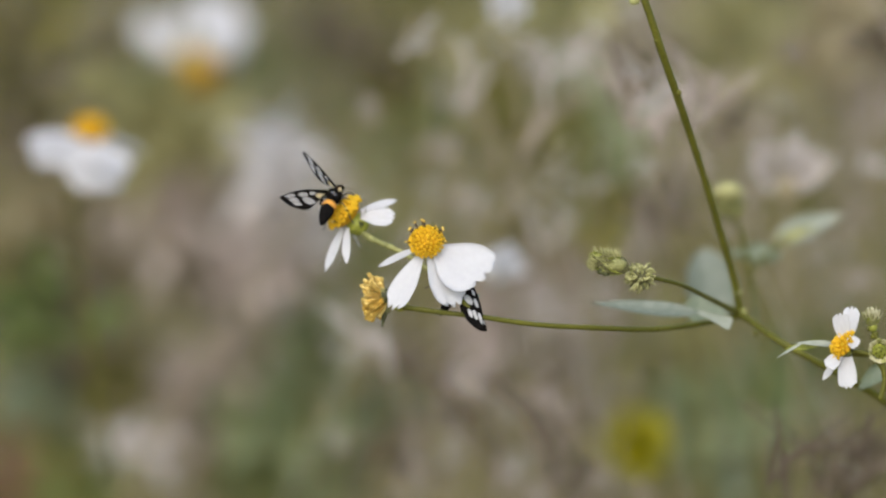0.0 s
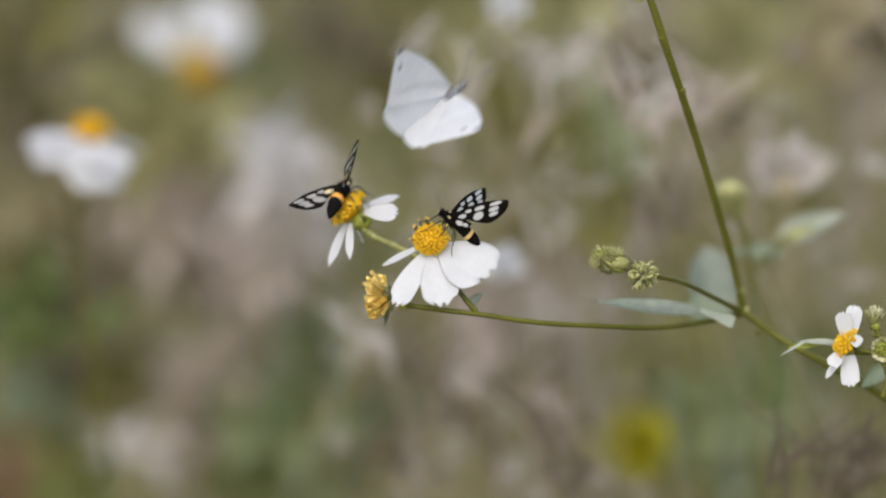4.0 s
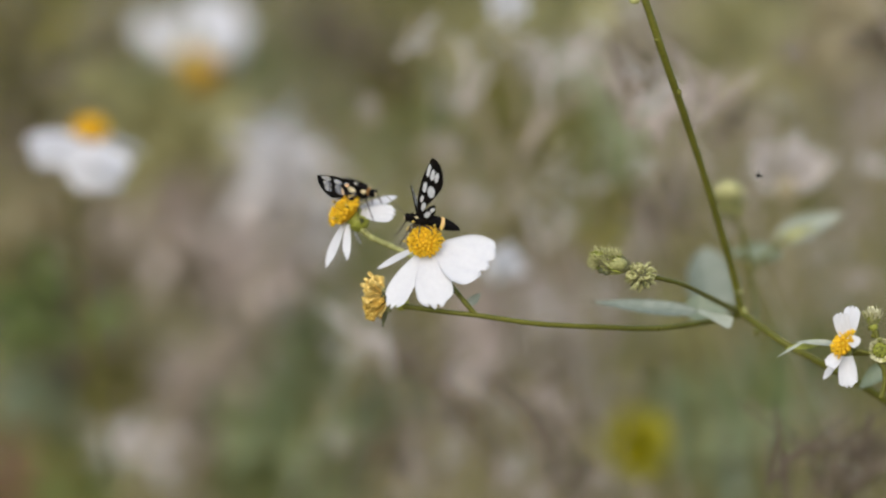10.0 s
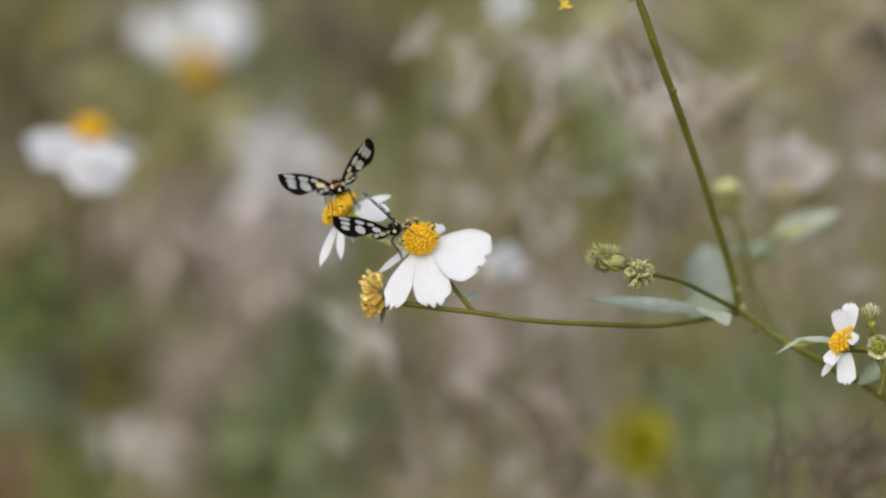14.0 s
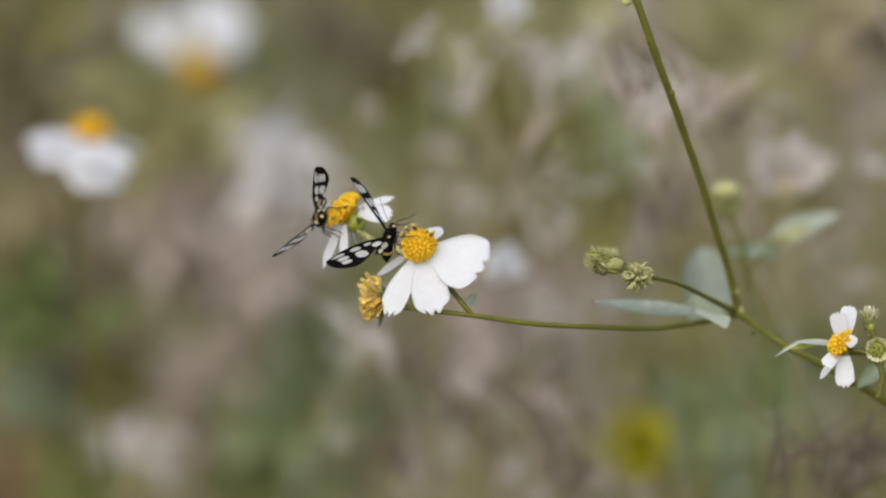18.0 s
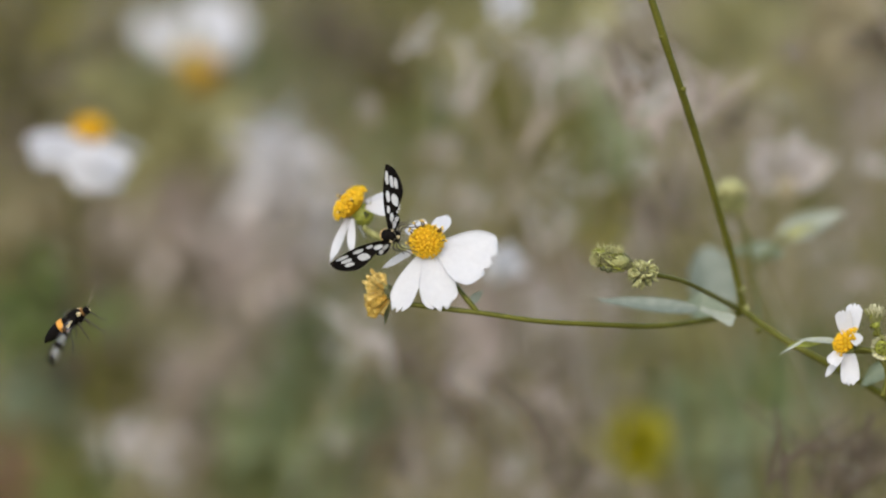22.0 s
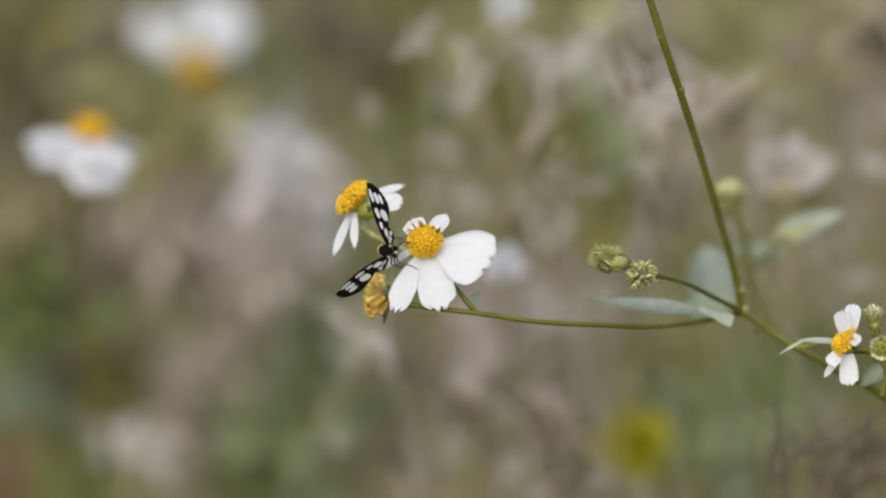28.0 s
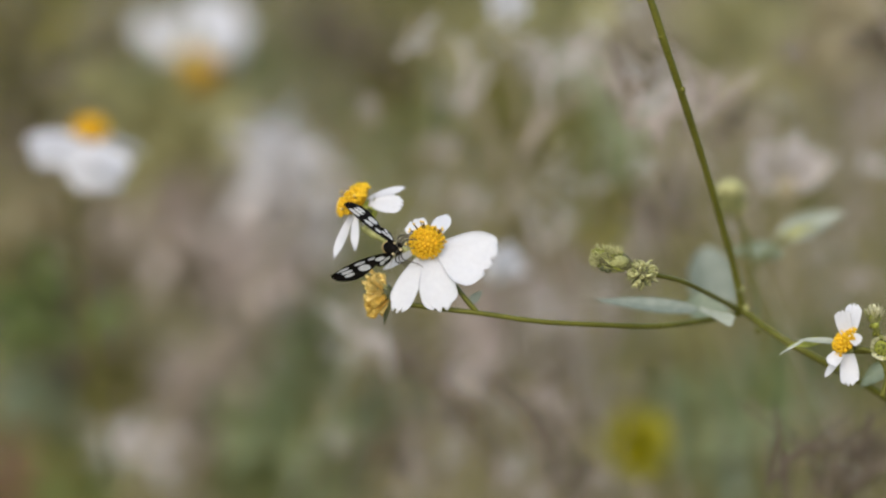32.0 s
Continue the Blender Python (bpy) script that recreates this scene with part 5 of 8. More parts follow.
def motions():
    # the moth on the rear flower, which flies off
    heading = flight((0.83, 0.50, 0.24), (-0.42, 0.84, 0.35))
    walk(moth_back, [
        (0, pose(-0.02926, 1.12209, 0.61654, 28.6, -15.1, -31.9)), (0.5, pose(-0.02865, 1.12235, 0.61804, 28.6, -15.1, -31.9)),
        (1, pose(-0.02804, 1.12230, 0.61774, 28.6, -15.1, -31.9)), (1.5, pose(-0.02835, 1.12222, 0.61729, 28.6, -15.1, -31.9)),
        (2, pose(-0.02850, 1.12222, 0.61729, 28.6, -15.1, -31.9)), (2.5, pose(-0.02804, 1.12230, 0.61774, 28.6, -15.1, -31.9)),
        (3, pose(-0.02881, 1.12225, 0.61744, 28.6, -15.1, -31.9)), (3.5, pose(-0.02759, 1.12241, 0.61834, 28.6, -15.1, -31.9)),
        (4.2, pose(-0.02713, 1.12241, 0.61834, 28.6, -15.1, -31.9)), (5.5, pose(-0.02698, 1.12243, 0.61849, 28.6, -15.1, -31.9)),
        (6, pose(-0.02561, 1.12230, 0.61774, -2.4, -23.4, -22.8)), (6.5, pose(-0.02566, 1.13820, 0.61578, -2.4, -23.4, -22.8)),
        (7, pose(-0.02535, 1.13815, 0.61548, -2.4, -23.4, -22.8)), (7.5, pose(-0.02442, 1.13815, 0.61548, -2.4, -23.4, -22.8)),
        (8, pose(-0.02411, 1.13815, 0.61548, -2.4, -23.4, -22.8)), (8.5, pose(-0.02535, 1.13804, 0.61487, -2.4, -23.4, -22.8)),
        (9, pose(-0.02612, 1.13804, 0.61487, -2.4, -23.4, -22.8)), (9.5, pose(-0.02256, 1.12209, 0.61654, -5.3, -6.5, -57.8)),
        (10, pose(-0.02195, 1.12230, 0.61774, -0.7, 13.5, -121.1)), (10.5, pose(-0.02164, 1.12257, 0.61924, -0.7, 13.5, -121.1)),
        (11, pose(-0.02240, 1.12272, 0.62014, -0.7, 13.5, -121.1)), (11.5, pose(-0.02103, 1.12278, 0.62044, -0.7, 13.5, -121.1)),
        (12, pose(-0.02134, 1.12278, 0.62044, -0.7, 13.5, -121.1)), (12.5, pose(-0.02164, 1.12257, 0.61924, -20.0, 14.3, -152.1)),
        (13, pose(-0.02423, 1.12267, 0.61984, 2.8, 13.2, -170.4)), (13.5, pose(-0.02713, 1.12246, 0.61864, 2.8, 13.2, -170.4)),
        (14, pose(-0.02850, 1.12251, 0.61894, 2.8, 13.2, -170.4)), (14.5, pose(-0.03033, 1.12214, 0.61684, 2.8, 13.2, -170.4)),
        (15.5, pose(-0.03140, 1.12204, 0.61624, 2.8, 13.2, -170.4)), (16.5, pose(-0.03216, 1.12182, 0.61504, 5.1, 40.1, -162.0)),
        (17, pose(-0.03262, 1.12182, 0.61504, 22.9, 55.5, -148.6)), (17.5, pose(-0.03307, 1.12132, 0.61219, 54.2, 70.3, -120.0)),
        (18, pose(-0.03323, 1.12108, 0.61083, 54.2, 70.3, -120.0)), (18.5, pose(-0.03262, 1.12077, 0.60903, 54.2, 70.3, -120.0)),
        (19, pose(-0.03185, 1.11976, 0.60333, 54.2, 70.3, -120.0)), (19.5, pose(-0.03079, 1.11971, 0.60303, 54.2, 70.3, -120.0)),
        (20, pose(-0.03140, 1.12018, 0.60573, 54.2, 70.3, -120.0)), (20.5, pose(-0.03155, 1.12024, 0.60603, 54.2, 70.3, -120.0)),
        (20.7, pose(-0.03338, 1.12058, 0.60798, 39.1, 19.5, -78.6)), (20.8, pose(-0.03277, 1.12092, 0.60993, 39.1, 19.5, -78.6)),
        (20.9, pose(-0.03460, 1.12259, 0.61939, *heading)), (20.97, pose(-0.05792, 1.12558, 0.63635, *heading)),
        (21, pose(-0.05820, 1.10787, 0.63953, *heading)), (21.03, pose(-0.05925, 1.10797, 0.64012, *heading)),
        (21.1, pose(-0.07005, 1.10875, 0.64456, *heading)), (21.2, pose(-0.05850, 1.10823, 0.64160, *heading)),
        (21.3, pose(-0.04335, 1.10659, 0.63229, *heading)), (21.4, pose(-0.03540, 1.10443, 0.62003, *heading)),
        (21.5, pose(-0.03345, 1.10438, 0.61974, *heading)), (21.6, pose(-0.05085, 1.10245, 0.60881, *heading)),
        (21.7, pose(-0.06510, 1.10266, 0.60999, *heading)), (21.8, pose(-0.08700, 1.10292, 0.61147, *heading)),
        (21.9, pose(-0.09885, 1.10214, 0.60703, *heading)), (22, pose(-0.09750, 1.09875, 0.58783, *heading)),
        (22.2, pose(-0.10815, 1.10107, 0.60098, *heading)), (22.4, pose(-0.10530, 1.10443, 0.62003, *heading)),
        (22.6, pose(-0.10470, 1.10201, 0.60630, *heading)), (22.8, pose(-0.10335, 1.10201, 0.60630, *heading)),
        (23, pose(-0.10830, 1.10362, 0.61545, *heading)), (23.2, pose(-0.10425, 1.10000, 0.59492, *heading)),
        (23.4, pose(-0.10485, 1.10159, 0.60393, *heading)), (23.5, pose(-0.10635, 1.10169, 0.60452, *heading)),
        (23.6, pose(-0.11685, 1.09875, 0.58783, *heading)), (23.8, pose(-0.12660, 1.09724, 0.57926, *heading)),
        (24.1, pose(-0.12660, 1.09542, 0.56892, *heading)), (24.4, pose(-0.10152, 1.02723, 0.58532, *heading)),
        (24.6, pose(-0.10462, 1.03128, 0.60831, *heading)), (24.8, pose(-0.10884, 1.03375, 0.62229, *heading)),
        (25, pose(-0.09492, 1.03123, 0.60803, *heading)), (25.3, pose(-0.09942, 1.03206, 0.61274, *heading)),
        (25.5, pose(-0.11587, 1.03275, 0.61661, *heading)), (26.5, pose(-0.14399, 1.03568, 0.63323, *heading)),
        (32, pose(-0.16930, 1.04862, 0.70663, *heading)),
    ])
    walk(wings_back["right"], [
        (0, pose(0.00150, 0.00090, 0.00100, 104.1, -72.0, -85.0)), (0.5, pose(0.00150, 0.00090, 0.00100, 10.7, -39.6, -21.0)),
        (1, pose(0.00150, 0.00090, 0.00100, -2.9, -40.3, -9.3)), (1.5, pose(0.00150, 0.00090, 0.00100, 74.4, -75.0, -52.1)),
        (2, pose(0.00150, 0.00090, 0.00100, 20.6, -50.1, -16.9)), (2.5, pose(0.00150, 0.00090, 0.00100, -9.4, -37.4, -16.1)),
        (3, pose(0.00150, 0.00090, 0.00100, -47.6, -27.2, 7.7)), (3.5, pose(0.00150, 0.00090, 0.00100, 6.0, -54.9, -5.3)),
        (4.2, pose(0.00150, 0.00090, 0.00100, -7.3, -44.5, -7.7)), (5.5, pose(0.00150, 0.00090, 0.00100, -32.9, -39.4, 6.8)),
        (6, pose(0.00150, 0.00090, 0.00100, -9.0, -16.1, -17.0)), (6.5, pose(0.00150, 0.00090, 0.00100, -1.7, -34.4, -32.9)),
        (7, pose(0.00150, 0.00090, 0.00100, -4.2, -2.2, -11.5)), (7.5, pose(0.00150, 0.00090, 0.00100, -14.2, 8.5, -20.9)),
        (8, pose(0.00150, 0.00090, 0.00100, -58.3, -6.1, 97.4)), (8.5, pose(0.00150, 0.00090, 0.00100, 1.8, -3.8, -23.2)),
        (9, pose(0.00150, 0.00090, 0.00100, -34.0, -20.9, 81.4)), (9.5, pose(0.00150, 0.00090, 0.00100, 113.9, -32.4, -71.9)),
        (10, pose(0.00150, 0.00090, 0.00100, 98.4, -31.6, -13.5)), (10.5, pose(0.00150, 0.00090, 0.00100, 105.9, -22.3, -42.6)),
        (11, pose(0.00150, 0.00090, 0.00100, 104.1, -24.8, -39.8)), (11.5, pose(0.00150, 0.00090, 0.00100, 95.2, -27.4, -19.2)),
        (12, pose(0.00150, 0.00090, 0.00100, 102.2, -30.7, -41.7)), (12.5, pose(0.00150, 0.00090, 0.00100, 115.6, -28.2, -11.6)),
        (13, pose(0.00150, 0.00090, 0.00100, 74.0, -32.8, 33.6)), (13.5, pose(0.00150, 0.00090, 0.00100, 87.0, -21.8, 24.4)),
        (14, pose(0.00150, 0.00090, 0.00100, 83.8, -23.8, 28.8)), (14.5, pose(0.00150, 0.00090, 0.00100, 83.7, -21.2, 33.3)),
        (15.5, pose(0.00150, 0.00090, 0.00100, 104.4, -8.7, 34.8)), (16.5, pose(0.00150, 0.00090, 0.00100, 102.3, -24.4, 32.9)),
        (17, pose(0.00150, 0.00090, 0.00100, 122.2, -40.1, 27.4)), (17.5, pose(0.00150, 0.00090, 0.00100, 117.7, -31.5, 32.0)),
        (18, pose(0.00150, 0.00090, 0.00100, 136.9, -35.1, 33.8)), (18.5, pose(0.00150, 0.00090, 0.00100, 111.9, -43.0, 54.7)),
        (19, pose(0.00150, 0.00090, 0.00100, 127.7, -17.1, 34.6)), (19.5, pose(0.00150, 0.00090, 0.00100, 109.6, -21.3, 22.6)),
        (20, pose(0.00150, 0.00090, 0.00100, 77.0, -13.5, 10.0)), (20.5, pose(0.00150, 0.00090, 0.00100, 39.3, -46.7, 41.5)),
        (20.7, pose(0.00150, 0.00090, 0.00100, 95.4, -57.6, -52.9)), (20.8, pose(0.00150, 0.00090, 0.00100, 134.5, -85.3, -112.1)),
    ] + wing_beat(1, False))
    walk(wings_back["left"], [
        (0, pose(-0.00150, 0.00090, 0.00100, 115.3, -32.7, -105.8)), (0.5, pose(-0.00150, 0.00090, 0.00100, 130.0, -20.7, -92.7)),
        (1, pose(-0.00150, 0.00090, 0.00100, 133.0, -18.4, -106.2)), (1.5, pose(-0.00150, 0.00090, 0.00100, 99.6, -52.5, -120.8)),
        (2, pose(-0.00150, 0.00090, 0.00100, 116.8, -27.8, -96.6)), (2.5, pose(-0.00150, 0.00090, 0.00100, 151.8, -7.9, -100.9)),
        (3, pose(-0.00150, 0.00090, 0.00100, 163.8, 0.0, -112.2)), (3.5, pose(-0.00150, 0.00090, 0.00100, 123.2, -32.1, -111.2)),
        (4.2, pose(-0.00150, 0.00090, 0.00100, 145.9, -14.7, -106.2)), (5.5, pose(-0.00150, 0.00090, 0.00100, 164.0, -0.7, -110.1)),
        (6, pose(-0.00150, 0.00090, 0.00100, 155.3, 17.4, -132.6)), (6.5, pose(-0.00150, 0.00090, 0.00100, 120.9, -17.8, -120.0)),
        (7, pose(-0.00150, 0.00090, 0.00100, 164.1, 9.5, 172.7)), (7.5, pose(-0.00150, 0.00090, 0.00100, 167.4, 9.7, -171.5)),
        (8, pose(-0.00150, 0.00090, 0.00100, -178.8, -16.7, 170.2)), (8.5, pose(-0.00150, 0.00090, 0.00100, 167.0, 16.3, -176.5)),
        (9, pose(-0.00150, 0.00090, 0.00100, 163.9, 3.5, 149.3)), (9.5, pose(-0.00150, 0.00090, 0.00100, -167.9, -3.5, 171.6)),
        (10, pose(-0.00150, 0.00090, 0.00100, 122.3, 8.1, -107.6)), (10.5, pose(-0.00150, 0.00090, 0.00100, 116.3, 1.2, -81.4)),
        (11, pose(-0.00150, 0.00090, 0.00100, 116.7, 1.6, -85.0)), (11.5, pose(-0.00150, 0.00090, 0.00100, 113.9, 9.8, -100.5)),
        (12, pose(-0.00150, 0.00090, 0.00100, 118.8, -1.1, -89.0)), (12.5, pose(-0.00150, 0.00090, 0.00100, -113.1, 0.9, -93.5)),
        (13, pose(-0.00150, 0.00090, 0.00100, 44.6, -10.8, -116.1)), (13.5, pose(-0.00150, 0.00090, 0.00100, 160.5, -38.3, 112.2)),
        (14, pose(-0.00150, 0.00090, 0.00100, 142.3, -39.5, 130.8)), (14.5, pose(-0.00150, 0.00090, 0.00100, 140.2, -44.3, 142.9)),
        (15.5, pose(-0.00150, 0.00090, 0.00100, 143.3, -44.1, 133.2)), (16.5, pose(-0.00150, 0.00090, 0.00100, 123.7, -26.5, 134.6)),
        (17, pose(-0.00150, 0.00090, 0.00100, 140.5, -48.4, 122.1)), (17.5, pose(-0.00150, 0.00090, 0.00100, 146.7, -5.5, 133.9)),
        (18, pose(-0.00150, 0.00090, 0.00100, 135.2, -11.0, 125.2)), (18.5, pose(-0.00150, 0.00090, 0.00100, 164.4, -25.6, 108.4)),
        (19, pose(-0.00150, 0.00090, 0.00100, 142.5, -35.6, 124.7)), (19.5, pose(-0.00150, 0.00090, 0.00100, 153.8, -64.4, 124.1)),
        (20, pose(-0.00150, 0.00090, 0.00100, 130.3, -34.0, 125.8)), (20.5, pose(-0.00150, 0.00090, 0.00100, -155.7, -32.4, 94.9)),
        (20.7, pose(-0.00150, 0.00090, 0.00100, -55.6, -0.4, -172.3)), (20.8, pose(-0.00150, 0.00090, 0.00100, -45.7, -20.8, 177.3)),
    ] + wing_beat(-1, False))
    walk(wings_back["right_hind"], [
        (0, pose(0.00150, -0.00010, 0.00075, 96.5, -48.3, -76.4)), (0.5, pose(0.00150, -0.00010, 0.00075, 27.2, -31.6, -49.0)),
        (1, pose(0.00150, -0.00010, 0.00075, 16.6, -37.3, -40.1)), (1.5, pose(0.00150, -0.00010, 0.00075, 83.6, -51.4, -62.2)),
        (2, pose(0.00150, -0.00010, 0.00075, 40.8, -37.5, -45.6)), (2.5, pose(0.00150, -0.00010, 0.00075, 9.4, -37.4, -46.5)),
        (3, pose(0.00150, -0.00010, 0.00075, -34.6, -43.2, -14.4)), (3.5, pose(0.00150, -0.00010, 0.00075, 34.1, -46.3, -41.1)),
        (4.2, pose(0.00150, -0.00010, 0.00075, 15.9, -42.6, -41.0)), (5.5, pose(0.00150, -0.00010, 0.00075, -11.0, -48.6, -24.3)),
        (6, pose(0.00150, -0.00010, 0.00075, -1.5, -18.3, -42.0)), (6.5, pose(0.00150, -0.00010, 0.00075, 14.1, -31.8, -61.5)),
        (7, pose(0.00150, -0.00010, 0.00075, -3.0, -3.7, -35.4)), (7.5, pose(0.00150, -0.00010, 0.00075, -16.3, 2.1, -44.1)),
        (8, pose(0.00150, -0.00010, 0.00075, -54.4, -26.1, 83.6)), (8.5, pose(0.00150, -0.00010, 0.00075, 3.2, -2.8, -47.2)),
        (9, pose(0.00150, -0.00010, 0.00075, -23.3, -32.6, 57.8)), (9.5, pose(0.00150, -0.00010, 0.00075, 110.3, -10.1, -62.2)),
        (10, pose(0.00150, -0.00010, 0.00075, 97.2, -7.8, -10.0)), (10.5, pose(0.00150, -0.00010, 0.00075, 104.7, 0.9, -36.2)),
        (11, pose(0.00150, -0.00010, 0.00075, 102.8, -1.4, -34.2)), (11.5, pose(0.00150, -0.00010, 0.00075, 94.7, -3.5, -17.1)),
        (12, pose(0.00150, -0.00010, 0.00075, 100.6, -7.1, -36.7)), (12.5, pose(0.00150, -0.00010, 0.00075, 112.5, -6.3, -1.5)),
        (13, pose(0.00150, -0.00010, 0.00075, 76.4, -9.6, 27.0)), (13.5, pose(0.00150, -0.00010, 0.00075, 87.2, 2.2, 23.1)),
        (14, pose(0.00150, -0.00010, 0.00075, 84.3, 0.1, 26.2)), (14.5, pose(0.00150, -0.00010, 0.00075, 84.1, 2.7, 30.8)),
        (15.5, pose(0.00150, -0.00010, 0.00075, 104.7, 14.6, 40.8)), (16.5, pose(0.00150, -0.00010, 0.00075, 101.2, -0.9, 37.9)),
        (17, pose(0.00150, -0.00010, 0.00075, 115.5, -19.0, 40.6)), (17.5, pose(0.00150, -0.00010, 0.00075, 113.7, -9.8, 43.1)),
        (18, pose(0.00150, -0.00010, 0.00075, 128.7, -17.3, 51.9)), (18.5, pose(0.00150, -0.00010, 0.00075, 106.9, -20.3, 64.0)),
        (19, pose(0.00150, -0.00010, 0.00075, 125.8, 2.3, 49.0)), (19.5, pose(0.00150, -0.00010, 0.00075, 108.2, 1.4, 30.4)),
        (20, pose(0.00150, -0.00010, 0.00075, 77.2, 9.9, 4.6)), (20.5, pose(0.00150, -0.00010, 0.00075, 52.5, -29.2, 20.4)),
        (20.7, pose(0.00150, -0.00010, 0.00075, 93.5, -33.6, -50.2)), (20.8, pose(0.00150, -0.00010, 0.00075, 97.1, -62.5, -74.0)),
    ] + wing_beat(1, True))
    walk(wings_back["left_hind"], [
        (0, pose(-0.00150, -0.00010, 0.00075, 111.4, -10.6, -95.6)), (0.5, pose(-0.00150, -0.00010, 0.00075, 127.0, -1.8, -77.5)),
        (1, pose(-0.00150, -0.00010, 0.00075, 130.3, -0.4, -90.1)), (1.5, pose(-0.00150, -0.00010, 0.00075, 96.6, -28.7, -116.4)),
        (2, pose(-0.00150, -0.00010, 0.00075, 113.6, -6.0, -86.0)), (2.5, pose(-0.00150, -0.00010, 0.00075, 151.1, 3.7, -79.8)),
        (3, pose(-0.00150, -0.00010, 0.00075, 165.1, 6.6, -89.1)), (3.5, pose(-0.00150, -0.00010, 0.00075, 118.3, -11.4, -98.0)),
        (4.2, pose(-0.00150, -0.00010, 0.00075, 143.2, -0.7, -86.5)), (5.5, pose(-0.00150, -0.00010, 0.00075, 165.0, 5.8, -87.0)),
        (6, pose(-0.00150, -0.00010, 0.00075, 164.3, 25.8, -108.4)), (6.5, pose(-0.00150, -0.00010, 0.00075, 119.3, 3.0, -107.9)),
        (7, pose(-0.00150, -0.00010, 0.00075, 169.3, 15.2, -163.4)), (7.5, pose(-0.00150, -0.00010, 0.00075, 172.4, 14.0, -147.3)),
        (8, pose(-0.00150, -0.00010, 0.00075, 174.2, -15.7, -164.8)), (8.5, pose(-0.00150, -0.00010, 0.00075, 174.9, 20.1, -151.5)),
        (9, pose(-0.00150, -0.00010, 0.00075, 166.7, 9.6, 172.7)), (9.5, pose(-0.00150, -0.00010, 0.00075, -170.3, -8.1, -164.8)),
        (10, pose(-0.00150, -0.00010, 0.00075, 126.8, 28.0, -93.3)), (10.5, pose(-0.00150, -0.00010, 0.00075, 118.6, 22.6, -70.2)),
        (11, pose(-0.00150, -0.00010, 0.00075, 119.1, 22.9, -73.6)), (11.5, pose(-0.00150, -0.00010, 0.00075, 117.9, 31.5, -89.4)),
        (12, pose(-0.00150, -0.00010, 0.00075, 120.8, 19.8, -76.9)), (12.5, pose(-0.00150, -0.00010, 0.00075, -114.9, -21.0, -83.7)),
        (13, pose(-0.00150, -0.00010, 0.00075, 45.2, 6.3, -133.1)), (13.5, pose(-0.00150, -0.00010, 0.00075, 146.4, -27.3, 137.8)),
        (14, pose(-0.00150, -0.00010, 0.00075, 131.5, -23.0, 151.3)), (14.5, pose(-0.00150, -0.00010, 0.00075, 128.1, -26.9, 163.5)),
        (15.5, pose(-0.00150, -0.00010, 0.00075, 130.5, -27.4, 154.8)), (16.5, pose(-0.00150, -0.00010, 0.00075, 120.0, -6.0, 147.7)),
        (17, pose(-0.00150, -0.00010, 0.00075, 126.6, -30.8, 143.5)), (17.5, pose(-0.00150, -0.00010, 0.00075, 147.1, 7.8, 154.0)),
        (18, pose(-0.00150, -0.00010, 0.00075, 134.5, 6.1, 142.1)), (18.5, pose(-0.00150, -0.00010, 0.00075, 155.4, -17.2, 132.7)),
        (19, pose(-0.00150, -0.00010, 0.00075, 133.1, -19.3, 144.7)), (19.5, pose(-0.00150, -0.00010, 0.00075, 125.6, -48.3, 157.4)),
        (20, pose(-0.00150, -0.00010, 0.00075, 123.7, -14.7, 141.6)), (20.5, pose(-0.00150, -0.00010, 0.00075, -172.7, -39.1, 123.5)),
        (20.7, pose(-0.00150, -0.00010, 0.00075, -53.0, -20.0, 173.5)), (20.8, pose(-0.00150, -0.00010, 0.00075, -35.6, -36.6, 156.5)),
    ] + wing_beat(-1, True))
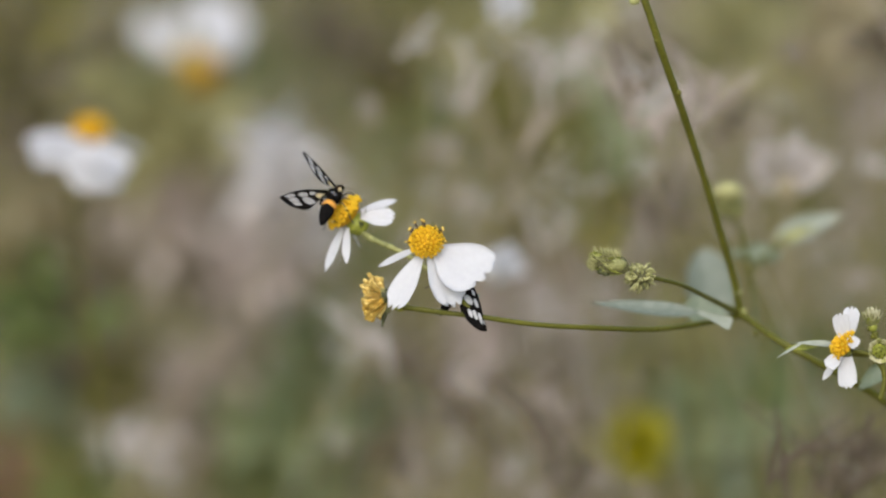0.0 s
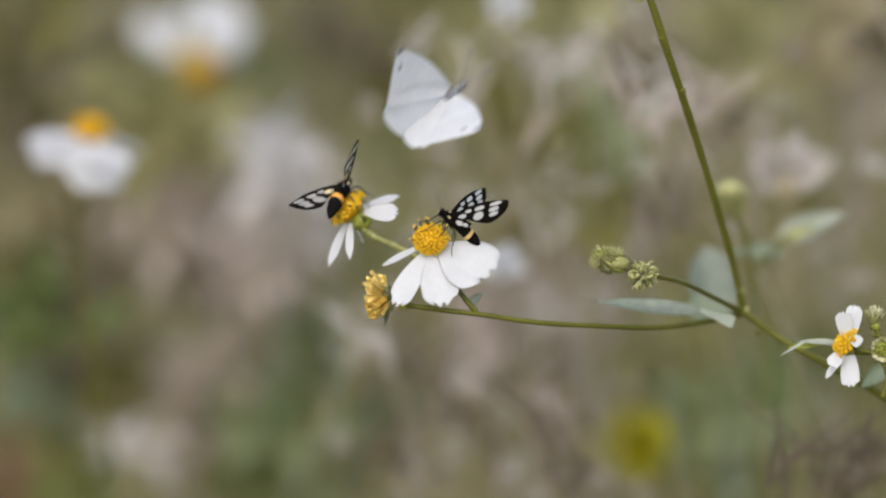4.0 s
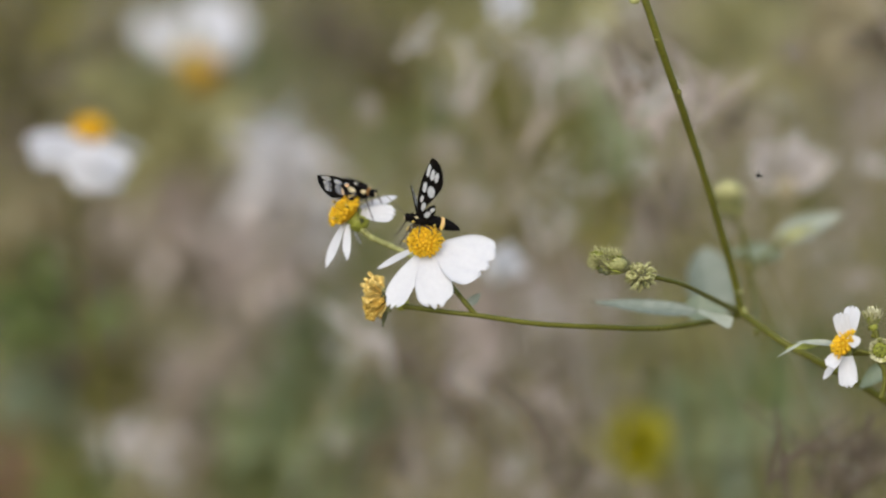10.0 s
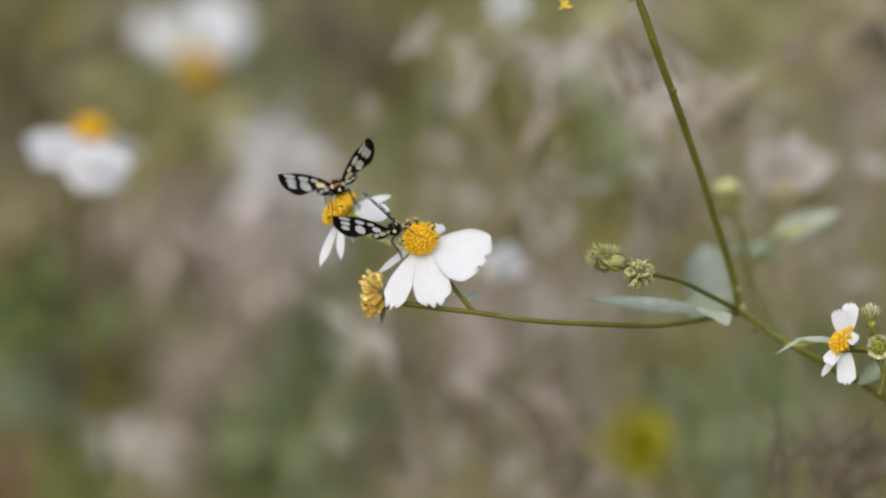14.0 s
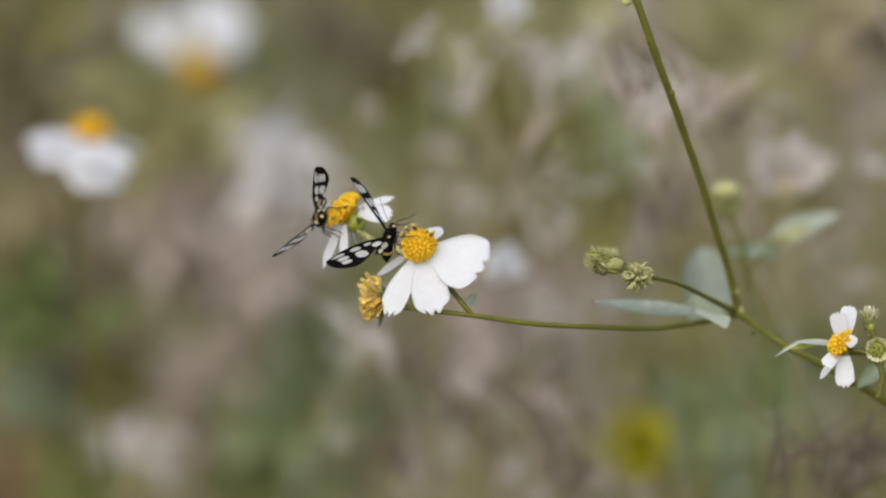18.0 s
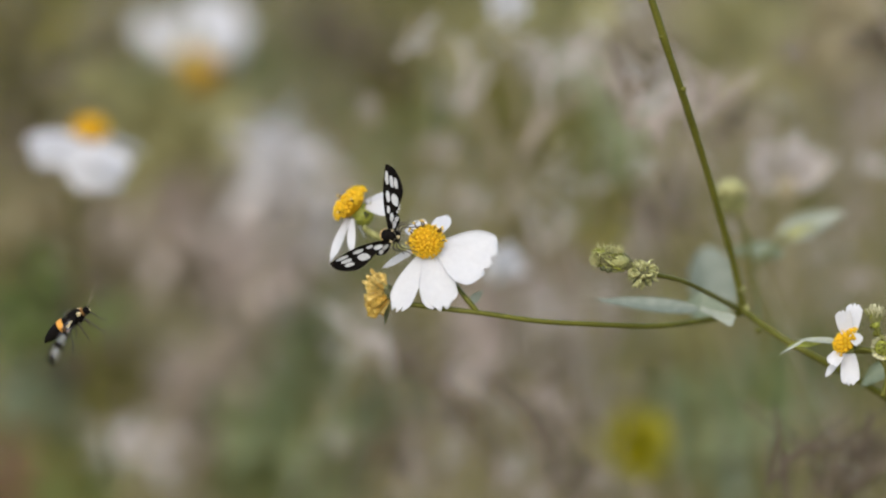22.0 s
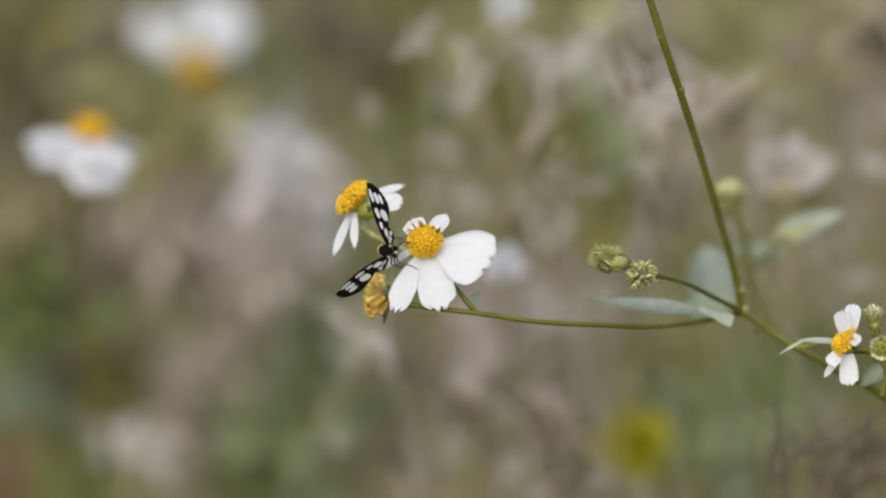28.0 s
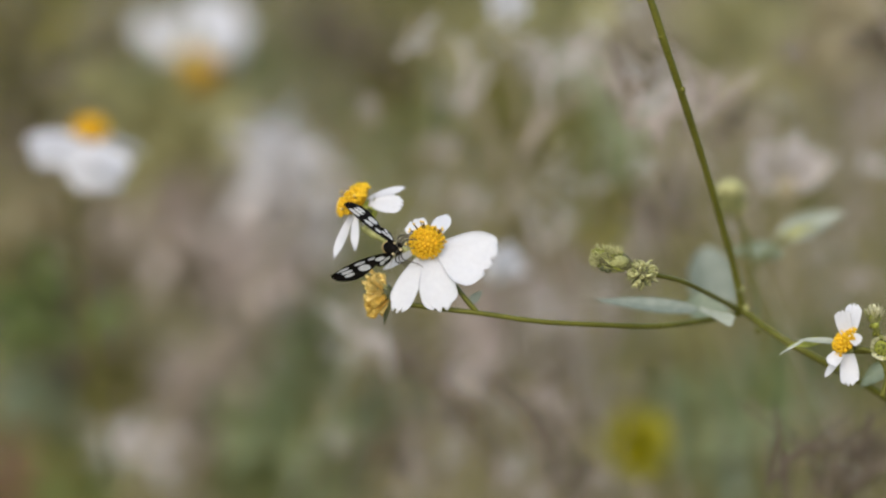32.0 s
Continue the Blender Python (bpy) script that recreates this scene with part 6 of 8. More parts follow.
    # the moth on the front flower
    walk(moth_front, [
        (0, pose(0.00422, 1.10647, 0.59709, 73.3, 32.0, 22.2)), (0.5, pose(0.00694, 1.10772, 0.59840, 73.3, 32.0, 22.2)),
        (1, pose(0.01120, 1.11136, 0.60173, 73.3, 32.0, 22.2)), (1.5, pose(0.00935, 1.10846, 0.60838, 74.8, -17.6, 64.8)),
        (2, pose(0.00994, 1.10655, 0.60901, 74.8, -17.6, 64.8)), (2.5, pose(0.00751, 1.10486, 0.61098, 74.8, -17.6, 64.8)),
        (3, pose(0.00571, 1.10502, 0.61187, 60.8, -17.6, 79.8)), (3.5, pose(0.00330, 1.10318, 0.61294, 38.2, -11.2, 89.0)),
        (4.5, pose(0.00210, 1.10323, 0.61324, 38.2, -11.2, 89.0)), (5.5, pose(0.00000, 1.10323, 0.61324, 38.2, -11.2, 89.0)),
        (6, pose(0.00165, 1.10323, 0.61324, 38.2, -11.2, 89.0)), (6.5, pose(0.00090, 1.10341, 0.61357, 3.9, -4.5, 104.4)),
        (7, pose(0.00090, 1.10344, 0.61372, 3.9, -4.5, 104.4)), (7.5, pose(0.00090, 1.10339, 0.61343, 3.9, -4.5, 104.4)),
        (8, pose(-0.00030, 1.10339, 0.61343, 3.9, -4.5, 104.4)), (8.5, pose(0.00090, 1.10349, 0.61402, 3.9, -4.5, 104.4)),
        (9, pose(0.00000, 1.10339, 0.61343, 3.9, -4.5, 104.4)), (9.5, pose(-0.00090, 1.10349, 0.61402, 3.9, -4.5, 104.4)),
        (10, pose(-0.00600, 1.10328, 0.61353, 9.7, -5.9, 102.8)), (10.3, pose(-0.00690, 1.10323, 0.61324, 10.8, -3.1, 118.6)),
        (10.5, pose(-0.00930, 1.10307, 0.61235, 12.2, -1.5, 129.4)), (10.7, pose(-0.01020, 1.10294, 0.61161, 8.4, 12.1, 146.9)),
        (11, pose(-0.01020, 1.10305, 0.61220, 6.0, 48.6, -175.5)), (11.5, pose(-0.01020, 1.10292, 0.61147, 6.0, 48.6, -175.5)),
        (12, pose(-0.01140, 1.10292, 0.61147, 6.0, 48.6, -175.5)), (12.5, pose(-0.01170, 1.10287, 0.61117, 6.0, 48.6, -175.5)),
        (13, pose(-0.01260, 1.10266, 0.60999, 6.0, 48.6, -175.5)), (13.5, pose(-0.01305, 1.10250, 0.60910, 6.0, 48.6, -175.5)),
        (14, pose(-0.01290, 1.10281, 0.61088, 6.0, 48.6, -175.5)), (14.5, pose(-0.01305, 1.10247, 0.60895, 6.0, 48.6, -175.5)),
        (15.5, pose(-0.01335, 1.10245, 0.60881, 6.0, 48.6, -175.5)), (16.5, pose(-0.01380, 1.10245, 0.60881, 6.0, 48.6, -175.5)),
        (17, pose(-0.01260, 1.10271, 0.61028, 6.0, 48.6, -175.5)), (17.5, pose(-0.01335, 1.10260, 0.60969, 84.2, 53.5, -105.1)),
        (18, pose(-0.01410, 1.10250, 0.60910, 84.3, 43.1, -79.7)), (18.5, pose(-0.01365, 1.10245, 0.60881, 84.3, 43.1, -79.7)),
        (19, pose(-0.01410, 1.10229, 0.60792, 84.3, 43.1, -79.7)), (19.5, pose(-0.01410, 1.10255, 0.60940, 84.3, 43.1, -79.7)),
        (20, pose(-0.01350, 1.10245, 0.60881, 84.3, 43.1, -79.7)), (20.5, pose(-0.01350, 1.10247, 0.60895, 84.3, 43.1, -79.7)),
        (21, pose(-0.01305, 1.10271, 0.61028, 84.3, 43.1, -79.7)), (21.5, pose(-0.01380, 1.10245, 0.60881, 84.3, 43.1, -79.7)),
        (22, pose(-0.01350, 1.10250, 0.60910, 32.5, 78.4, -127.3)), (22.5, pose(-0.01230, 1.10247, 0.60895, 32.5, 78.4, -127.3)),
        (23, pose(-0.01530, 1.10198, 0.60615, 32.5, 78.4, -127.3)), (23.5, pose(-0.01455, 1.10198, 0.60615, 32.5, 78.4, -127.3)),
        (24, pose(-0.01530, 1.10190, 0.60571, 32.5, 78.4, -127.3)), (24.5, pose(-0.01320, 1.10208, 0.60674, 32.5, 78.4, -127.3)),
        (25, pose(-0.01530, 1.10167, 0.60438, 17.8, 31.0, -148.6)), (25.5, pose(-0.01425, 1.10182, 0.60526, 32.5, 78.4, -127.3)),
        (26.5, pose(-0.01440, 1.10185, 0.60541, 32.5, 78.4, -127.3)), (27.5, pose(-0.01455, 1.10182, 0.60526, 32.5, 78.4, -127.3)),
        (28, pose(-0.01410, 1.10180, 0.60511, 32.5, 78.4, -127.3)), (28.5, pose(-0.01335, 1.10180, 0.60511, 32.5, 78.4, -127.3)),
        (29, pose(-0.01260, 1.10161, 0.60408, -3.2, 74.1, -135.9)), (29.5, pose(-0.01320, 1.10190, 0.60571, 32.5, 78.4, -127.3)),
        (30, pose(-0.01350, 1.10190, 0.60571, 32.5, 78.4, -127.3)), (30.5, pose(-0.01365, 1.10193, 0.60585, 32.5, 78.4, -127.3)),
        (31, pose(-0.01350, 1.10182, 0.60526, 32.5, 78.4, -127.3)), (31.5, pose(-0.01350, 1.10188, 0.60556, 32.5, 78.4, -127.3)),
        (32, pose(-0.01290, 1.10193, 0.60585, 32.5, 78.4, -127.3)),
    ])
    walk(wings_front["right"], [
        (0, pose(0.00150, 0.00090, 0.00100, 11.8, -31.7, -68.7)), (0.5, pose(0.00150, 0.00090, 0.00100, 11.1, -41.6, -63.9)),
        (1, pose(0.00150, 0.00090, 0.00100, 5.9, 29.3, -30.2)), (1.5, pose(0.00150, 0.00090, 0.00100, 5.7, -30.9, -37.8)),
        (2, pose(0.00150, 0.00090, 0.00100, 20.1, -37.4, -56.0)), (2.5, pose(0.00150, 0.00090, 0.00100, -5.5, -36.8, -15.3)),
        (3, pose(0.00150, 0.00090, 0.00100, 7.1, -43.1, -26.9)), (3.5, pose(0.00150, 0.00090, 0.00100, 31.9, -20.3, -27.3)),
        (4.5, pose(0.00150, 0.00090, 0.00100, 15.9, -23.0, -16.7)), (5.5, pose(0.00150, 0.00090, 0.00100, 12.1, -32.5, -10.4)),
        (6, pose(0.00150, 0.00090, 0.00100, 20.6, -33.2, -9.2)), (6.5, pose(0.00150, 0.00090, 0.00100, 55.3, -43.9, -42.9)),
        (7, pose(0.00150, 0.00090, 0.00100, 68.3, -21.8, -46.1)), (7.5, pose(0.00150, 0.00090, 0.00100, 27.5, 6.2, -7.4)),
        (8, pose(0.00150, 0.00090, 0.00100, 71.7, -15.5, -13.9)), (8.5, pose(0.00150, 0.00090, 0.00100, 72.5, -2.2, -14.8)),
        (9, pose(0.00150, 0.00090, 0.00100, 11.3, 9.9, -6.1)), (9.5, pose(0.00150, 0.00090, 0.00100, 48.4, 3.9, -9.5)),
        (10, pose(0.00150, 0.00090, 0.00100, 57.2, -9.6, -5.9)), (10.3, pose(0.00150, 0.00090, 0.00100, 61.5, -3.7, -25.8)),
        (10.5, pose(0.00150, 0.00090, 0.00100, 61.9, -13.5, -25.6)), (10.7, pose(0.00150, 0.00090, 0.00100, 77.5, -19.8, -28.2)),
        (11, pose(0.00150, 0.00090, 0.00100, 27.3, -40.1, 57.8)), (11.5, pose(0.00150, 0.00090, 0.00100, 0.0, -44.3, 77.7)),
        (12, pose(0.00150, 0.00090, 0.00100, 23.4, -42.5, 64.3)), (12.5, pose(0.00150, 0.00090, 0.00100, 26.6, -45.7, 59.7)),
        (13, pose(0.00150, 0.00090, 0.00100, 22.2, -48.0, 62.6)), (13.5, pose(0.00150, 0.00090, 0.00100, 45.5, -43.1, 41.8)),
        (14, pose(0.00150, 0.00090, 0.00100, 28.3, -51.4, 55.4)), (14.5, pose(0.00150, 0.00090, 0.00100, 36.7, -50.5, 47.4)),
        (15.5, pose(0.00150, 0.00090, 0.00100, 31.3, -51.5, 52.4)), (16.5, pose(0.00150, 0.00090, 0.00100, 22.9, -50.9, 60.6)),
        (17, pose(0.00150, 0.00090, 0.00100, 32.6, -53.5, 50.2)), (17.5, pose(0.00150, 0.00090, 0.00100, -31.0, -53.8, 74.4)),
        (18, pose(0.00150, 0.00090, 0.00100, 97.5, -61.8, -66.8)), (18.5, pose(0.00150, 0.00090, 0.00100, 72.0, -75.6, -40.9)),
        (19, pose(0.00150, 0.00090, 0.00100, 14.7, -78.1, 20.1)), (19.5, pose(0.00150, 0.00090, 0.00100, 49.9, -79.8, -14.6)),
        (20, pose(0.00150, 0.00090, 0.00100, 59.2, -64.6, -29.5)), (20.5, pose(0.00150, 0.00090, 0.00100, 46.9, -68.6, -12.6)),
        (21, pose(0.00150, 0.00090, 0.00100, 108.3, -88.2, -89.5)), (21.5, pose(0.00150, 0.00090, 0.00100, 36.8, -60.0, 1.7)),
        (22, pose(0.00150, 0.00090, 0.00100, 76.8, -62.5, 4.4)), (22.5, pose(0.00150, 0.00090, 0.00100, 41.2, -88.2, 25.2)),
        (23, pose(0.00150, 0.00090, 0.00100, 34.8, -53.6, 25.8)), (23.5, pose(0.00150, 0.00090, 0.00100, 55.5, -67.1, 0.7)),
        (24, pose(0.00150, 0.00090, 0.00100, 44.8, -56.0, 13.5)), (24.5, pose(0.00150, 0.00090, 0.00100, 42.7, -51.1, 19.1)),
        (25, pose(0.00150, 0.00090, 0.00100, 4.8, -21.8, 23.2)), (25.5, pose(0.00150, 0.00090, 0.00100, 3.4, -60.6, 50.6)),
        (26.5, pose(0.00150, 0.00090, 0.00100, 21.0, -62.9, 37.4)), (27.5, pose(0.00150, 0.00090, 0.00100, 35.6, -67.8, 30.0)),
        (28, pose(0.00150, 0.00090, 0.00100, 60.9, -48.0, 5.6)), (28.5, pose(0.00150, 0.00090, 0.00100, 70.8, -70.8, -14.1)),
        (29, pose(0.00150, 0.00090, 0.00100, 90.0, -30.7, -43.3)), (29.5, pose(0.00150, 0.00090, 0.00100, 44.6, -36.2, 5.3)),
        (30, pose(0.00150, 0.00090, 0.00100, 58.5, -70.2, -14.7)), (30.5, pose(0.00150, 0.00090, 0.00100, 49.5, -66.1, 5.6)),
        (31, pose(0.00150, 0.00090, 0.00100, 60.3, -53.8, 3.8)), (31.5, pose(0.00150, 0.00090, 0.00100, 57.2, -63.5, 3.6)),
        (32, pose(0.00150, 0.00090, 0.00100, 67.2, -62.5, -7.7)),
    ])
    walk(wings_front["left"], [
        (0, pose(-0.00150, 0.00090, 0.00100, 5.3, -10.3, -42.2)), (0.5, pose(-0.00150, 0.00090, 0.00100, 0.7, -23.4, -38.9)),
        (1, pose(-0.00150, 0.00090, 0.00100, 0.1, 5.4, -34.8)), (1.5, pose(-0.00150, 0.00090, 0.00100, 10.9, -56.3, -45.9)),
        (2, pose(-0.00150, 0.00090, 0.00100, 23.5, -51.6, -61.5)), (2.5, pose(-0.00150, 0.00090, 0.00100, -9.2, -58.3, -10.5)),
        (3, pose(-0.00150, 0.00090, 0.00100, 11.5, -67.5, -32.3)), (3.5, pose(-0.00150, 0.00090, 0.00100, 100.1, -57.3, -114.4)),
        (4.5, pose(-0.00150, 0.00090, 0.00100, 122.8, -60.8, -137.4)), (5.5, pose(-0.00150, 0.00090, 0.00100, 160.8, -63.7, -165.9)),
        (6, pose(-0.00150, 0.00090, 0.00100, 108.8, -64.7, -120.7)), (6.5, pose(-0.00150, 0.00090, 0.00100, 78.5, -50.8, -88.6)),
        (7, pose(-0.00150, 0.00090, 0.00100, 113.4, -43.9, -149.5)), (7.5, pose(-0.00150, 0.00090, 0.00100, 115.1, -48.6, -142.4)),
        (8, pose(-0.00150, 0.00090, 0.00100, 71.5, -61.1, -80.1)), (8.5, pose(-0.00150, 0.00090, 0.00100, 108.5, -55.0, -131.0)),
        (9, pose(-0.00150, 0.00090, 0.00100, 105.1, -55.9, -126.7)), (9.5, pose(-0.00150, 0.00090, 0.00100, 98.6, -71.5, -108.6)),
        (10, pose(-0.00150, 0.00090, 0.00100, 175.7, -76.4, 177.6)), (10.3, pose(-0.00150, 0.00090, 0.00100, 179.7, -58.1, 161.5)),
        (10.5, pose(-0.00150, 0.00090, 0.00100, -151.7, -56.2, 128.6)), (10.7, pose(-0.00150, 0.00090, 0.00100, -140.5, -48.9, 112.7)),
        (11, pose(-0.00150, 0.00090, 0.00100, -164.0, -51.7, 121.0)), (11.5, pose(-0.00150, 0.00090, 0.00100, -161.6, -41.8, 111.6)),
        (12, pose(-0.00150, 0.00090, 0.00100, -152.6, -40.4, 127.2)), (12.5, pose(-0.00150, 0.00090, 0.00100, -179.4, -45.0, 127.0)),
        (13, pose(-0.00150, 0.00090, 0.00100, 81.6, -36.0, -93.0)), (13.5, pose(-0.00150, 0.00090, 0.00100, 94.2, -45.4, -113.0)),
        (14, pose(-0.00150, 0.00090, 0.00100, 81.8, -36.8, -86.6)), (14.5, pose(-0.00150, 0.00090, 0.00100, 93.6, -39.7, -102.4)),
        (15.5, pose(-0.00150, 0.00090, 0.00100, 91.4, -42.7, -101.4)), (16.5, pose(-0.00150, 0.00090, 0.00100, 85.3, -43.8, -100.8)),
        (17, pose(-0.00150, 0.00090, 0.00100, 177.3, -53.4, 144.0)), (17.5, pose(-0.00150, 0.00090, 0.00100, 161.0, -12.3, 128.6)),
        (18, pose(-0.00150, 0.00090, 0.00100, 155.4, -38.1, 130.6)), (18.5, pose(-0.00150, 0.00090, 0.00100, 152.9, -53.9, 121.9)),
        (19, pose(-0.00150, 0.00090, 0.00100, 151.8, -36.1, 118.5)), (19.5, pose(-0.00150, 0.00090, 0.00100, 164.2, -44.0, 107.7)),
        (20, pose(-0.00150, 0.00090, 0.00100, 149.1, -15.3, 128.0)), (20.5, pose(-0.00150, 0.00090, 0.00100, 148.3, -21.2, 120.4)),
        (21, pose(-0.00150, 0.00090, 0.00100, 163.4, -42.7, 121.0)), (21.5, pose(-0.00150, 0.00090, 0.00100, 105.2, 0.1, 135.2)),
        (22, pose(-0.00150, 0.00090, 0.00100, 94.8, -10.6, 178.8)), (22.5, pose(-0.00150, 0.00090, 0.00100, 110.0, -40.7, 170.5)),
        (23, pose(-0.00150, 0.00090, 0.00100, 113.4, -15.2, -173.3)), (23.5, pose(-0.00150, 0.00090, 0.00100, 108.4, -37.3, -162.4)),
        (24, pose(-0.00150, 0.00090, 0.00100, 125.7, -41.4, 178.0)), (24.5, pose(-0.00150, 0.00090, 0.00100, 124.1, -19.9, 166.9)),
        (25, pose(-0.00150, 0.00090, 0.00100, -87.1, -72.5, -5.6)), (25.5, pose(-0.00150, 0.00090, 0.00100, 106.3, -39.7, 167.8)),
        (26.5, pose(-0.00150, 0.00090, 0.00100, 117.0, -45.8, 163.2)), (27.5, pose(-0.00150, 0.00090, 0.00100, 125.3, -51.0, 162.4)),
        (28, pose(-0.00150, 0.00090, 0.00100, 107.3, -22.8, -170.0)), (28.5, pose(-0.00150, 0.00090, 0.00100, 126.7, -53.0, 174.7)),
        (29, pose(-0.00150, 0.00090, 0.00100, 109.0, -39.1, -157.5)), (29.5, pose(-0.00150, 0.00090, 0.00100, 140.7, -21.5, 163.2)),
        (30, pose(-0.00150, 0.00090, 0.00100, 142.2, -63.9, 178.8)), (30.5, pose(-0.00150, 0.00090, 0.00100, 149.8, -70.4, 173.1)),
        (31, pose(-0.00150, 0.00090, 0.00100, 138.6, -56.9, 174.1)), (31.5, pose(-0.00150, 0.00090, 0.00100, 146.9, -57.9, 164.7)),
        (32, pose(-0.00150, 0.00090, 0.00100, 139.8, -60.0, 174.2)),
    ])
    walk(wings_front["right_hind"], [
        (0, pose(0.00150, -0.00010, 0.00075, 24.1, -24.2, -94.6)), (0.5, pose(0.00150, -0.00010, 0.00075, 28.7, -33.3, -92.4)),
        (1, pose(0.00150, -0.00010, 0.00075, -7.7, 28.9, -57.7)), (1.5, pose(0.00150, -0.00010, 0.00075, 18.6, -25.7, -64.5)),
        (2, pose(0.00150, -0.00010, 0.00075, 33.7, -26.4, -81.2)), (2.5, pose(0.00150, -0.00010, 0.00075, 12.3, -35.4, -45.1)),
        (3, pose(0.00150, -0.00010, 0.00075, 26.5, -35.9, -56.8)), (3.5, pose(0.00150, -0.00010, 0.00075, 36.7, -6.6, -47.6)),
        (4.5, pose(0.00150, -0.00010, 0.00075, 23.7, -14.7, -40.6)), (5.5, pose(0.00150, -0.00010, 0.00075, 24.7, -24.8, -36.3)),
        (6, pose(0.00150, -0.00010, 0.00075, 32.1, -22.3, -33.5)), (6.5, pose(0.00150, -0.00010, 0.00075, 63.5, -23.1, -57.4)),
        (7, pose(0.00150, -0.00010, 0.00075, 69.9, 0.7, -54.7)), (7.5, pose(0.00150, -0.00010, 0.00075, 23.1, 16.6, -29.6)),
        (8, pose(0.00150, -0.00010, 0.00075, 72.2, 7.3, -21.3)), (8.5, pose(0.00150, -0.00010, 0.00075, 71.3, 20.6, -22.3)),
        (9, pose(0.00150, -0.00010, 0.00075, 6.3, 13.6, -30.3)), (9.5, pose(0.00150, -0.00010, 0.00075, 44.6, 21.4, -26.4)),
        (10, pose(0.00150, -0.00010, 0.00075, 57.0, 10.7, -18.8)), (10.3, pose(0.00150, -0.00010, 0.00075, 60.1, 17.3, -37.5)),
        (10.5, pose(0.00150, -0.00010, 0.00075, 62.4, 7.8, -36.7)), (10.7, pose(0.00150, -0.00010, 0.00075, 78.3, 3.7, -33.3)),
        (11, pose(0.00150, -0.00010, 0.00075, 40.6, -26.5, 33.9)), (11.5, pose(0.00150, -0.00010, 0.00075, 21.7, -39.6, 45.9)),
        (12, pose(0.00150, -0.00010, 0.00075, 38.7, -29.9, 38.8)), (12.5, pose(0.00150, -0.00010, 0.00075, 42.7, -31.8, 34.4)),
        (13, pose(0.00150, -0.00010, 0.00075, 40.7, -35.2, 35.2)), (13.5, pose(0.00150, -0.00010, 0.00075, 55.8, -24.3, 23.5)),
        (14, pose(0.00150, -0.00010, 0.00075, 46.9, -36.5, 28.9)), (14.5, pose(0.00150, -0.00010, 0.00075, 52.4, -33.4, 24.4)),
        (15.5, pose(0.00150, -0.00010, 0.00075, 49.0, -35.7, 27.1)), (16.5, pose(0.00150, -0.00010, 0.00075, 42.9, -37.5, 32.4)),
        (17, pose(0.00150, -0.00010, 0.00075, 51.1, -37.1, 24.7)), (17.5, pose(0.00150, -0.00010, 0.00075, 5.6, -59.4, 31.2)),
        (18, pose(0.00150, -0.00010, 0.00075, 94.5, -37.9, -62.9)), (18.5, pose(0.00150, -0.00010, 0.00075, 82.8, -52.1, -52.7)),
        (19, pose(0.00150, -0.00010, 0.00075, 65.8, -60.7, -33.5)), (19.5, pose(0.00150, -0.00010, 0.00075, 77.7, -57.6, -43.9)),
        (20, pose(0.00150, -0.00010, 0.00075, 72.7, -42.5, -45.9)), (20.5, pose(0.00150, -0.00010, 0.00075, 68.1, -47.9, -37.1)),
        (21, pose(0.00150, -0.00010, 0.00075, 91.3, -64.3, -72.4)), (21.5, pose(0.00150, -0.00010, 0.00075, 57.4, -42.0, -24.3)),
        (22, pose(0.00150, -0.00010, 0.00075, 82.2, -38.8, -2.4)), (22.5, pose(0.00150, -0.00010, 0.00075, 86.9, -64.8, -20.8)),
        (23, pose(0.00150, -0.00010, 0.00075, 52.6, -36.7, 1.1)), (23.5, pose(0.00150, -0.00010, 0.00075, 71.8, -45.3, -18.5)),
        (24, pose(0.00150, -0.00010, 0.00075, 60.4, -36.7, -7.6)), (24.5, pose(0.00150, -0.00010, 0.00075, 56.8, -32.5, -1.7)),
        (25, pose(0.00150, -0.00010, 0.00075, 13.5, -17.9, -2.0)), (25.5, pose(0.00150, -0.00010, 0.00075, 37.9, -51.7, 9.7)),
        (26.5, pose(0.00150, -0.00010, 0.00075, 50.2, -48.3, 2.6)), (27.5, pose(0.00150, -0.00010, 0.00075, 62.0, -49.1, -0.4)),
        (28, pose(0.00150, -0.00010, 0.00075, 68.7, -26.1, -7.1)), (28.5, pose(0.00150, -0.00010, 0.00075, 80.8, -47.4, -25.5)),
        (29, pose(0.00150, -0.00010, 0.00075, 90.0, -6.7, -43.3)), (29.5, pose(0.00150, -0.00010, 0.00075, 52.9, -18.0, -12.4)),
        (30, pose(0.00150, -0.00010, 0.00075, 74.7, -47.9, -33.2)), (30.5, pose(0.00150, -0.00010, 0.00075, 68.0, -45.2, -16.5)),
        (31, pose(0.00150, -0.00010, 0.00075, 69.9, -31.9, -9.9)), (31.5, pose(0.00150, -0.00010, 0.00075, 71.1, -41.7, -13.6)),
        (32, pose(0.00150, -0.00010, 0.00075, 76.6, -39.6, -19.5)),
    ])
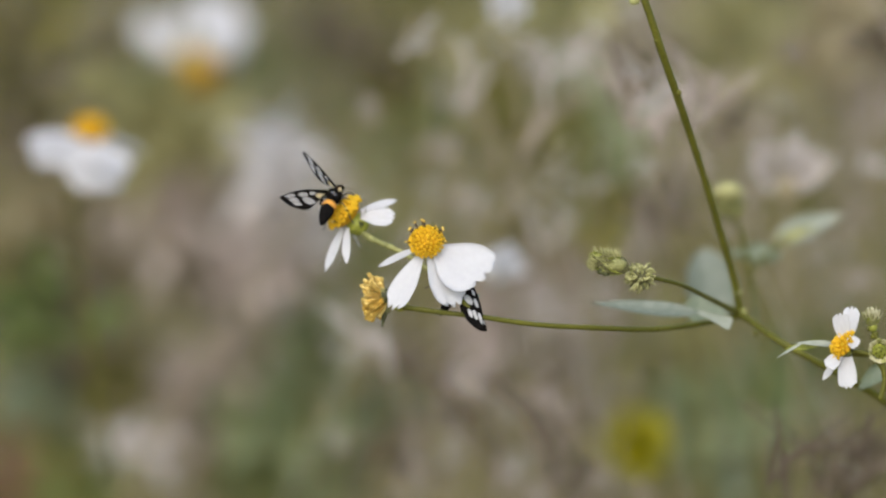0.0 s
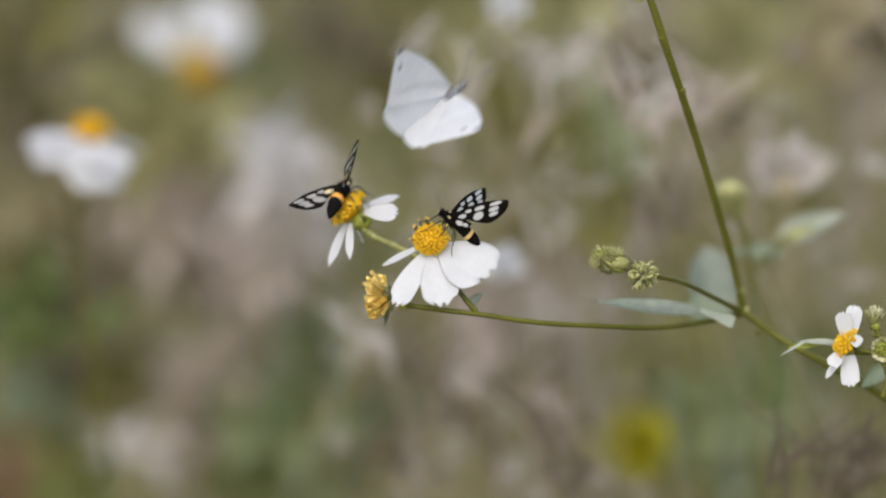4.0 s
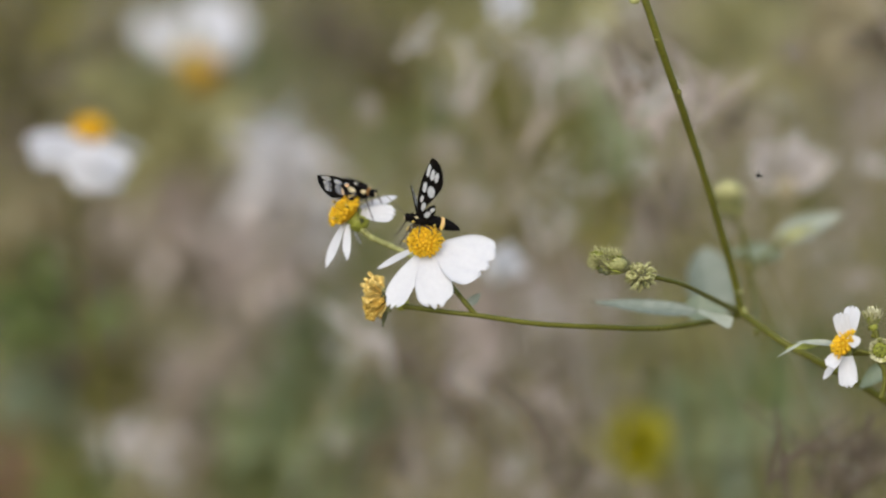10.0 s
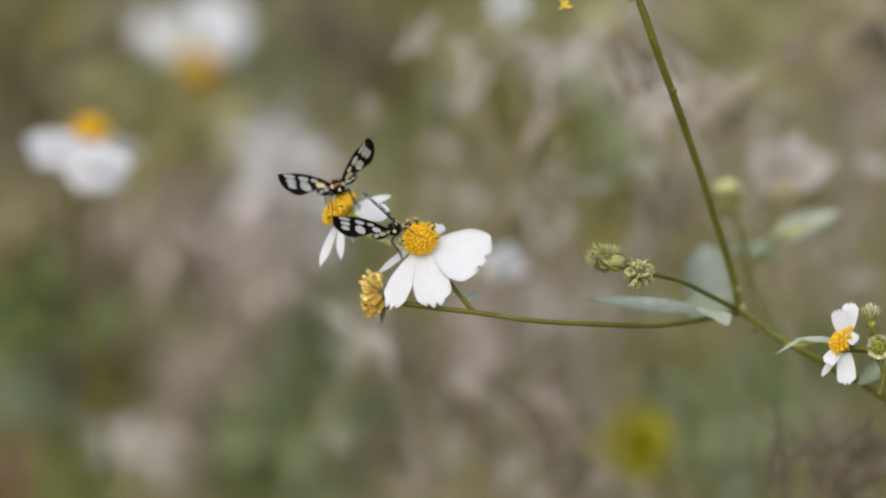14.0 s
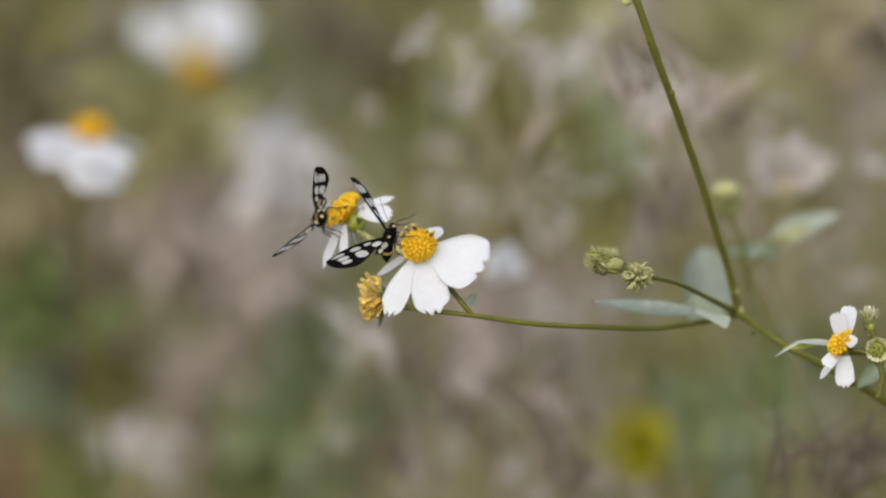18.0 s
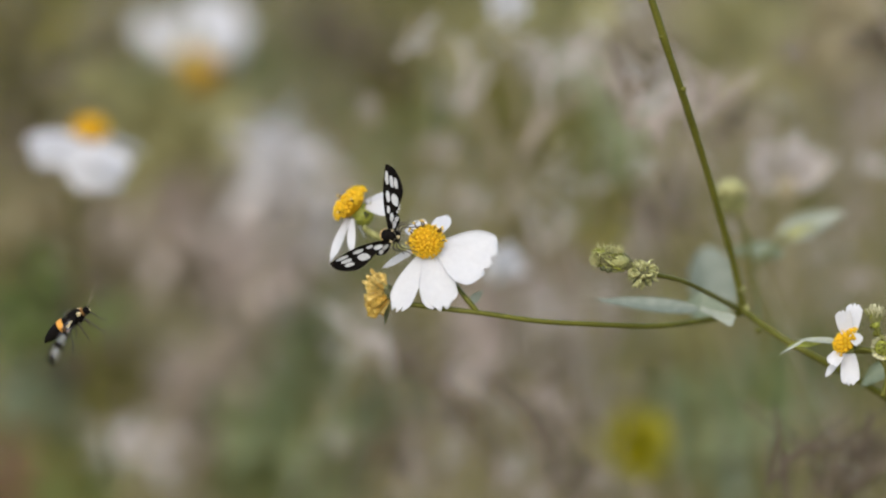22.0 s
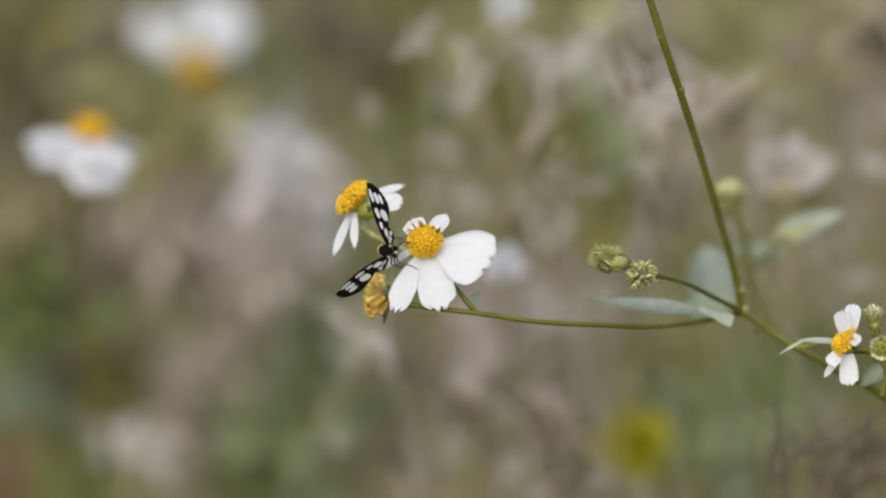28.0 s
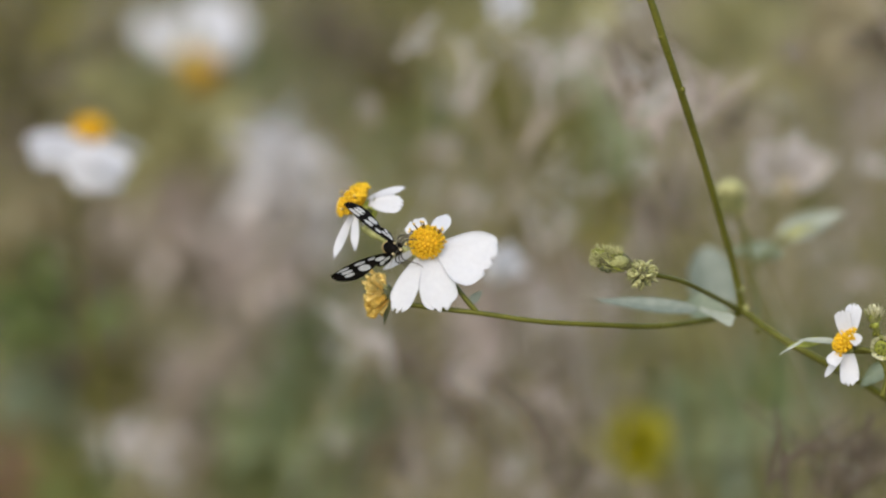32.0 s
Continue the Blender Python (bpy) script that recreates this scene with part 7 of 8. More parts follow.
    walk(wings_front["left_hind"], [
        (0, pose(-0.00150, -0.00010, 0.00075, 9.0, -7.3, -66.3)), (0.5, pose(-0.00150, -0.00010, 0.00075, 10.6, -21.0, -64.7)),
        (1, pose(-0.00150, -0.00010, 0.00075, -2.1, 4.9, -58.9)), (1.5, pose(-0.00150, -0.00010, 0.00075, 38.5, -45.9, -80.9)),
        (2, pose(-0.00150, -0.00010, 0.00075, 43.7, -37.9, -89.7)), (2.5, pose(-0.00150, -0.00010, 0.00075, 27.4, -54.3, -53.9)),
        (3, pose(-0.00150, -0.00010, 0.00075, 49.9, -54.4, -75.5)), (3.5, pose(-0.00150, -0.00010, 0.00075, 96.6, -33.5, -109.4)),
        (4.5, pose(-0.00150, -0.00010, 0.00075, 109.9, -39.1, -120.9)), (5.5, pose(-0.00150, -0.00010, 0.00075, 130.0, -49.4, -129.7)),
        (6, pose(-0.00150, -0.00010, 0.00075, 100.6, -41.4, -110.7)), (6.5, pose(-0.00150, -0.00010, 0.00075, 81.9, -27.2, -93.8)),
        (7, pose(-0.00150, -0.00010, 0.00075, 107.9, -21.3, -139.6)), (7.5, pose(-0.00150, -0.00010, 0.00075, 108.2, -26.2, -131.3)),
        (8, pose(-0.00150, -0.00010, 0.00075, 78.8, -37.8, -89.5)), (8.5, pose(-0.00150, -0.00010, 0.00075, 102.3, -31.8, -122.2)),
        (9, pose(-0.00150, -0.00010, 0.00075, 100.0, -32.4, -119.5)), (9.5, pose(-0.00150, -0.00010, 0.00075, 94.1, -47.6, -103.4)),
        (10, pose(-0.00150, -0.00010, 0.00075, 119.7, -61.7, -123.5)), (10.3, pose(-0.00150, -0.00010, 0.00075, 146.6, -50.8, -158.5)),
        (10.5, pose(-0.00150, -0.00010, 0.00075, 168.7, -60.1, 174.4)), (10.7, pose(-0.00150, -0.00010, 0.00075, -171.6, -59.2, 150.5)),
        (11, pose(-0.00150, -0.00010, 0.00075, 164.7, -51.8, 160.2)), (11.5, pose(-0.00150, -0.00010, 0.00075, 175.5, -44.8, 144.5)),
        (12, pose(-0.00150, -0.00010, 0.00075, -175.2, -47.3, 159.3)), (12.5, pose(-0.00150, -0.00010, 0.00075, 158.3, -40.5, 159.3)),
        (13, pose(-0.00150, -0.00010, 0.00075, 83.0, -12.2, -96.5)), (13.5, pose(-0.00150, -0.00010, 0.00075, 93.2, -21.4, -111.2)),
        (14, pose(-0.00150, -0.00010, 0.00075, 83.2, -13.0, -90.1)), (14.5, pose(-0.00150, -0.00010, 0.00075, 92.9, -15.7, -100.8)),
        (15.5, pose(-0.00150, -0.00010, 0.00075, 91.1, -18.7, -100.8)), (16.5, pose(-0.00150, -0.00010, 0.00075, 86.4, -19.8, -102.9)),
        (17, pose(-0.00150, -0.00010, 0.00075, 149.4, -46.2, 180.0)), (17.5, pose(-0.00150, -0.00010, 0.00075, 157.8, -3.7, 151.3)),
        (18, pose(-0.00150, -0.00010, 0.00075, 142.4, -25.5, 154.8)), (18.5, pose(-0.00150, -0.00010, 0.00075, 132.4, -39.0, 149.6)),
        (19, pose(-0.00150, -0.00010, 0.00075, 140.4, -22.5, 141.3)), (19.5, pose(-0.00150, -0.00010, 0.00075, 146.3, -33.7, 135.7)),
        (20, pose(-0.00150, -0.00010, 0.00075, 145.9, -2.3, 148.5)), (20.5, pose(-0.00150, -0.00010, 0.00075, 143.2, -7.5, 140.8)),
        (21, pose(-0.00150, -0.00010, 0.00075, 146.4, -32.3, 148.4)), (21.5, pose(-0.00150, -0.00010, 0.00075, 106.6, 23.2, 141.9)),
        (22, pose(-0.00150, -0.00010, 0.00075, 94.8, 13.3, -179.2)), (22.5, pose(-0.00150, -0.00010, 0.00075, 105.8, -17.8, 178.9)),
        (23, pose(-0.00150, -0.00010, 0.00075, 112.7, 6.9, -163.9)), (23.5, pose(-0.00150, -0.00010, 0.00075, 105.0, -14.3, -154.7)),
        (24, pose(-0.00150, -0.00010, 0.00075, 118.0, -20.8, -167.3)), (24.5, pose(-0.00150, -0.00010, 0.00075, 121.8, 0.4, -179.9)),
        (25, pose(-0.00150, -0.00010, 0.00075, 82.5, -83.4, -175.3)), (25.5, pose(-0.00150, -0.00010, 0.00075, 103.0, -16.5, 174.6)),
        (26.5, pose(-0.00150, -0.00010, 0.00075, 110.3, -23.7, 174.8)), (27.5, pose(-0.00150, -0.00010, 0.00075, 114.8, -30.0, 178.2)),
        (28, pose(-0.00150, -0.00010, 0.00075, 105.9, 0.2, -163.1)), (28.5, pose(-0.00150, -0.00010, 0.00075, 115.1, -32.2, -168.6)),
        (29, pose(-0.00150, -0.00010, 0.00075, 105.2, -16.1, -149.6)), (29.5, pose(-0.00150, -0.00010, 0.00075, 136.3, -5.5, -178.4)),
        (30, pose(-0.00150, -0.00010, 0.00075, 119.6, -45.3, -154.0)), (30.5, pose(-0.00150, -0.00010, 0.00075, 118.4, -52.4, -151.7)),
        (31, pose(-0.00150, -0.00010, 0.00075, 121.4, -38.2, -163.0)), (31.5, pose(-0.00150, -0.00010, 0.00075, 126.1, -41.0, -168.4)),
        (32, pose(-0.00150, -0.00010, 0.00075, 120.5, -41.3, -161.4)),
    ])
    # the white butterfly
    walk(butterfly, [
        (0, pose(-0.19260, 1.12120, 0.71517, 2.2, 63.3, -93.7)), (2, pose(-0.10260, 1.13162, 0.77425, 2.2, 63.3, -93.7)),
        (2.5, pose(-0.06360, 1.11756, 0.69449, -40.7, 54.3, -135.5)), (2.6, pose(-0.06810, 1.11143, 0.65977, -37.3, 38.5, -134.9)),
        (2.7, pose(-0.09990, 1.11170, 0.66125, 2.7, 68.1, -93.2)), (2.8, pose(-0.08610, 1.10948, 0.64869, 3.6, 74.0, -92.2)),
        (2.9, pose(-0.06930, 1.10432, 0.61944, 105.6, 37.5, 8.4)), (3, pose(-0.06330, 1.10255, 0.60940, 110.7, 35.2, 17.0)),
        (3.1, pose(-0.05850, 1.10104, 0.60083, 108.6, 36.2, 13.5)), (3.2, pose(-0.04530, 1.10031, 0.59669, 110.1, 36.5, 7.2)),
        (3.3, pose(-0.03735, 1.10109, 0.60113, 104.4, 37.8, 6.6)), (3.4, pose(-0.03465, 1.10247, 0.60895, 113.2, 33.7, 21.5)),
        (3.5, pose(-0.01410, 1.10214, 0.60703, 13.4, 68.1, -88.8)), (3.7, pose(-0.01260, 1.10349, 0.61472, 51.9, 47.0, -47.8)),
        (4, pose(0.00240, 1.10896, 0.64574, 59.1, 35.8, -35.8)), (4.3, pose(0.02490, 1.11313, 0.66937, 64.8, 29.4, -30.8)),
        (4.7, pose(0.04440, 1.11912, 0.70335, 68.6, 24.3, -27.2)), (6, pose(0.03240, 1.12641, 0.74471, 77.8, -16.1, 9.0)),
        (8, pose(0.03240, 1.12641, 0.74471, 33.4, -57.4, 57.8)), (21.8, pose(0.05490, 1.12433, 0.73289, 0.0, -50.9, 90.0)),
        (22.3, pose(0.01440, 1.11677, 0.69005, -9.4, -50.6, 98.3)), (22.5, pose(0.02111, 1.41323, 0.64372, 3.2, -50.6, 99.2)),
        (22.8, pose(-0.01410, 1.11730, 0.69301, 27.9, -48.2, 65.2)), (23.3, pose(-0.05010, 1.12381, 0.72994, 27.9, -48.2, 65.2)),
        (32, pose(-0.16260, 1.13162, 0.77425, 27.9, -48.2, 65.2)),
    ])
    walk(wings_white["right"], [
        (0, pose(0.00150, 0.00090, 0.00100, -12.5, -38.8, -5.5)), (2, pose(0.00150, 0.00090, 0.00100, -12.5, -38.8, -5.5)),
        (2.5, pose(0.00150, 0.00090, 0.00100, -11.2, -36.9, -4.8)), (2.6, pose(0.00150, 0.00090, 0.00100, -44.4, -51.2, -55.4)),
        (2.7, pose(0.00150, 0.00090, 0.00100, -16.5, -36.9, -46.3)), (2.8, pose(0.00150, 0.00090, 0.00100, -48.1, -1.9, -59.6)),
        (2.9, pose(0.00150, 0.00090, 0.00100, -32.5, -57.8, 20.5)), (3, pose(0.00150, 0.00090, 0.00100, -3.4, -45.9, -35.5)),
        (3.1, pose(0.00150, 0.00090, 0.00100, -20.1, -45.9, -0.4)), (3.2, pose(0.00150, 0.00090, 0.00100, -22.8, -34.3, -7.2)),
        (3.3, pose(0.00150, 0.00090, 0.00100, -19.8, -8.4, 10.2)), (3.4, pose(0.00150, 0.00090, 0.00100, 1.2, -58.1, -40.1)),
        (3.5, pose(0.00150, 0.00090, 0.00100, 13.2, -30.2, -68.6)), (3.7, pose(0.00150, 0.00090, 0.00100, -14.2, -38.0, -3.3)),
        (4, pose(0.00150, 0.00090, 0.00100, -6.9, -39.2, -9.3)), (4.3, pose(0.00150, 0.00090, 0.00100, -6.3, -40.8, -8.6)),
        (4.7, pose(0.00150, 0.00090, 0.00100, -5.6, -42.4, -7.8)), (6, pose(0.00150, 0.00090, 0.00100, -0.0, -70.5, 0.0)),
        (8, pose(0.00150, 0.00090, 0.00100, -12.0, -76.5, 20.5)), (21.8, pose(0.00150, 0.00090, 0.00100, -46.4, -83.8, 54.4)),
        (22.3, pose(0.00150, 0.00090, 0.00100, -39.5, -83.2, 47.1)), (22.5, pose(0.00150, 0.00090, 0.00100, 31.6, -2.5, -109.1)),
        (22.8, pose(0.00150, 0.00090, 0.00100, -56.6, -84.9, 64.7)), (23.3, pose(0.00150, 0.00090, 0.00100, -56.6, -84.9, 64.7)),
        (32, pose(0.00150, 0.00090, 0.00100, -56.6, -84.9, 64.7)),
    ])
    walk(wings_white["left"], [
        (0, pose(-0.00150, 0.00090, 0.00100, -176.9, -67.5, -167.4)), (2, pose(-0.00150, 0.00090, 0.00100, -176.9, -67.5, -167.4)),
        (2.5, pose(-0.00150, 0.00090, 0.00100, -175.3, -69.7, -168.8)), (2.6, pose(-0.00150, 0.00090, 0.00100, 156.0, -56.8, -109.9)),
        (2.7, pose(-0.00150, 0.00090, 0.00100, 174.1, -50.8, -133.6)), (2.8, pose(-0.00150, 0.00090, 0.00100, -166.1, -40.7, -160.0)),
        (2.9, pose(-0.00150, 0.00090, 0.00100, -31.7, 61.1, -67.2)), (3, pose(-0.00150, 0.00090, 0.00100, -16.6, 58.0, -56.8)),
        (3.1, pose(-0.00150, 0.00090, 0.00100, -19.0, 60.2, -61.1)), (3.2, pose(-0.00150, 0.00090, 0.00100, 11.2, 67.5, 7.8)),
        (3.3, pose(-0.00150, 0.00090, 0.00100, -35.1, 61.6, -69.6)), (3.4, pose(-0.00150, 0.00090, 0.00100, -2.3, 75.6, -33.7)),
        (3.5, pose(-0.00150, 0.00090, 0.00100, 156.1, -38.8, -122.7)), (3.7, pose(-0.00150, 0.00090, 0.00100, -176.9, -67.9, -169.9)),
        (4, pose(-0.00150, 0.00090, 0.00100, 171.6, -64.4, -163.1)), (4.3, pose(-0.00150, 0.00090, 0.00100, 173.2, -63.0, -165.7)),
        (4.7, pose(-0.00150, 0.00090, 0.00100, 174.4, -61.7, -167.7)), (6, pose(-0.00150, 0.00090, 0.00100, 180.0, -34.7, 180.0)),
        (8, pose(-0.00150, 0.00090, 0.00100, 177.7, -28.4, 174.7)), (21.8, pose(-0.00150, 0.00090, 0.00100, 176.2, -18.9, 174.7)),
        (22.3, pose(-0.00150, 0.00090, 0.00100, 176.1, -20.1, 174.7)), (22.5, pose(-0.00150, 0.00090, 0.00100, 152.7, 16.7, 95.9)),
        (22.8, pose(-0.00150, 0.00090, 0.00100, 176.8, -17.2, 175.1)), (23.3, pose(-0.00150, 0.00090, 0.00100, 176.8, -17.2, 175.1)),
        (32, pose(-0.00150, 0.00090, 0.00100, 176.8, -17.2, 175.1)),
    ])
    walk(wings_white["right_hind"], [
        (0, pose(0.00150, -0.00010, 0.00075, 23.7, -33.9, -63.3)), (2, pose(0.00150, -0.00010, 0.00075, 23.7, -33.9, -63.3)),
        (2.5, pose(0.00150, -0.00010, 0.00075, 22.5, -32.0, -61.0)), (2.6, pose(0.00150, -0.00010, 0.00075, 29.7, -59.0, -140.6)),
        (2.7, pose(0.00150, -0.00010, 0.00075, 19.7, -35.5, -104.2)), (2.8, pose(0.00150, -0.00010, 0.00075, -36.4, -33.9, -95.0)),
        (2.9, pose(0.00150, -0.00010, 0.00075, 42.3, -52.5, -65.4)), (3, pose(0.00150, -0.00010, 0.00075, 35.0, -31.9, -93.3)),
        (3.1, pose(0.00150, -0.00010, 0.00075, 28.2, -42.2, -66.1)), (3.2, pose(0.00150, -0.00010, 0.00075, 13.6, -38.4, -65.1)),
        (3.3, pose(0.00150, -0.00010, 0.00075, -7.8, -20.1, -35.9)), (3.4, pose(0.00150, -0.00010, 0.00075, 49.5, -35.6, -102.2)),
        (3.5, pose(0.00150, -0.00010, 0.00075, 30.6, -11.9, -114.3)), (3.7, pose(0.00150, -0.00010, 0.00075, 22.0, -34.5, -61.1)),
        (4, pose(0.00150, -0.00010, 0.00075, 26.9, -30.3, -65.2)), (4.3, pose(0.00150, -0.00010, 0.00075, 28.8, -30.9, -65.0)),
        (4.7, pose(0.00150, -0.00010, 0.00075, 30.6, -31.4, -64.8)), (6, pose(0.00150, -0.00010, 0.00075, 63.7, -40.9, -72.1)),
        (8, pose(0.00150, -0.00010, 0.00075, 71.1, -45.3, -68.2)), (21.8, pose(0.00150, -0.00010, 0.00075, 83.6, -48.3, -77.4)),
        (22.3, pose(0.00150, -0.00010, 0.00075, 82.1, -48.1, -76.7)), (22.5, pose(0.00150, -0.00010, 0.00075, 24.9, 20.3, -149.9)),
        (22.8, pose(0.00150, -0.00010, 0.00075, 85.8, -48.2, -78.9)), (23.3, pose(0.00150, -0.00010, 0.00075, 85.8, -48.2, -78.9)),
        (32, pose(0.00150, -0.00010, 0.00075, 85.8, -48.2, -78.9)),
    ])
    walk(wings_white["left_hind"], [
        (0, pose(-0.00150, -0.00010, 0.00075, 120.5, -41.0, -95.2)), (2, pose(-0.00150, -0.00010, 0.00075, 120.5, -41.0, -95.2)),
        (2.5, pose(-0.00150, -0.00010, 0.00075, 117.8, -42.2, -93.4)), (2.6, pose(-0.00150, -0.00010, 0.00075, 123.4, -24.9, -63.5)),
        (2.7, pose(-0.00150, -0.00010, 0.00075, 136.2, -29.5, -78.3)), (2.8, pose(-0.00150, -0.00010, 0.00075, 155.1, -35.8, -100.7)),
        (2.9, pose(-0.00150, -0.00010, 0.00075, -63.0, 25.2, -109.7)), (3, pose(-0.00150, -0.00010, 0.00075, -54.6, 28.7, -108.6)),
        (3.1, pose(-0.00150, -0.00010, 0.00075, -57.4, 29.1, -112.2)), (3.2, pose(-0.00150, -0.00010, 0.00075, -58.5, 44.0, -71.2)),
        (3.3, pose(-0.00150, -0.00010, 0.00075, -64.7, 24.5, -109.9)), (3.4, pose(-0.00150, -0.00010, 0.00075, -70.6, 41.7, -108.1)),
        (3.5, pose(-0.00150, -0.00010, 0.00075, 136.8, -12.0, -80.4)), (3.7, pose(-0.00150, -0.00010, 0.00075, 119.9, -41.2, -97.2)),
        (4, pose(-0.00150, -0.00010, 0.00075, 121.7, -35.5, -102.2)), (4.3, pose(-0.00150, -0.00010, 0.00075, 123.6, -35.4, -104.4)),
        (4.7, pose(-0.00150, -0.00010, 0.00075, 125.4, -35.3, -106.4)), (6, pose(-0.00150, -0.00010, 0.00075, 153.5, -23.3, -128.5)),
        (8, pose(-0.00150, -0.00010, 0.00075, 157.4, -17.7, -136.3)), (21.8, pose(-0.00150, -0.00010, 0.00075, 163.6, -10.4, -138.5)),
        (22.3, pose(-0.00150, -0.00010, 0.00075, 162.7, -11.1, -138.3)), (22.5, pose(-0.00150, -0.00010, 0.00075, 173.4, 31.0, 144.2)),
        (22.8, pose(-0.00150, -0.00010, 0.00075, 165.3, -9.6, -138.1)), (23.3, pose(-0.00150, -0.00010, 0.00075, 165.3, -9.6, -138.1)),
        (32, pose(-0.00150, -0.00010, 0.00075, 165.3, -9.6, -138.1)),
    ])
    # the weed sways
    walk(weed, [
        (0, pose(0.140400, 0.994946, -0.000867, 80.000, -0.029, 0.005)), (0.5, pose(0.140400, 0.995088, -0.000063, 80.000, 0.014, -0.002)),
        (1, pose(0.140400, 0.995083, -0.000092, 80.000, 0.041, -0.007)), (1.5, pose(0.140400, 0.995082, -0.000098, 80.000, 0.046, -0.008)),
        (2, pose(0.140400, 0.995073, -0.000147, 80.000, 0.041, -0.007)), (2.5, pose(0.140400, 0.995008, -0.000519, 80.000, 0.019, -0.003)),
        (3, pose(0.140400, 0.995054, -0.000256, 80.000, 0.035, -0.006)), (3.5, pose(0.140400, 0.995024, -0.000428, 80.000, 0.041, -0.007)),
        (5.5, pose(0.140400, 0.995004, -0.000543, 80.000, 0.041, -0.007)), (6, pose(0.140400, 0.995041, -0.000329, 80.000, 0.052, -0.009)),
        (6.5, pose(0.140400, 0.995052, -0.000268, 80.000, 0.046, -0.008)), (7, pose(0.140400, 0.995005, -0.000537, 80.000, 0.036, -0.006)),
        (7.5, pose(0.140400, 0.994974, -0.000710, 80.000, 0.036, -0.006)), (8, pose(0.140400, 0.995002, -0.000554, 80.000, 0.052, -0.009)),
        (8.5, pose(0.140400, 0.995050, -0.000279, 80.000, 0.057, -0.010)), (9, pose(0.140400, 0.995078, -0.000121, 80.000, 0.068, -0.012)),
        (9.5, pose(0.140400, 0.995026, -0.000414, 80.000, 0.025, -0.004)), (10, pose(0.140400, 0.994983, -0.000659, 80.000, -0.013, 0.002)),
        (10.5, pose(0.140400, 0.994920, -0.001015, 80.000, -0.045, 0.008)), (11, pose(0.140400, 0.995018, -0.000460, 80.000, -0.040, 0.007)),
        (11.5, pose(0.140400, 0.995095, -0.000025, 80.000, -0.019, 0.003)), (12, pose(0.140400, 0.995019, -0.000454, 80.000, -0.045, 0.008)),
        (12.5, pose(0.140400, 0.995047, -0.000298, 80.000, -0.029, 0.005)), (13, pose(0.140400, 0.994955, -0.000816, 80.000, -0.073, 0.013)),
        (13.5, pose(0.140400, 0.994966, -0.000756, 80.000, -0.078, 0.014)), (14, pose(0.140400, 0.995131, 0.000182, 80.000, -0.056, 0.010)),
        (14.5, pose(0.140400, 0.995029, -0.000396, 80.000, -0.100, 0.018)), (16.5, pose(0.140400, 0.994963, -0.000770, 80.000, -0.116, 0.020)),
        (17, pose(0.140400, 0.995052, -0.000267, 80.000, -0.062, 0.011)), (17.5, pose(0.140400, 0.995040, -0.000336, 80.000, -0.045, 0.008)),
        (18, pose(0.140400, 0.995009, -0.000513, 80.000, -0.094, 0.017)), (18.5, pose(0.140400, 0.995029, -0.000396, 80.000, -0.100, 0.018)),
        (19, pose(0.140400, 0.994946, -0.000870, 80.000, -0.078, 0.014)), (19.5, pose(0.140400, 0.995012, -0.000492, 80.000, -0.062, 0.011)),
        (20, pose(0.140400, 0.995070, -0.000168, 80.000, 0.009, -0.002)), (20.5, pose(0.140400, 0.995057, -0.000239, 80.000, 0.020, -0.003)),
        (21, pose(0.140400, 0.995222, 0.000694, 80.000, 0.101, -0.018)), (21.5, pose(0.140400, 0.995194, 0.000536, 80.000, 0.090, -0.016)),
        (22, pose(0.140400, 0.995083, -0.000092, 80.000, 0.041, -0.007)), (22.5, pose(0.140400, 0.995083, -0.000092, 80.000, 0.041, -0.007)),
        (23, pose(0.140400, 0.995047, -0.000294, 80.000, 0.019, -0.003)), (23.5, pose(0.140400, 0.995019, -0.000456, 80.000, -0.040, 0.007)),
        (24, pose(0.140400, 0.995116, 0.000097, 80.000, -0.029, 0.005)), (24.5, pose(0.140400, 0.995166, 0.000376, 80.000, 0.025, -0.004)),
        (25, pose(0.140400, 0.994994, -0.000595, 80.000, -0.013, 0.002)), (25.5, pose(0.140400, 0.995043, -0.000321, 80.000, -0.008, 0.001)),
        (27.5, pose(0.140400, 0.995089, -0.000057, 80.000, 0.009, -0.002)), (28, pose(0.140400, 0.995070, -0.000168, 80.000, 0.009, -0.002)),
        (28.5, pose(0.140400, 0.995031, -0.000385, 80.000, -0.003, 0.000)), (29, pose(0.140400, 0.995004, -0.000538, 80.000, -0.019, 0.003)),
        (29.5, pose(0.140400, 0.995097, -0.000014, 80.000, 0.020, -0.003)), (30, pose(0.140400, 0.995192, 0.000528, 80.000, 0.041, -0.007)),
        (30.5, pose(0.140400, 0.995163, 0.000359, 80.000, 0.041, -0.007)), (31, pose(0.140400, 0.995074, -0.000141, 80.000, 0.035, -0.006)),
        (31.5, pose(0.140400, 0.995071, -0.000159, 80.000, 0.052, -0.009)), (32, pose(0.140400, 0.995076, -0.000130, 80.000, 0.025, -0.004)),
    ])
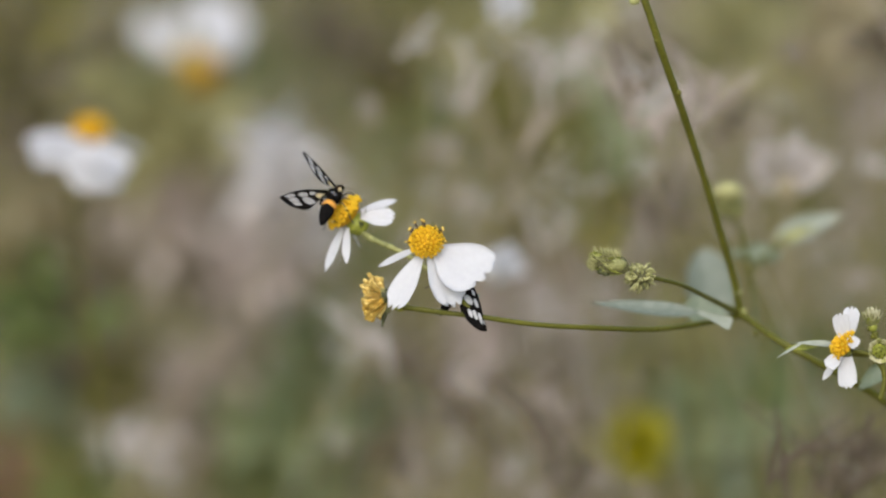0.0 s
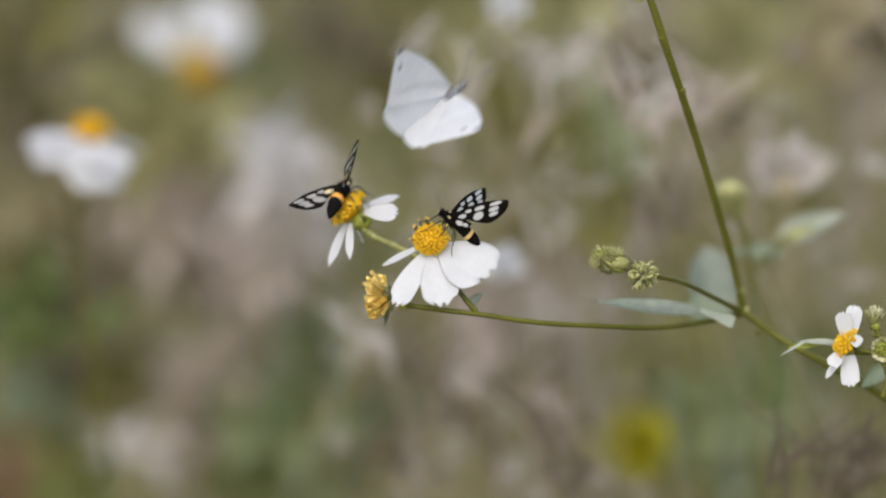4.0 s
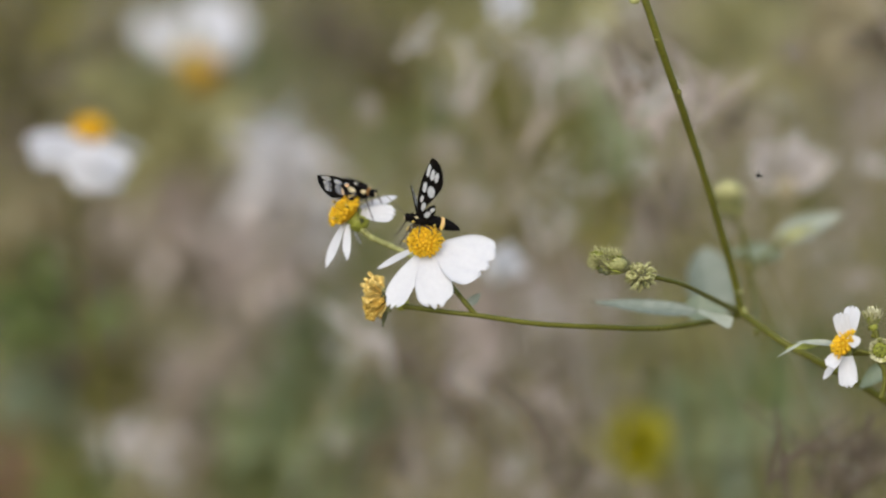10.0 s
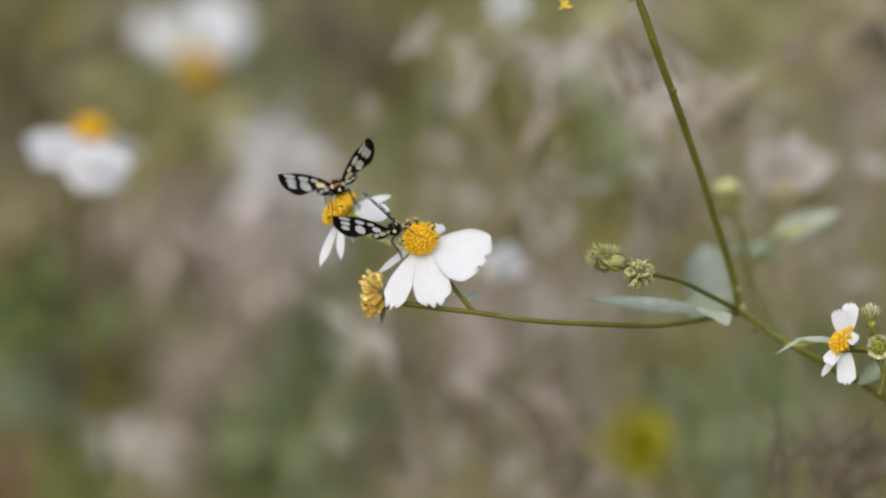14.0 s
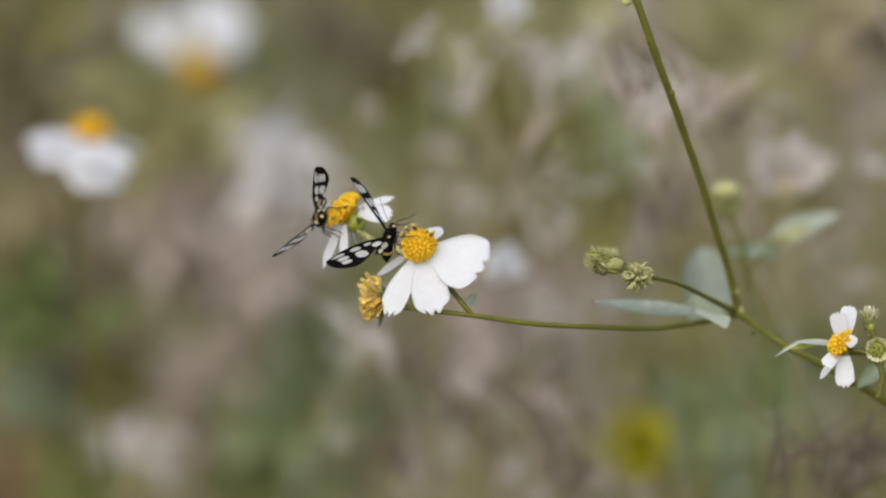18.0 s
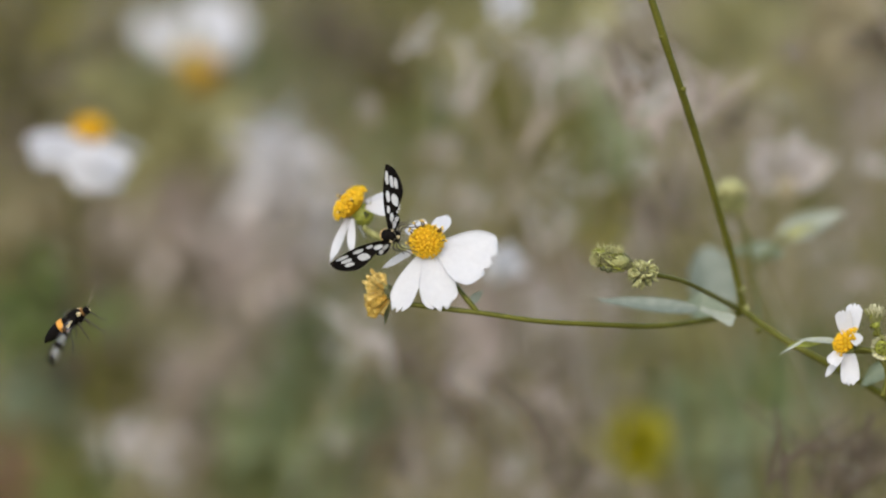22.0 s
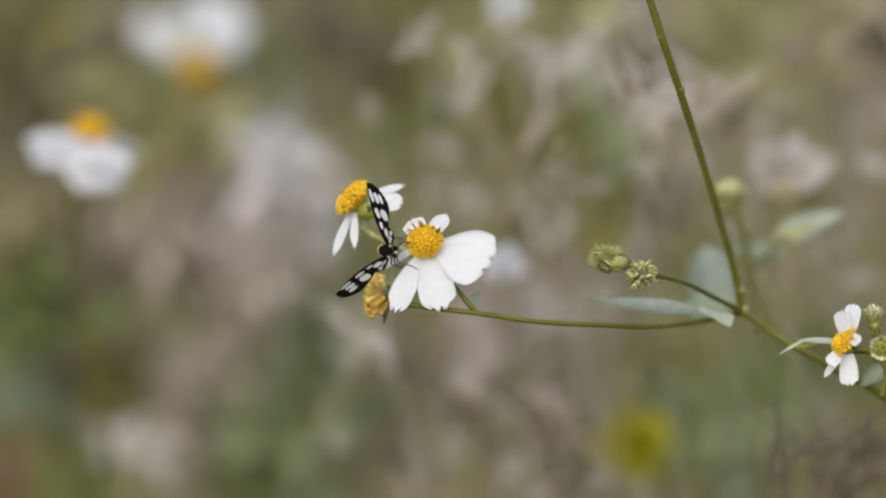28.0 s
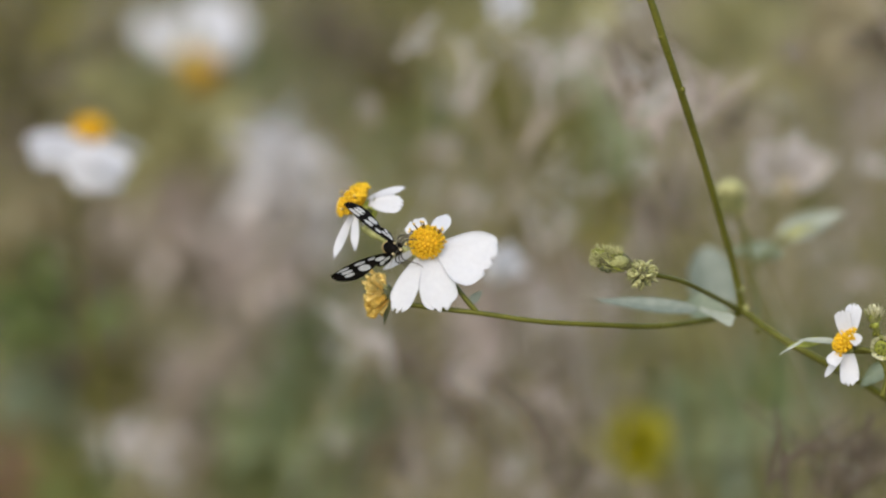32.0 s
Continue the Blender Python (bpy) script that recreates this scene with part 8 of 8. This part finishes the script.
    walk(upper_stem, [
        (0, pose(-0.061050, 0.598800, 0.000000, 0, 0, -0.103)), (1, pose(-0.061050, 0.598800, 0.000000, 0, 0, -0.413)),
        (3, pose(-0.061050, 0.598800, 0.000000, 0, 0, -0.516)), (6, pose(-0.061050, 0.598800, 0.000000, 0, 0, -0.310)),
        (9, pose(-0.061050, 0.598800, 0.000000, 0, 0, -0.516)), (10, pose(-0.061050, 0.598800, 0.000000, 0, 0, -0.000)),
        (11, pose(-0.061050, 0.598800, 0.000000, 0, 0, 0.413)), (13, pose(-0.061050, 0.598800, 0.000000, 0, 0, 0.929)),
        (14, pose(-0.061050, 0.598800, 0.000000, 0, 0, 0.826)), (17, pose(-0.061050, 0.598800, 0.000000, 0, 0, 0.929)),
        (18, pose(-0.061050, 0.598800, 0.000000, 0, 0, 0.826)), (19, pose(-0.061050, 0.598800, 0.000000, 0, 0, 0.723)),
        (20, pose(-0.061050, 0.598800, 0.000000, 0, 0, -0.206)), (21, pose(-0.061050, 0.598800, 0.000000, 0, 0, -0.723)),
        (22, pose(-0.061050, 0.598800, 0.000000, 0, 0, -0.516)), (23, pose(-0.061050, 0.598800, 0.000000, 0, 0, -0.619)),
        (25, pose(-0.061050, 0.598800, 0.000000, 0, 0, -0.206)), (28, pose(-0.061050, 0.598800, 0.000000, 0, 0, -0.516)),
        (30, pose(-0.061050, 0.598800, 0.000000, 0, 0, -0.723)), (32, pose(-0.061050, 0.598800, 0.000000, 0, 0, -0.516)),
    ])
    walk(head_front, [
        (0, pose(-0.144444, 0.617610, -0.000000, -5.00, 0.00, 0.00)), (0.5, pose(-0.144148, 0.617498, -0.000000, -5.00, 0.00, 0.00)),
        (1, pose(-0.144133, 0.617648, -0.000000, -7.00, 0.00, 0.00)), (1.5, pose(-0.144043, 0.617498, -0.000000, -7.00, 0.00, 0.00)),
        (2, pose(-0.143986, 0.617554, -0.000000, -7.00, 0.00, 0.00)), (2.5, pose(-0.144054, 0.617655, -0.000000, -7.00, 0.00, 0.00)),
        (3, pose(-0.143926, 0.617670, -0.000000, -7.00, 0.00, 0.00)), (3.5, pose(-0.143986, 0.617689, -0.000000, -7.00, 0.00, 0.00)),
        (5.5, pose(-0.144451, 0.617535, -0.000000, -7.00, 0.00, 0.00)), (6, pose(-0.144103, 0.617772, -0.000000, -7.00, 0.00, 0.00)),
        (6.5, pose(-0.144283, 0.617715, -0.000000, -7.00, 0.00, 0.00)), (7, pose(-0.144395, 0.617775, -0.000000, -7.00, 0.00, 0.00)),
        (7.5, pose(-0.144620, 0.617712, -0.000000, -7.00, 0.00, 0.00)), (8, pose(-0.144789, 0.617310, -0.000000, -7.00, 0.00, 0.00)),
        (8.5, pose(-0.144849, 0.617250, -0.000000, -7.00, 0.00, 0.00)), (9, pose(-0.144736, 0.617768, -0.000000, -7.00, 0.00, 0.00)),
        (9.5, pose(-0.144740, 0.617423, -0.000000, -7.00, 0.00, 0.00)), (10, pose(-0.145018, 0.617487, -0.000000, -6.89, 0.00, 0.10)),
        (10.5, pose(-0.145363, 0.617194, -0.000000, -6.33, 0.00, 0.60)), (11, pose(-0.145423, 0.617314, -0.000000, -5.78, 0.00, 1.10)),
        (11.5, pose(-0.145648, 0.617539, -0.000000, -5.22, 0.00, 1.60)), (12, pose(-0.145366, 0.617314, -0.000000, -4.67, 0.00, 2.10)),
        (12.5, pose(-0.145535, 0.617363, -0.000000, -4.11, 0.00, 2.60)), (13, pose(-0.145764, 0.616797, -0.000000, -3.56, 0.00, 3.00)),
        (13.5, pose(-0.145711, 0.617430, -0.000000, -3.00, 0.00, 3.00)), (14, pose(-0.145711, 0.617370, -0.000000, -2.44, 0.00, 3.00)),
        (14.5, pose(-0.145944, 0.617089, -0.000000, -1.89, 0.00, 3.00)), (16.5, pose(-0.145996, 0.616797, -0.000000, 0.33, 0.00, 3.00)),
        (17, pose(-0.145430, 0.616917, -0.000000, 0.89, 0.00, 3.00)), (17.5, pose(-0.145366, 0.616969, -0.000000, 1.44, 0.00, 3.00)),
        (18, pose(-0.145779, 0.616512, -0.000000, 2.00, 0.00, 3.00)), (18.5, pose(-0.145719, 0.616864, -0.000000, 2.56, 0.00, 3.00)),
        (19, pose(-0.145951, 0.616167, -0.000000, 3.00, 0.00, 3.00)), (19.5, pose(-0.145655, 0.616680, -0.000000, 3.00, 0.00, 3.00)),
        (20, pose(-0.145486, 0.616515, -0.000000, 3.00, 0.00, 3.00)), (20.5, pose(-0.145603, 0.616800, -0.000000, 3.00, 0.00, 3.00)),
        (21, pose(-0.145081, 0.617145, -0.000000, 3.00, 0.00, 3.00)), (21.5, pose(-0.144965, 0.617318, -0.000000, 3.00, 0.00, 3.00)),
        (22, pose(-0.145138, 0.616853, -0.000000, 3.00, 0.00, 3.00)), (22.5, pose(-0.145138, 0.616853, -0.000000, 3.00, 0.00, 3.00)),
        (23, pose(-0.144909, 0.616632, -0.000000, 3.00, 0.00, 3.00)), (23.5, pose(-0.145198, 0.616395, -0.000000, 3.00, 0.00, 3.00)),
        (24, pose(-0.145310, 0.616737, -0.000000, 3.00, 0.00, 3.00)), (24.5, pose(-0.145194, 0.617085, -0.000000, 3.00, 0.00, 3.00)),
        (25, pose(-0.145254, 0.616733, -0.000000, 3.00, 0.00, 3.00)), (25.5, pose(-0.145314, 0.616913, -0.000000, 3.00, 0.00, 3.00)),
        (27.5, pose(-0.145246, 0.616853, -0.000000, 3.00, 0.00, 3.00)), (28, pose(-0.145246, 0.616965, -0.000000, 3.00, 0.00, 3.00)),
        (28.5, pose(-0.145126, 0.616748, -0.000000, 3.00, 0.00, 3.00)), (29, pose(-0.145423, 0.616455, -0.000000, 3.00, 0.00, 3.00)),
        (29.5, pose(-0.145138, 0.616797, -0.000000, 3.00, 0.00, 3.00)), (30, pose(-0.144916, 0.617138, -0.000000, 3.00, 0.00, 3.00)),
        (30.5, pose(-0.144913, 0.617085, -0.000000, 3.00, 0.00, 3.00)), (31, pose(-0.145081, 0.616684, -0.000000, 3.00, 0.00, 3.00)),
        (31.5, pose(-0.145033, 0.616684, -0.000000, 3.00, 0.00, 3.00)), (32, pose(-0.144965, 0.616684, -0.000000, 3.00, 0.00, 3.00)),
    ])
    walk(head_back, [
        (0, pose(-0.166350, 0.625586, -0.020000, 0.00, 0.00, 0.00)), (0.5, pose(-0.166344, 0.625758, -0.020000, 0.00, 0.00, 0.00)),
        (1, pose(-0.166338, 0.625929, -0.020000, 0.00, 0.00, 0.00)), (1.5, pose(-0.166324, 0.625973, -0.020000, 0.00, 0.00, 0.00)),
        (2, pose(-0.166309, 0.626017, -0.020000, 0.00, 0.00, 0.00)), (2.5, pose(-0.166295, 0.626061, -0.020000, 0.00, 0.00, 0.00)),
        (3, pose(-0.166281, 0.626105, -0.020000, 0.00, 0.00, 0.00)), (3.5, pose(-0.166260, 0.626165, -0.020000, 0.00, 0.00, 0.00)),
        (5.5, pose(-0.166176, 0.626407, -0.020000, 0.00, 0.00, 0.00)), (6, pose(-0.166155, 0.626468, -0.020000, 0.00, 0.00, 0.00)),
        (6.5, pose(-0.166158, 0.626531, -0.020000, 0.00, 0.00, 0.00)), (7, pose(-0.166161, 0.626594, -0.020000, 0.00, 0.00, 0.00)),
        (7.5, pose(-0.166164, 0.626657, -0.020000, 0.00, 0.00, 0.00)), (8, pose(-0.166168, 0.626719, -0.020000, 0.00, 0.00, 0.00)),
        (8.5, pose(-0.166171, 0.626782, -0.020000, 0.00, 0.00, 0.00)), (9, pose(-0.166174, 0.626845, -0.020000, 0.00, 0.00, 0.00)),
        (9.5, pose(-0.166271, 0.626557, -0.020000, 0.00, 0.00, 0.00)), (10, pose(-0.166369, 0.626269, -0.020000, 0.00, 0.00, 0.00)),
        (10.5, pose(-0.166511, 0.626302, -0.020000, 0.00, 0.00, 0.00)), (11, pose(-0.166653, 0.626334, -0.020000, 0.00, 0.00, 0.00)),
        (11.5, pose(-0.166795, 0.626366, -0.020000, 0.00, 0.00, 0.00)), (12, pose(-0.166937, 0.626399, -0.020000, 0.00, 0.00, 0.00)),
        (12.5, pose(-0.167094, 0.625990, -0.020000, 0.00, 0.00, 0.00)), (13, pose(-0.167250, 0.625582, -0.020000, 0.00, 0.00, 0.00)),
        (13.5, pose(-0.167414, 0.625668, -0.020000, 0.00, 0.00, 0.00)), (14, pose(-0.167579, 0.625754, -0.020000, 0.00, 0.00, 0.00)),
        (14.5, pose(-0.167442, 0.625832, -0.020000, 0.00, 0.00, 0.00)), (16.5, pose(-0.166895, 0.626145, -0.020000, 0.00, 0.00, 0.00)),
        (17, pose(-0.166758, 0.626223, -0.020000, 0.00, 0.00, 0.00)), (17.5, pose(-0.166508, 0.626216, -0.020000, 0.00, 0.00, 0.00)),
        (18, pose(-0.166258, 0.626208, -0.020000, 0.00, 0.00, 0.00)), (18.5, pose(-0.166346, 0.625926, -0.020000, 0.00, 0.00, 0.00)),
        (19, pose(-0.166434, 0.625643, -0.020000, 0.00, 0.00, 0.00)), (19.5, pose(-0.166594, 0.625691, -0.020000, 0.00, 0.00, 0.00)),
        (20, pose(-0.166754, 0.625739, -0.020000, 0.00, 0.00, 0.00)), (20.5, pose(-0.166262, 0.626410, -0.020000, 0.00, 0.00, 0.00)),
        (21, pose(-0.166067, 0.627036, -0.020000, 0.00, 0.00, 0.00)), (21.5, pose(-0.165897, 0.627094, -0.020000, 0.00, 0.00, 0.00)),
        (22, pose(-0.165727, 0.627151, -0.020000, 0.00, 0.00, 0.00)), (22.5, pose(-0.165611, 0.627267, -0.020000, 0.00, 0.00, 0.00)),
        (23, pose(-0.165495, 0.627384, -0.020000, 0.00, 0.00, 0.00)), (23.5, pose(-0.165538, 0.627055, -0.020000, 0.00, 0.00, 0.00)),
        (24, pose(-0.165582, 0.626727, -0.020000, 0.00, 0.00, 0.00)), (24.5, pose(-0.165592, 0.627305, -0.020000, 0.00, 0.00, 0.00)),
        (25, pose(-0.165601, 0.627884, -0.020000, 0.00, 0.00, 0.00)), (25.5, pose(-0.165437, 0.628035, -0.020000, 0.00, 0.00, 0.00)),
        (27.5, pose(-0.164781, 0.628641, -0.020000, 0.00, 0.00, 0.00)), (28, pose(-0.164617, 0.628792, -0.020000, 0.00, 0.00, 0.00)),
        (28.5, pose(-0.165004, 0.628235, -0.020000, 0.00, 0.00, 0.00)), (29, pose(-0.165391, 0.627678, -0.020000, 0.00, 0.00, 0.00)),
        (29.5, pose(-0.165027, 0.628010, -0.020000, 0.00, 0.00, 0.00)), (30, pose(-0.164662, 0.628342, -0.020000, 0.00, 0.00, 0.00)),
        (30.5, pose(-0.164708, 0.628386, -0.020000, 0.00, 0.00, 0.00)), (31, pose(-0.164754, 0.628430, -0.020000, 0.00, 0.00, 0.00)),
        (31.5, pose(-0.164695, 0.628277, -0.020000, 0.00, 0.00, 0.00)), (32, pose(-0.164636, 0.628124, -0.020000, 0.00, 0.00, 0.00)),
    ])
    # the petal that the moth weighs down
    walk(hanging_petal, [
        (0, pose(0, 0, 0, 0, 30, 9)), (1.1, pose(0, 0, 0, 0, 30, 7)),
        (1.45, pose(0, 0, 0, 0, 0, 0)), (32, pose(0, 0, 0, 0, 0, 0)),
    ])
    # the petal under the feeding moth
    walk(side_petal, [
        (0, pose(0, 0, 0, 0, 0, -13)), (1, pose(0, 0, 0, 0, 0, -16)), (1.6, pose(0, 0, 0, 0, 0, -17)), (3.5, pose(0, 0, 0, 0, 0, -14)),
        (6, pose(0, 0, 0, 0, 0, -6)), (8, pose(0, 0, 0, 0, 0, -3)), (32, pose(0, 0, 0, 0, 0, -2)),
    ])
    # the slim petal sinks, and the two rear ones come up as the head nods
    walk(slim_petal, [
        (0, pose(0, 0, 0, 0, 0, -9)), (9.5, pose(0, 0, 0, 0, 0, -9)), (11, pose(0, 0, 0, 0, 0, -2)), (17, pose(0, 0, 0, 0, 0, 2)),
        (19, pose(0, 0, 0, 0, 0, 2)), (21, pose(0, 0, 0, 0, 0, -2)), (32, pose(0, 0, 0, 0, 0, -1)),
    ])
    for petal, late in zip(rear_petals, (0, 1)):
        walk(petal, [
            (0, pose(0, 0, 0, -24)), (9.5, pose(0, 0, 0, -24)), (11, pose(0, 0, 0, -22 if late else -10)), (17, pose(0, 0, 0, -22 if late else -4)),
            (20, pose(0, 0, 0, -18 if late else -4)), (22.5, pose(0, 0, 0, 7)), (32, pose(0, 0, 0, 8)),
        ])
    walk(fly, [
        (0, pose(0.07740, 1.13162, 0.77425, -79.9, -3.9, 178.0)), (9.3, pose(0.07140, 1.11756, 0.69449, -79.8, -4.8, 177.6)),
        (9.4, pose(0.06840, 1.11417, 0.67528, -79.5, -7.3, 176.3)), (9.5, pose(0.06540, 1.11003, 0.65179, -72.5, -30.2, 163.0)),
        (9.6, pose(0.05400, 1.11034, 0.65357, -67.5, -38.0, 156.9)), (9.7, pose(0.03945, 1.10508, 0.62373, -78.6, -13.2, 173.2)),
        (9.8, pose(0.04665, 1.10529, 0.62491, -77.7, 17.1, -171.1)), (9.9, pose(0.06615, 1.10328, 0.61353, -0.5, 63.3, -90.5)),
        (9.97, pose(0.08310, 1.10526, 0.62476, 55.9, 49.1, -35.5)), (10, pose(0.08370, 1.10529, 0.62491, -27.8, 60.1, -119.1)),
        (10.03, pose(0.08430, 1.10521, 0.62447, -74.0, 27.2, -165.0)), (10.1, pose(0.09585, 1.10159, 0.60393, -59.0, 46.6, -147.9)),
        (10.2, pose(0.11220, 1.10159, 0.60393, -25.4, 61.0, -114.8)), (10.3, pose(0.12840, 1.10036, 0.59699, 38.5, 57.7, -52.6)),
        (12, pose(0.16740, 1.12641, 0.74471, 79.0, 11.4, -5.8)), (32, pose(0.16740, 1.13162, 0.77425, 80.1, 0.3, -0.1)),
    ])
    walk(gnat, [
        (0, pose(0.04740, 1.13683, 0.80380, -80.0, -1.7, 179.2)), (13.7, pose(0.04440, 1.12016, 0.70926, -79.8, -4.5, 177.7)),
        (13.9, pose(0.03690, 1.11521, 0.68119, -78.1, -15.4, 172.0)), (14, pose(0.03240, 1.11318, 0.66967, -65.0, -40.8, 154.3)),
        (14.1, pose(0.02640, 1.11521, 0.68119, -5.3, -63.2, 95.3)), (14.4, pose(0.01740, 1.12016, 0.70926, 72.2, -31.0, 17.6)),
        (32, pose(-0.05760, 1.13683, 0.80380, 70.1, -34.4, 20.1)),
    ])


motions()
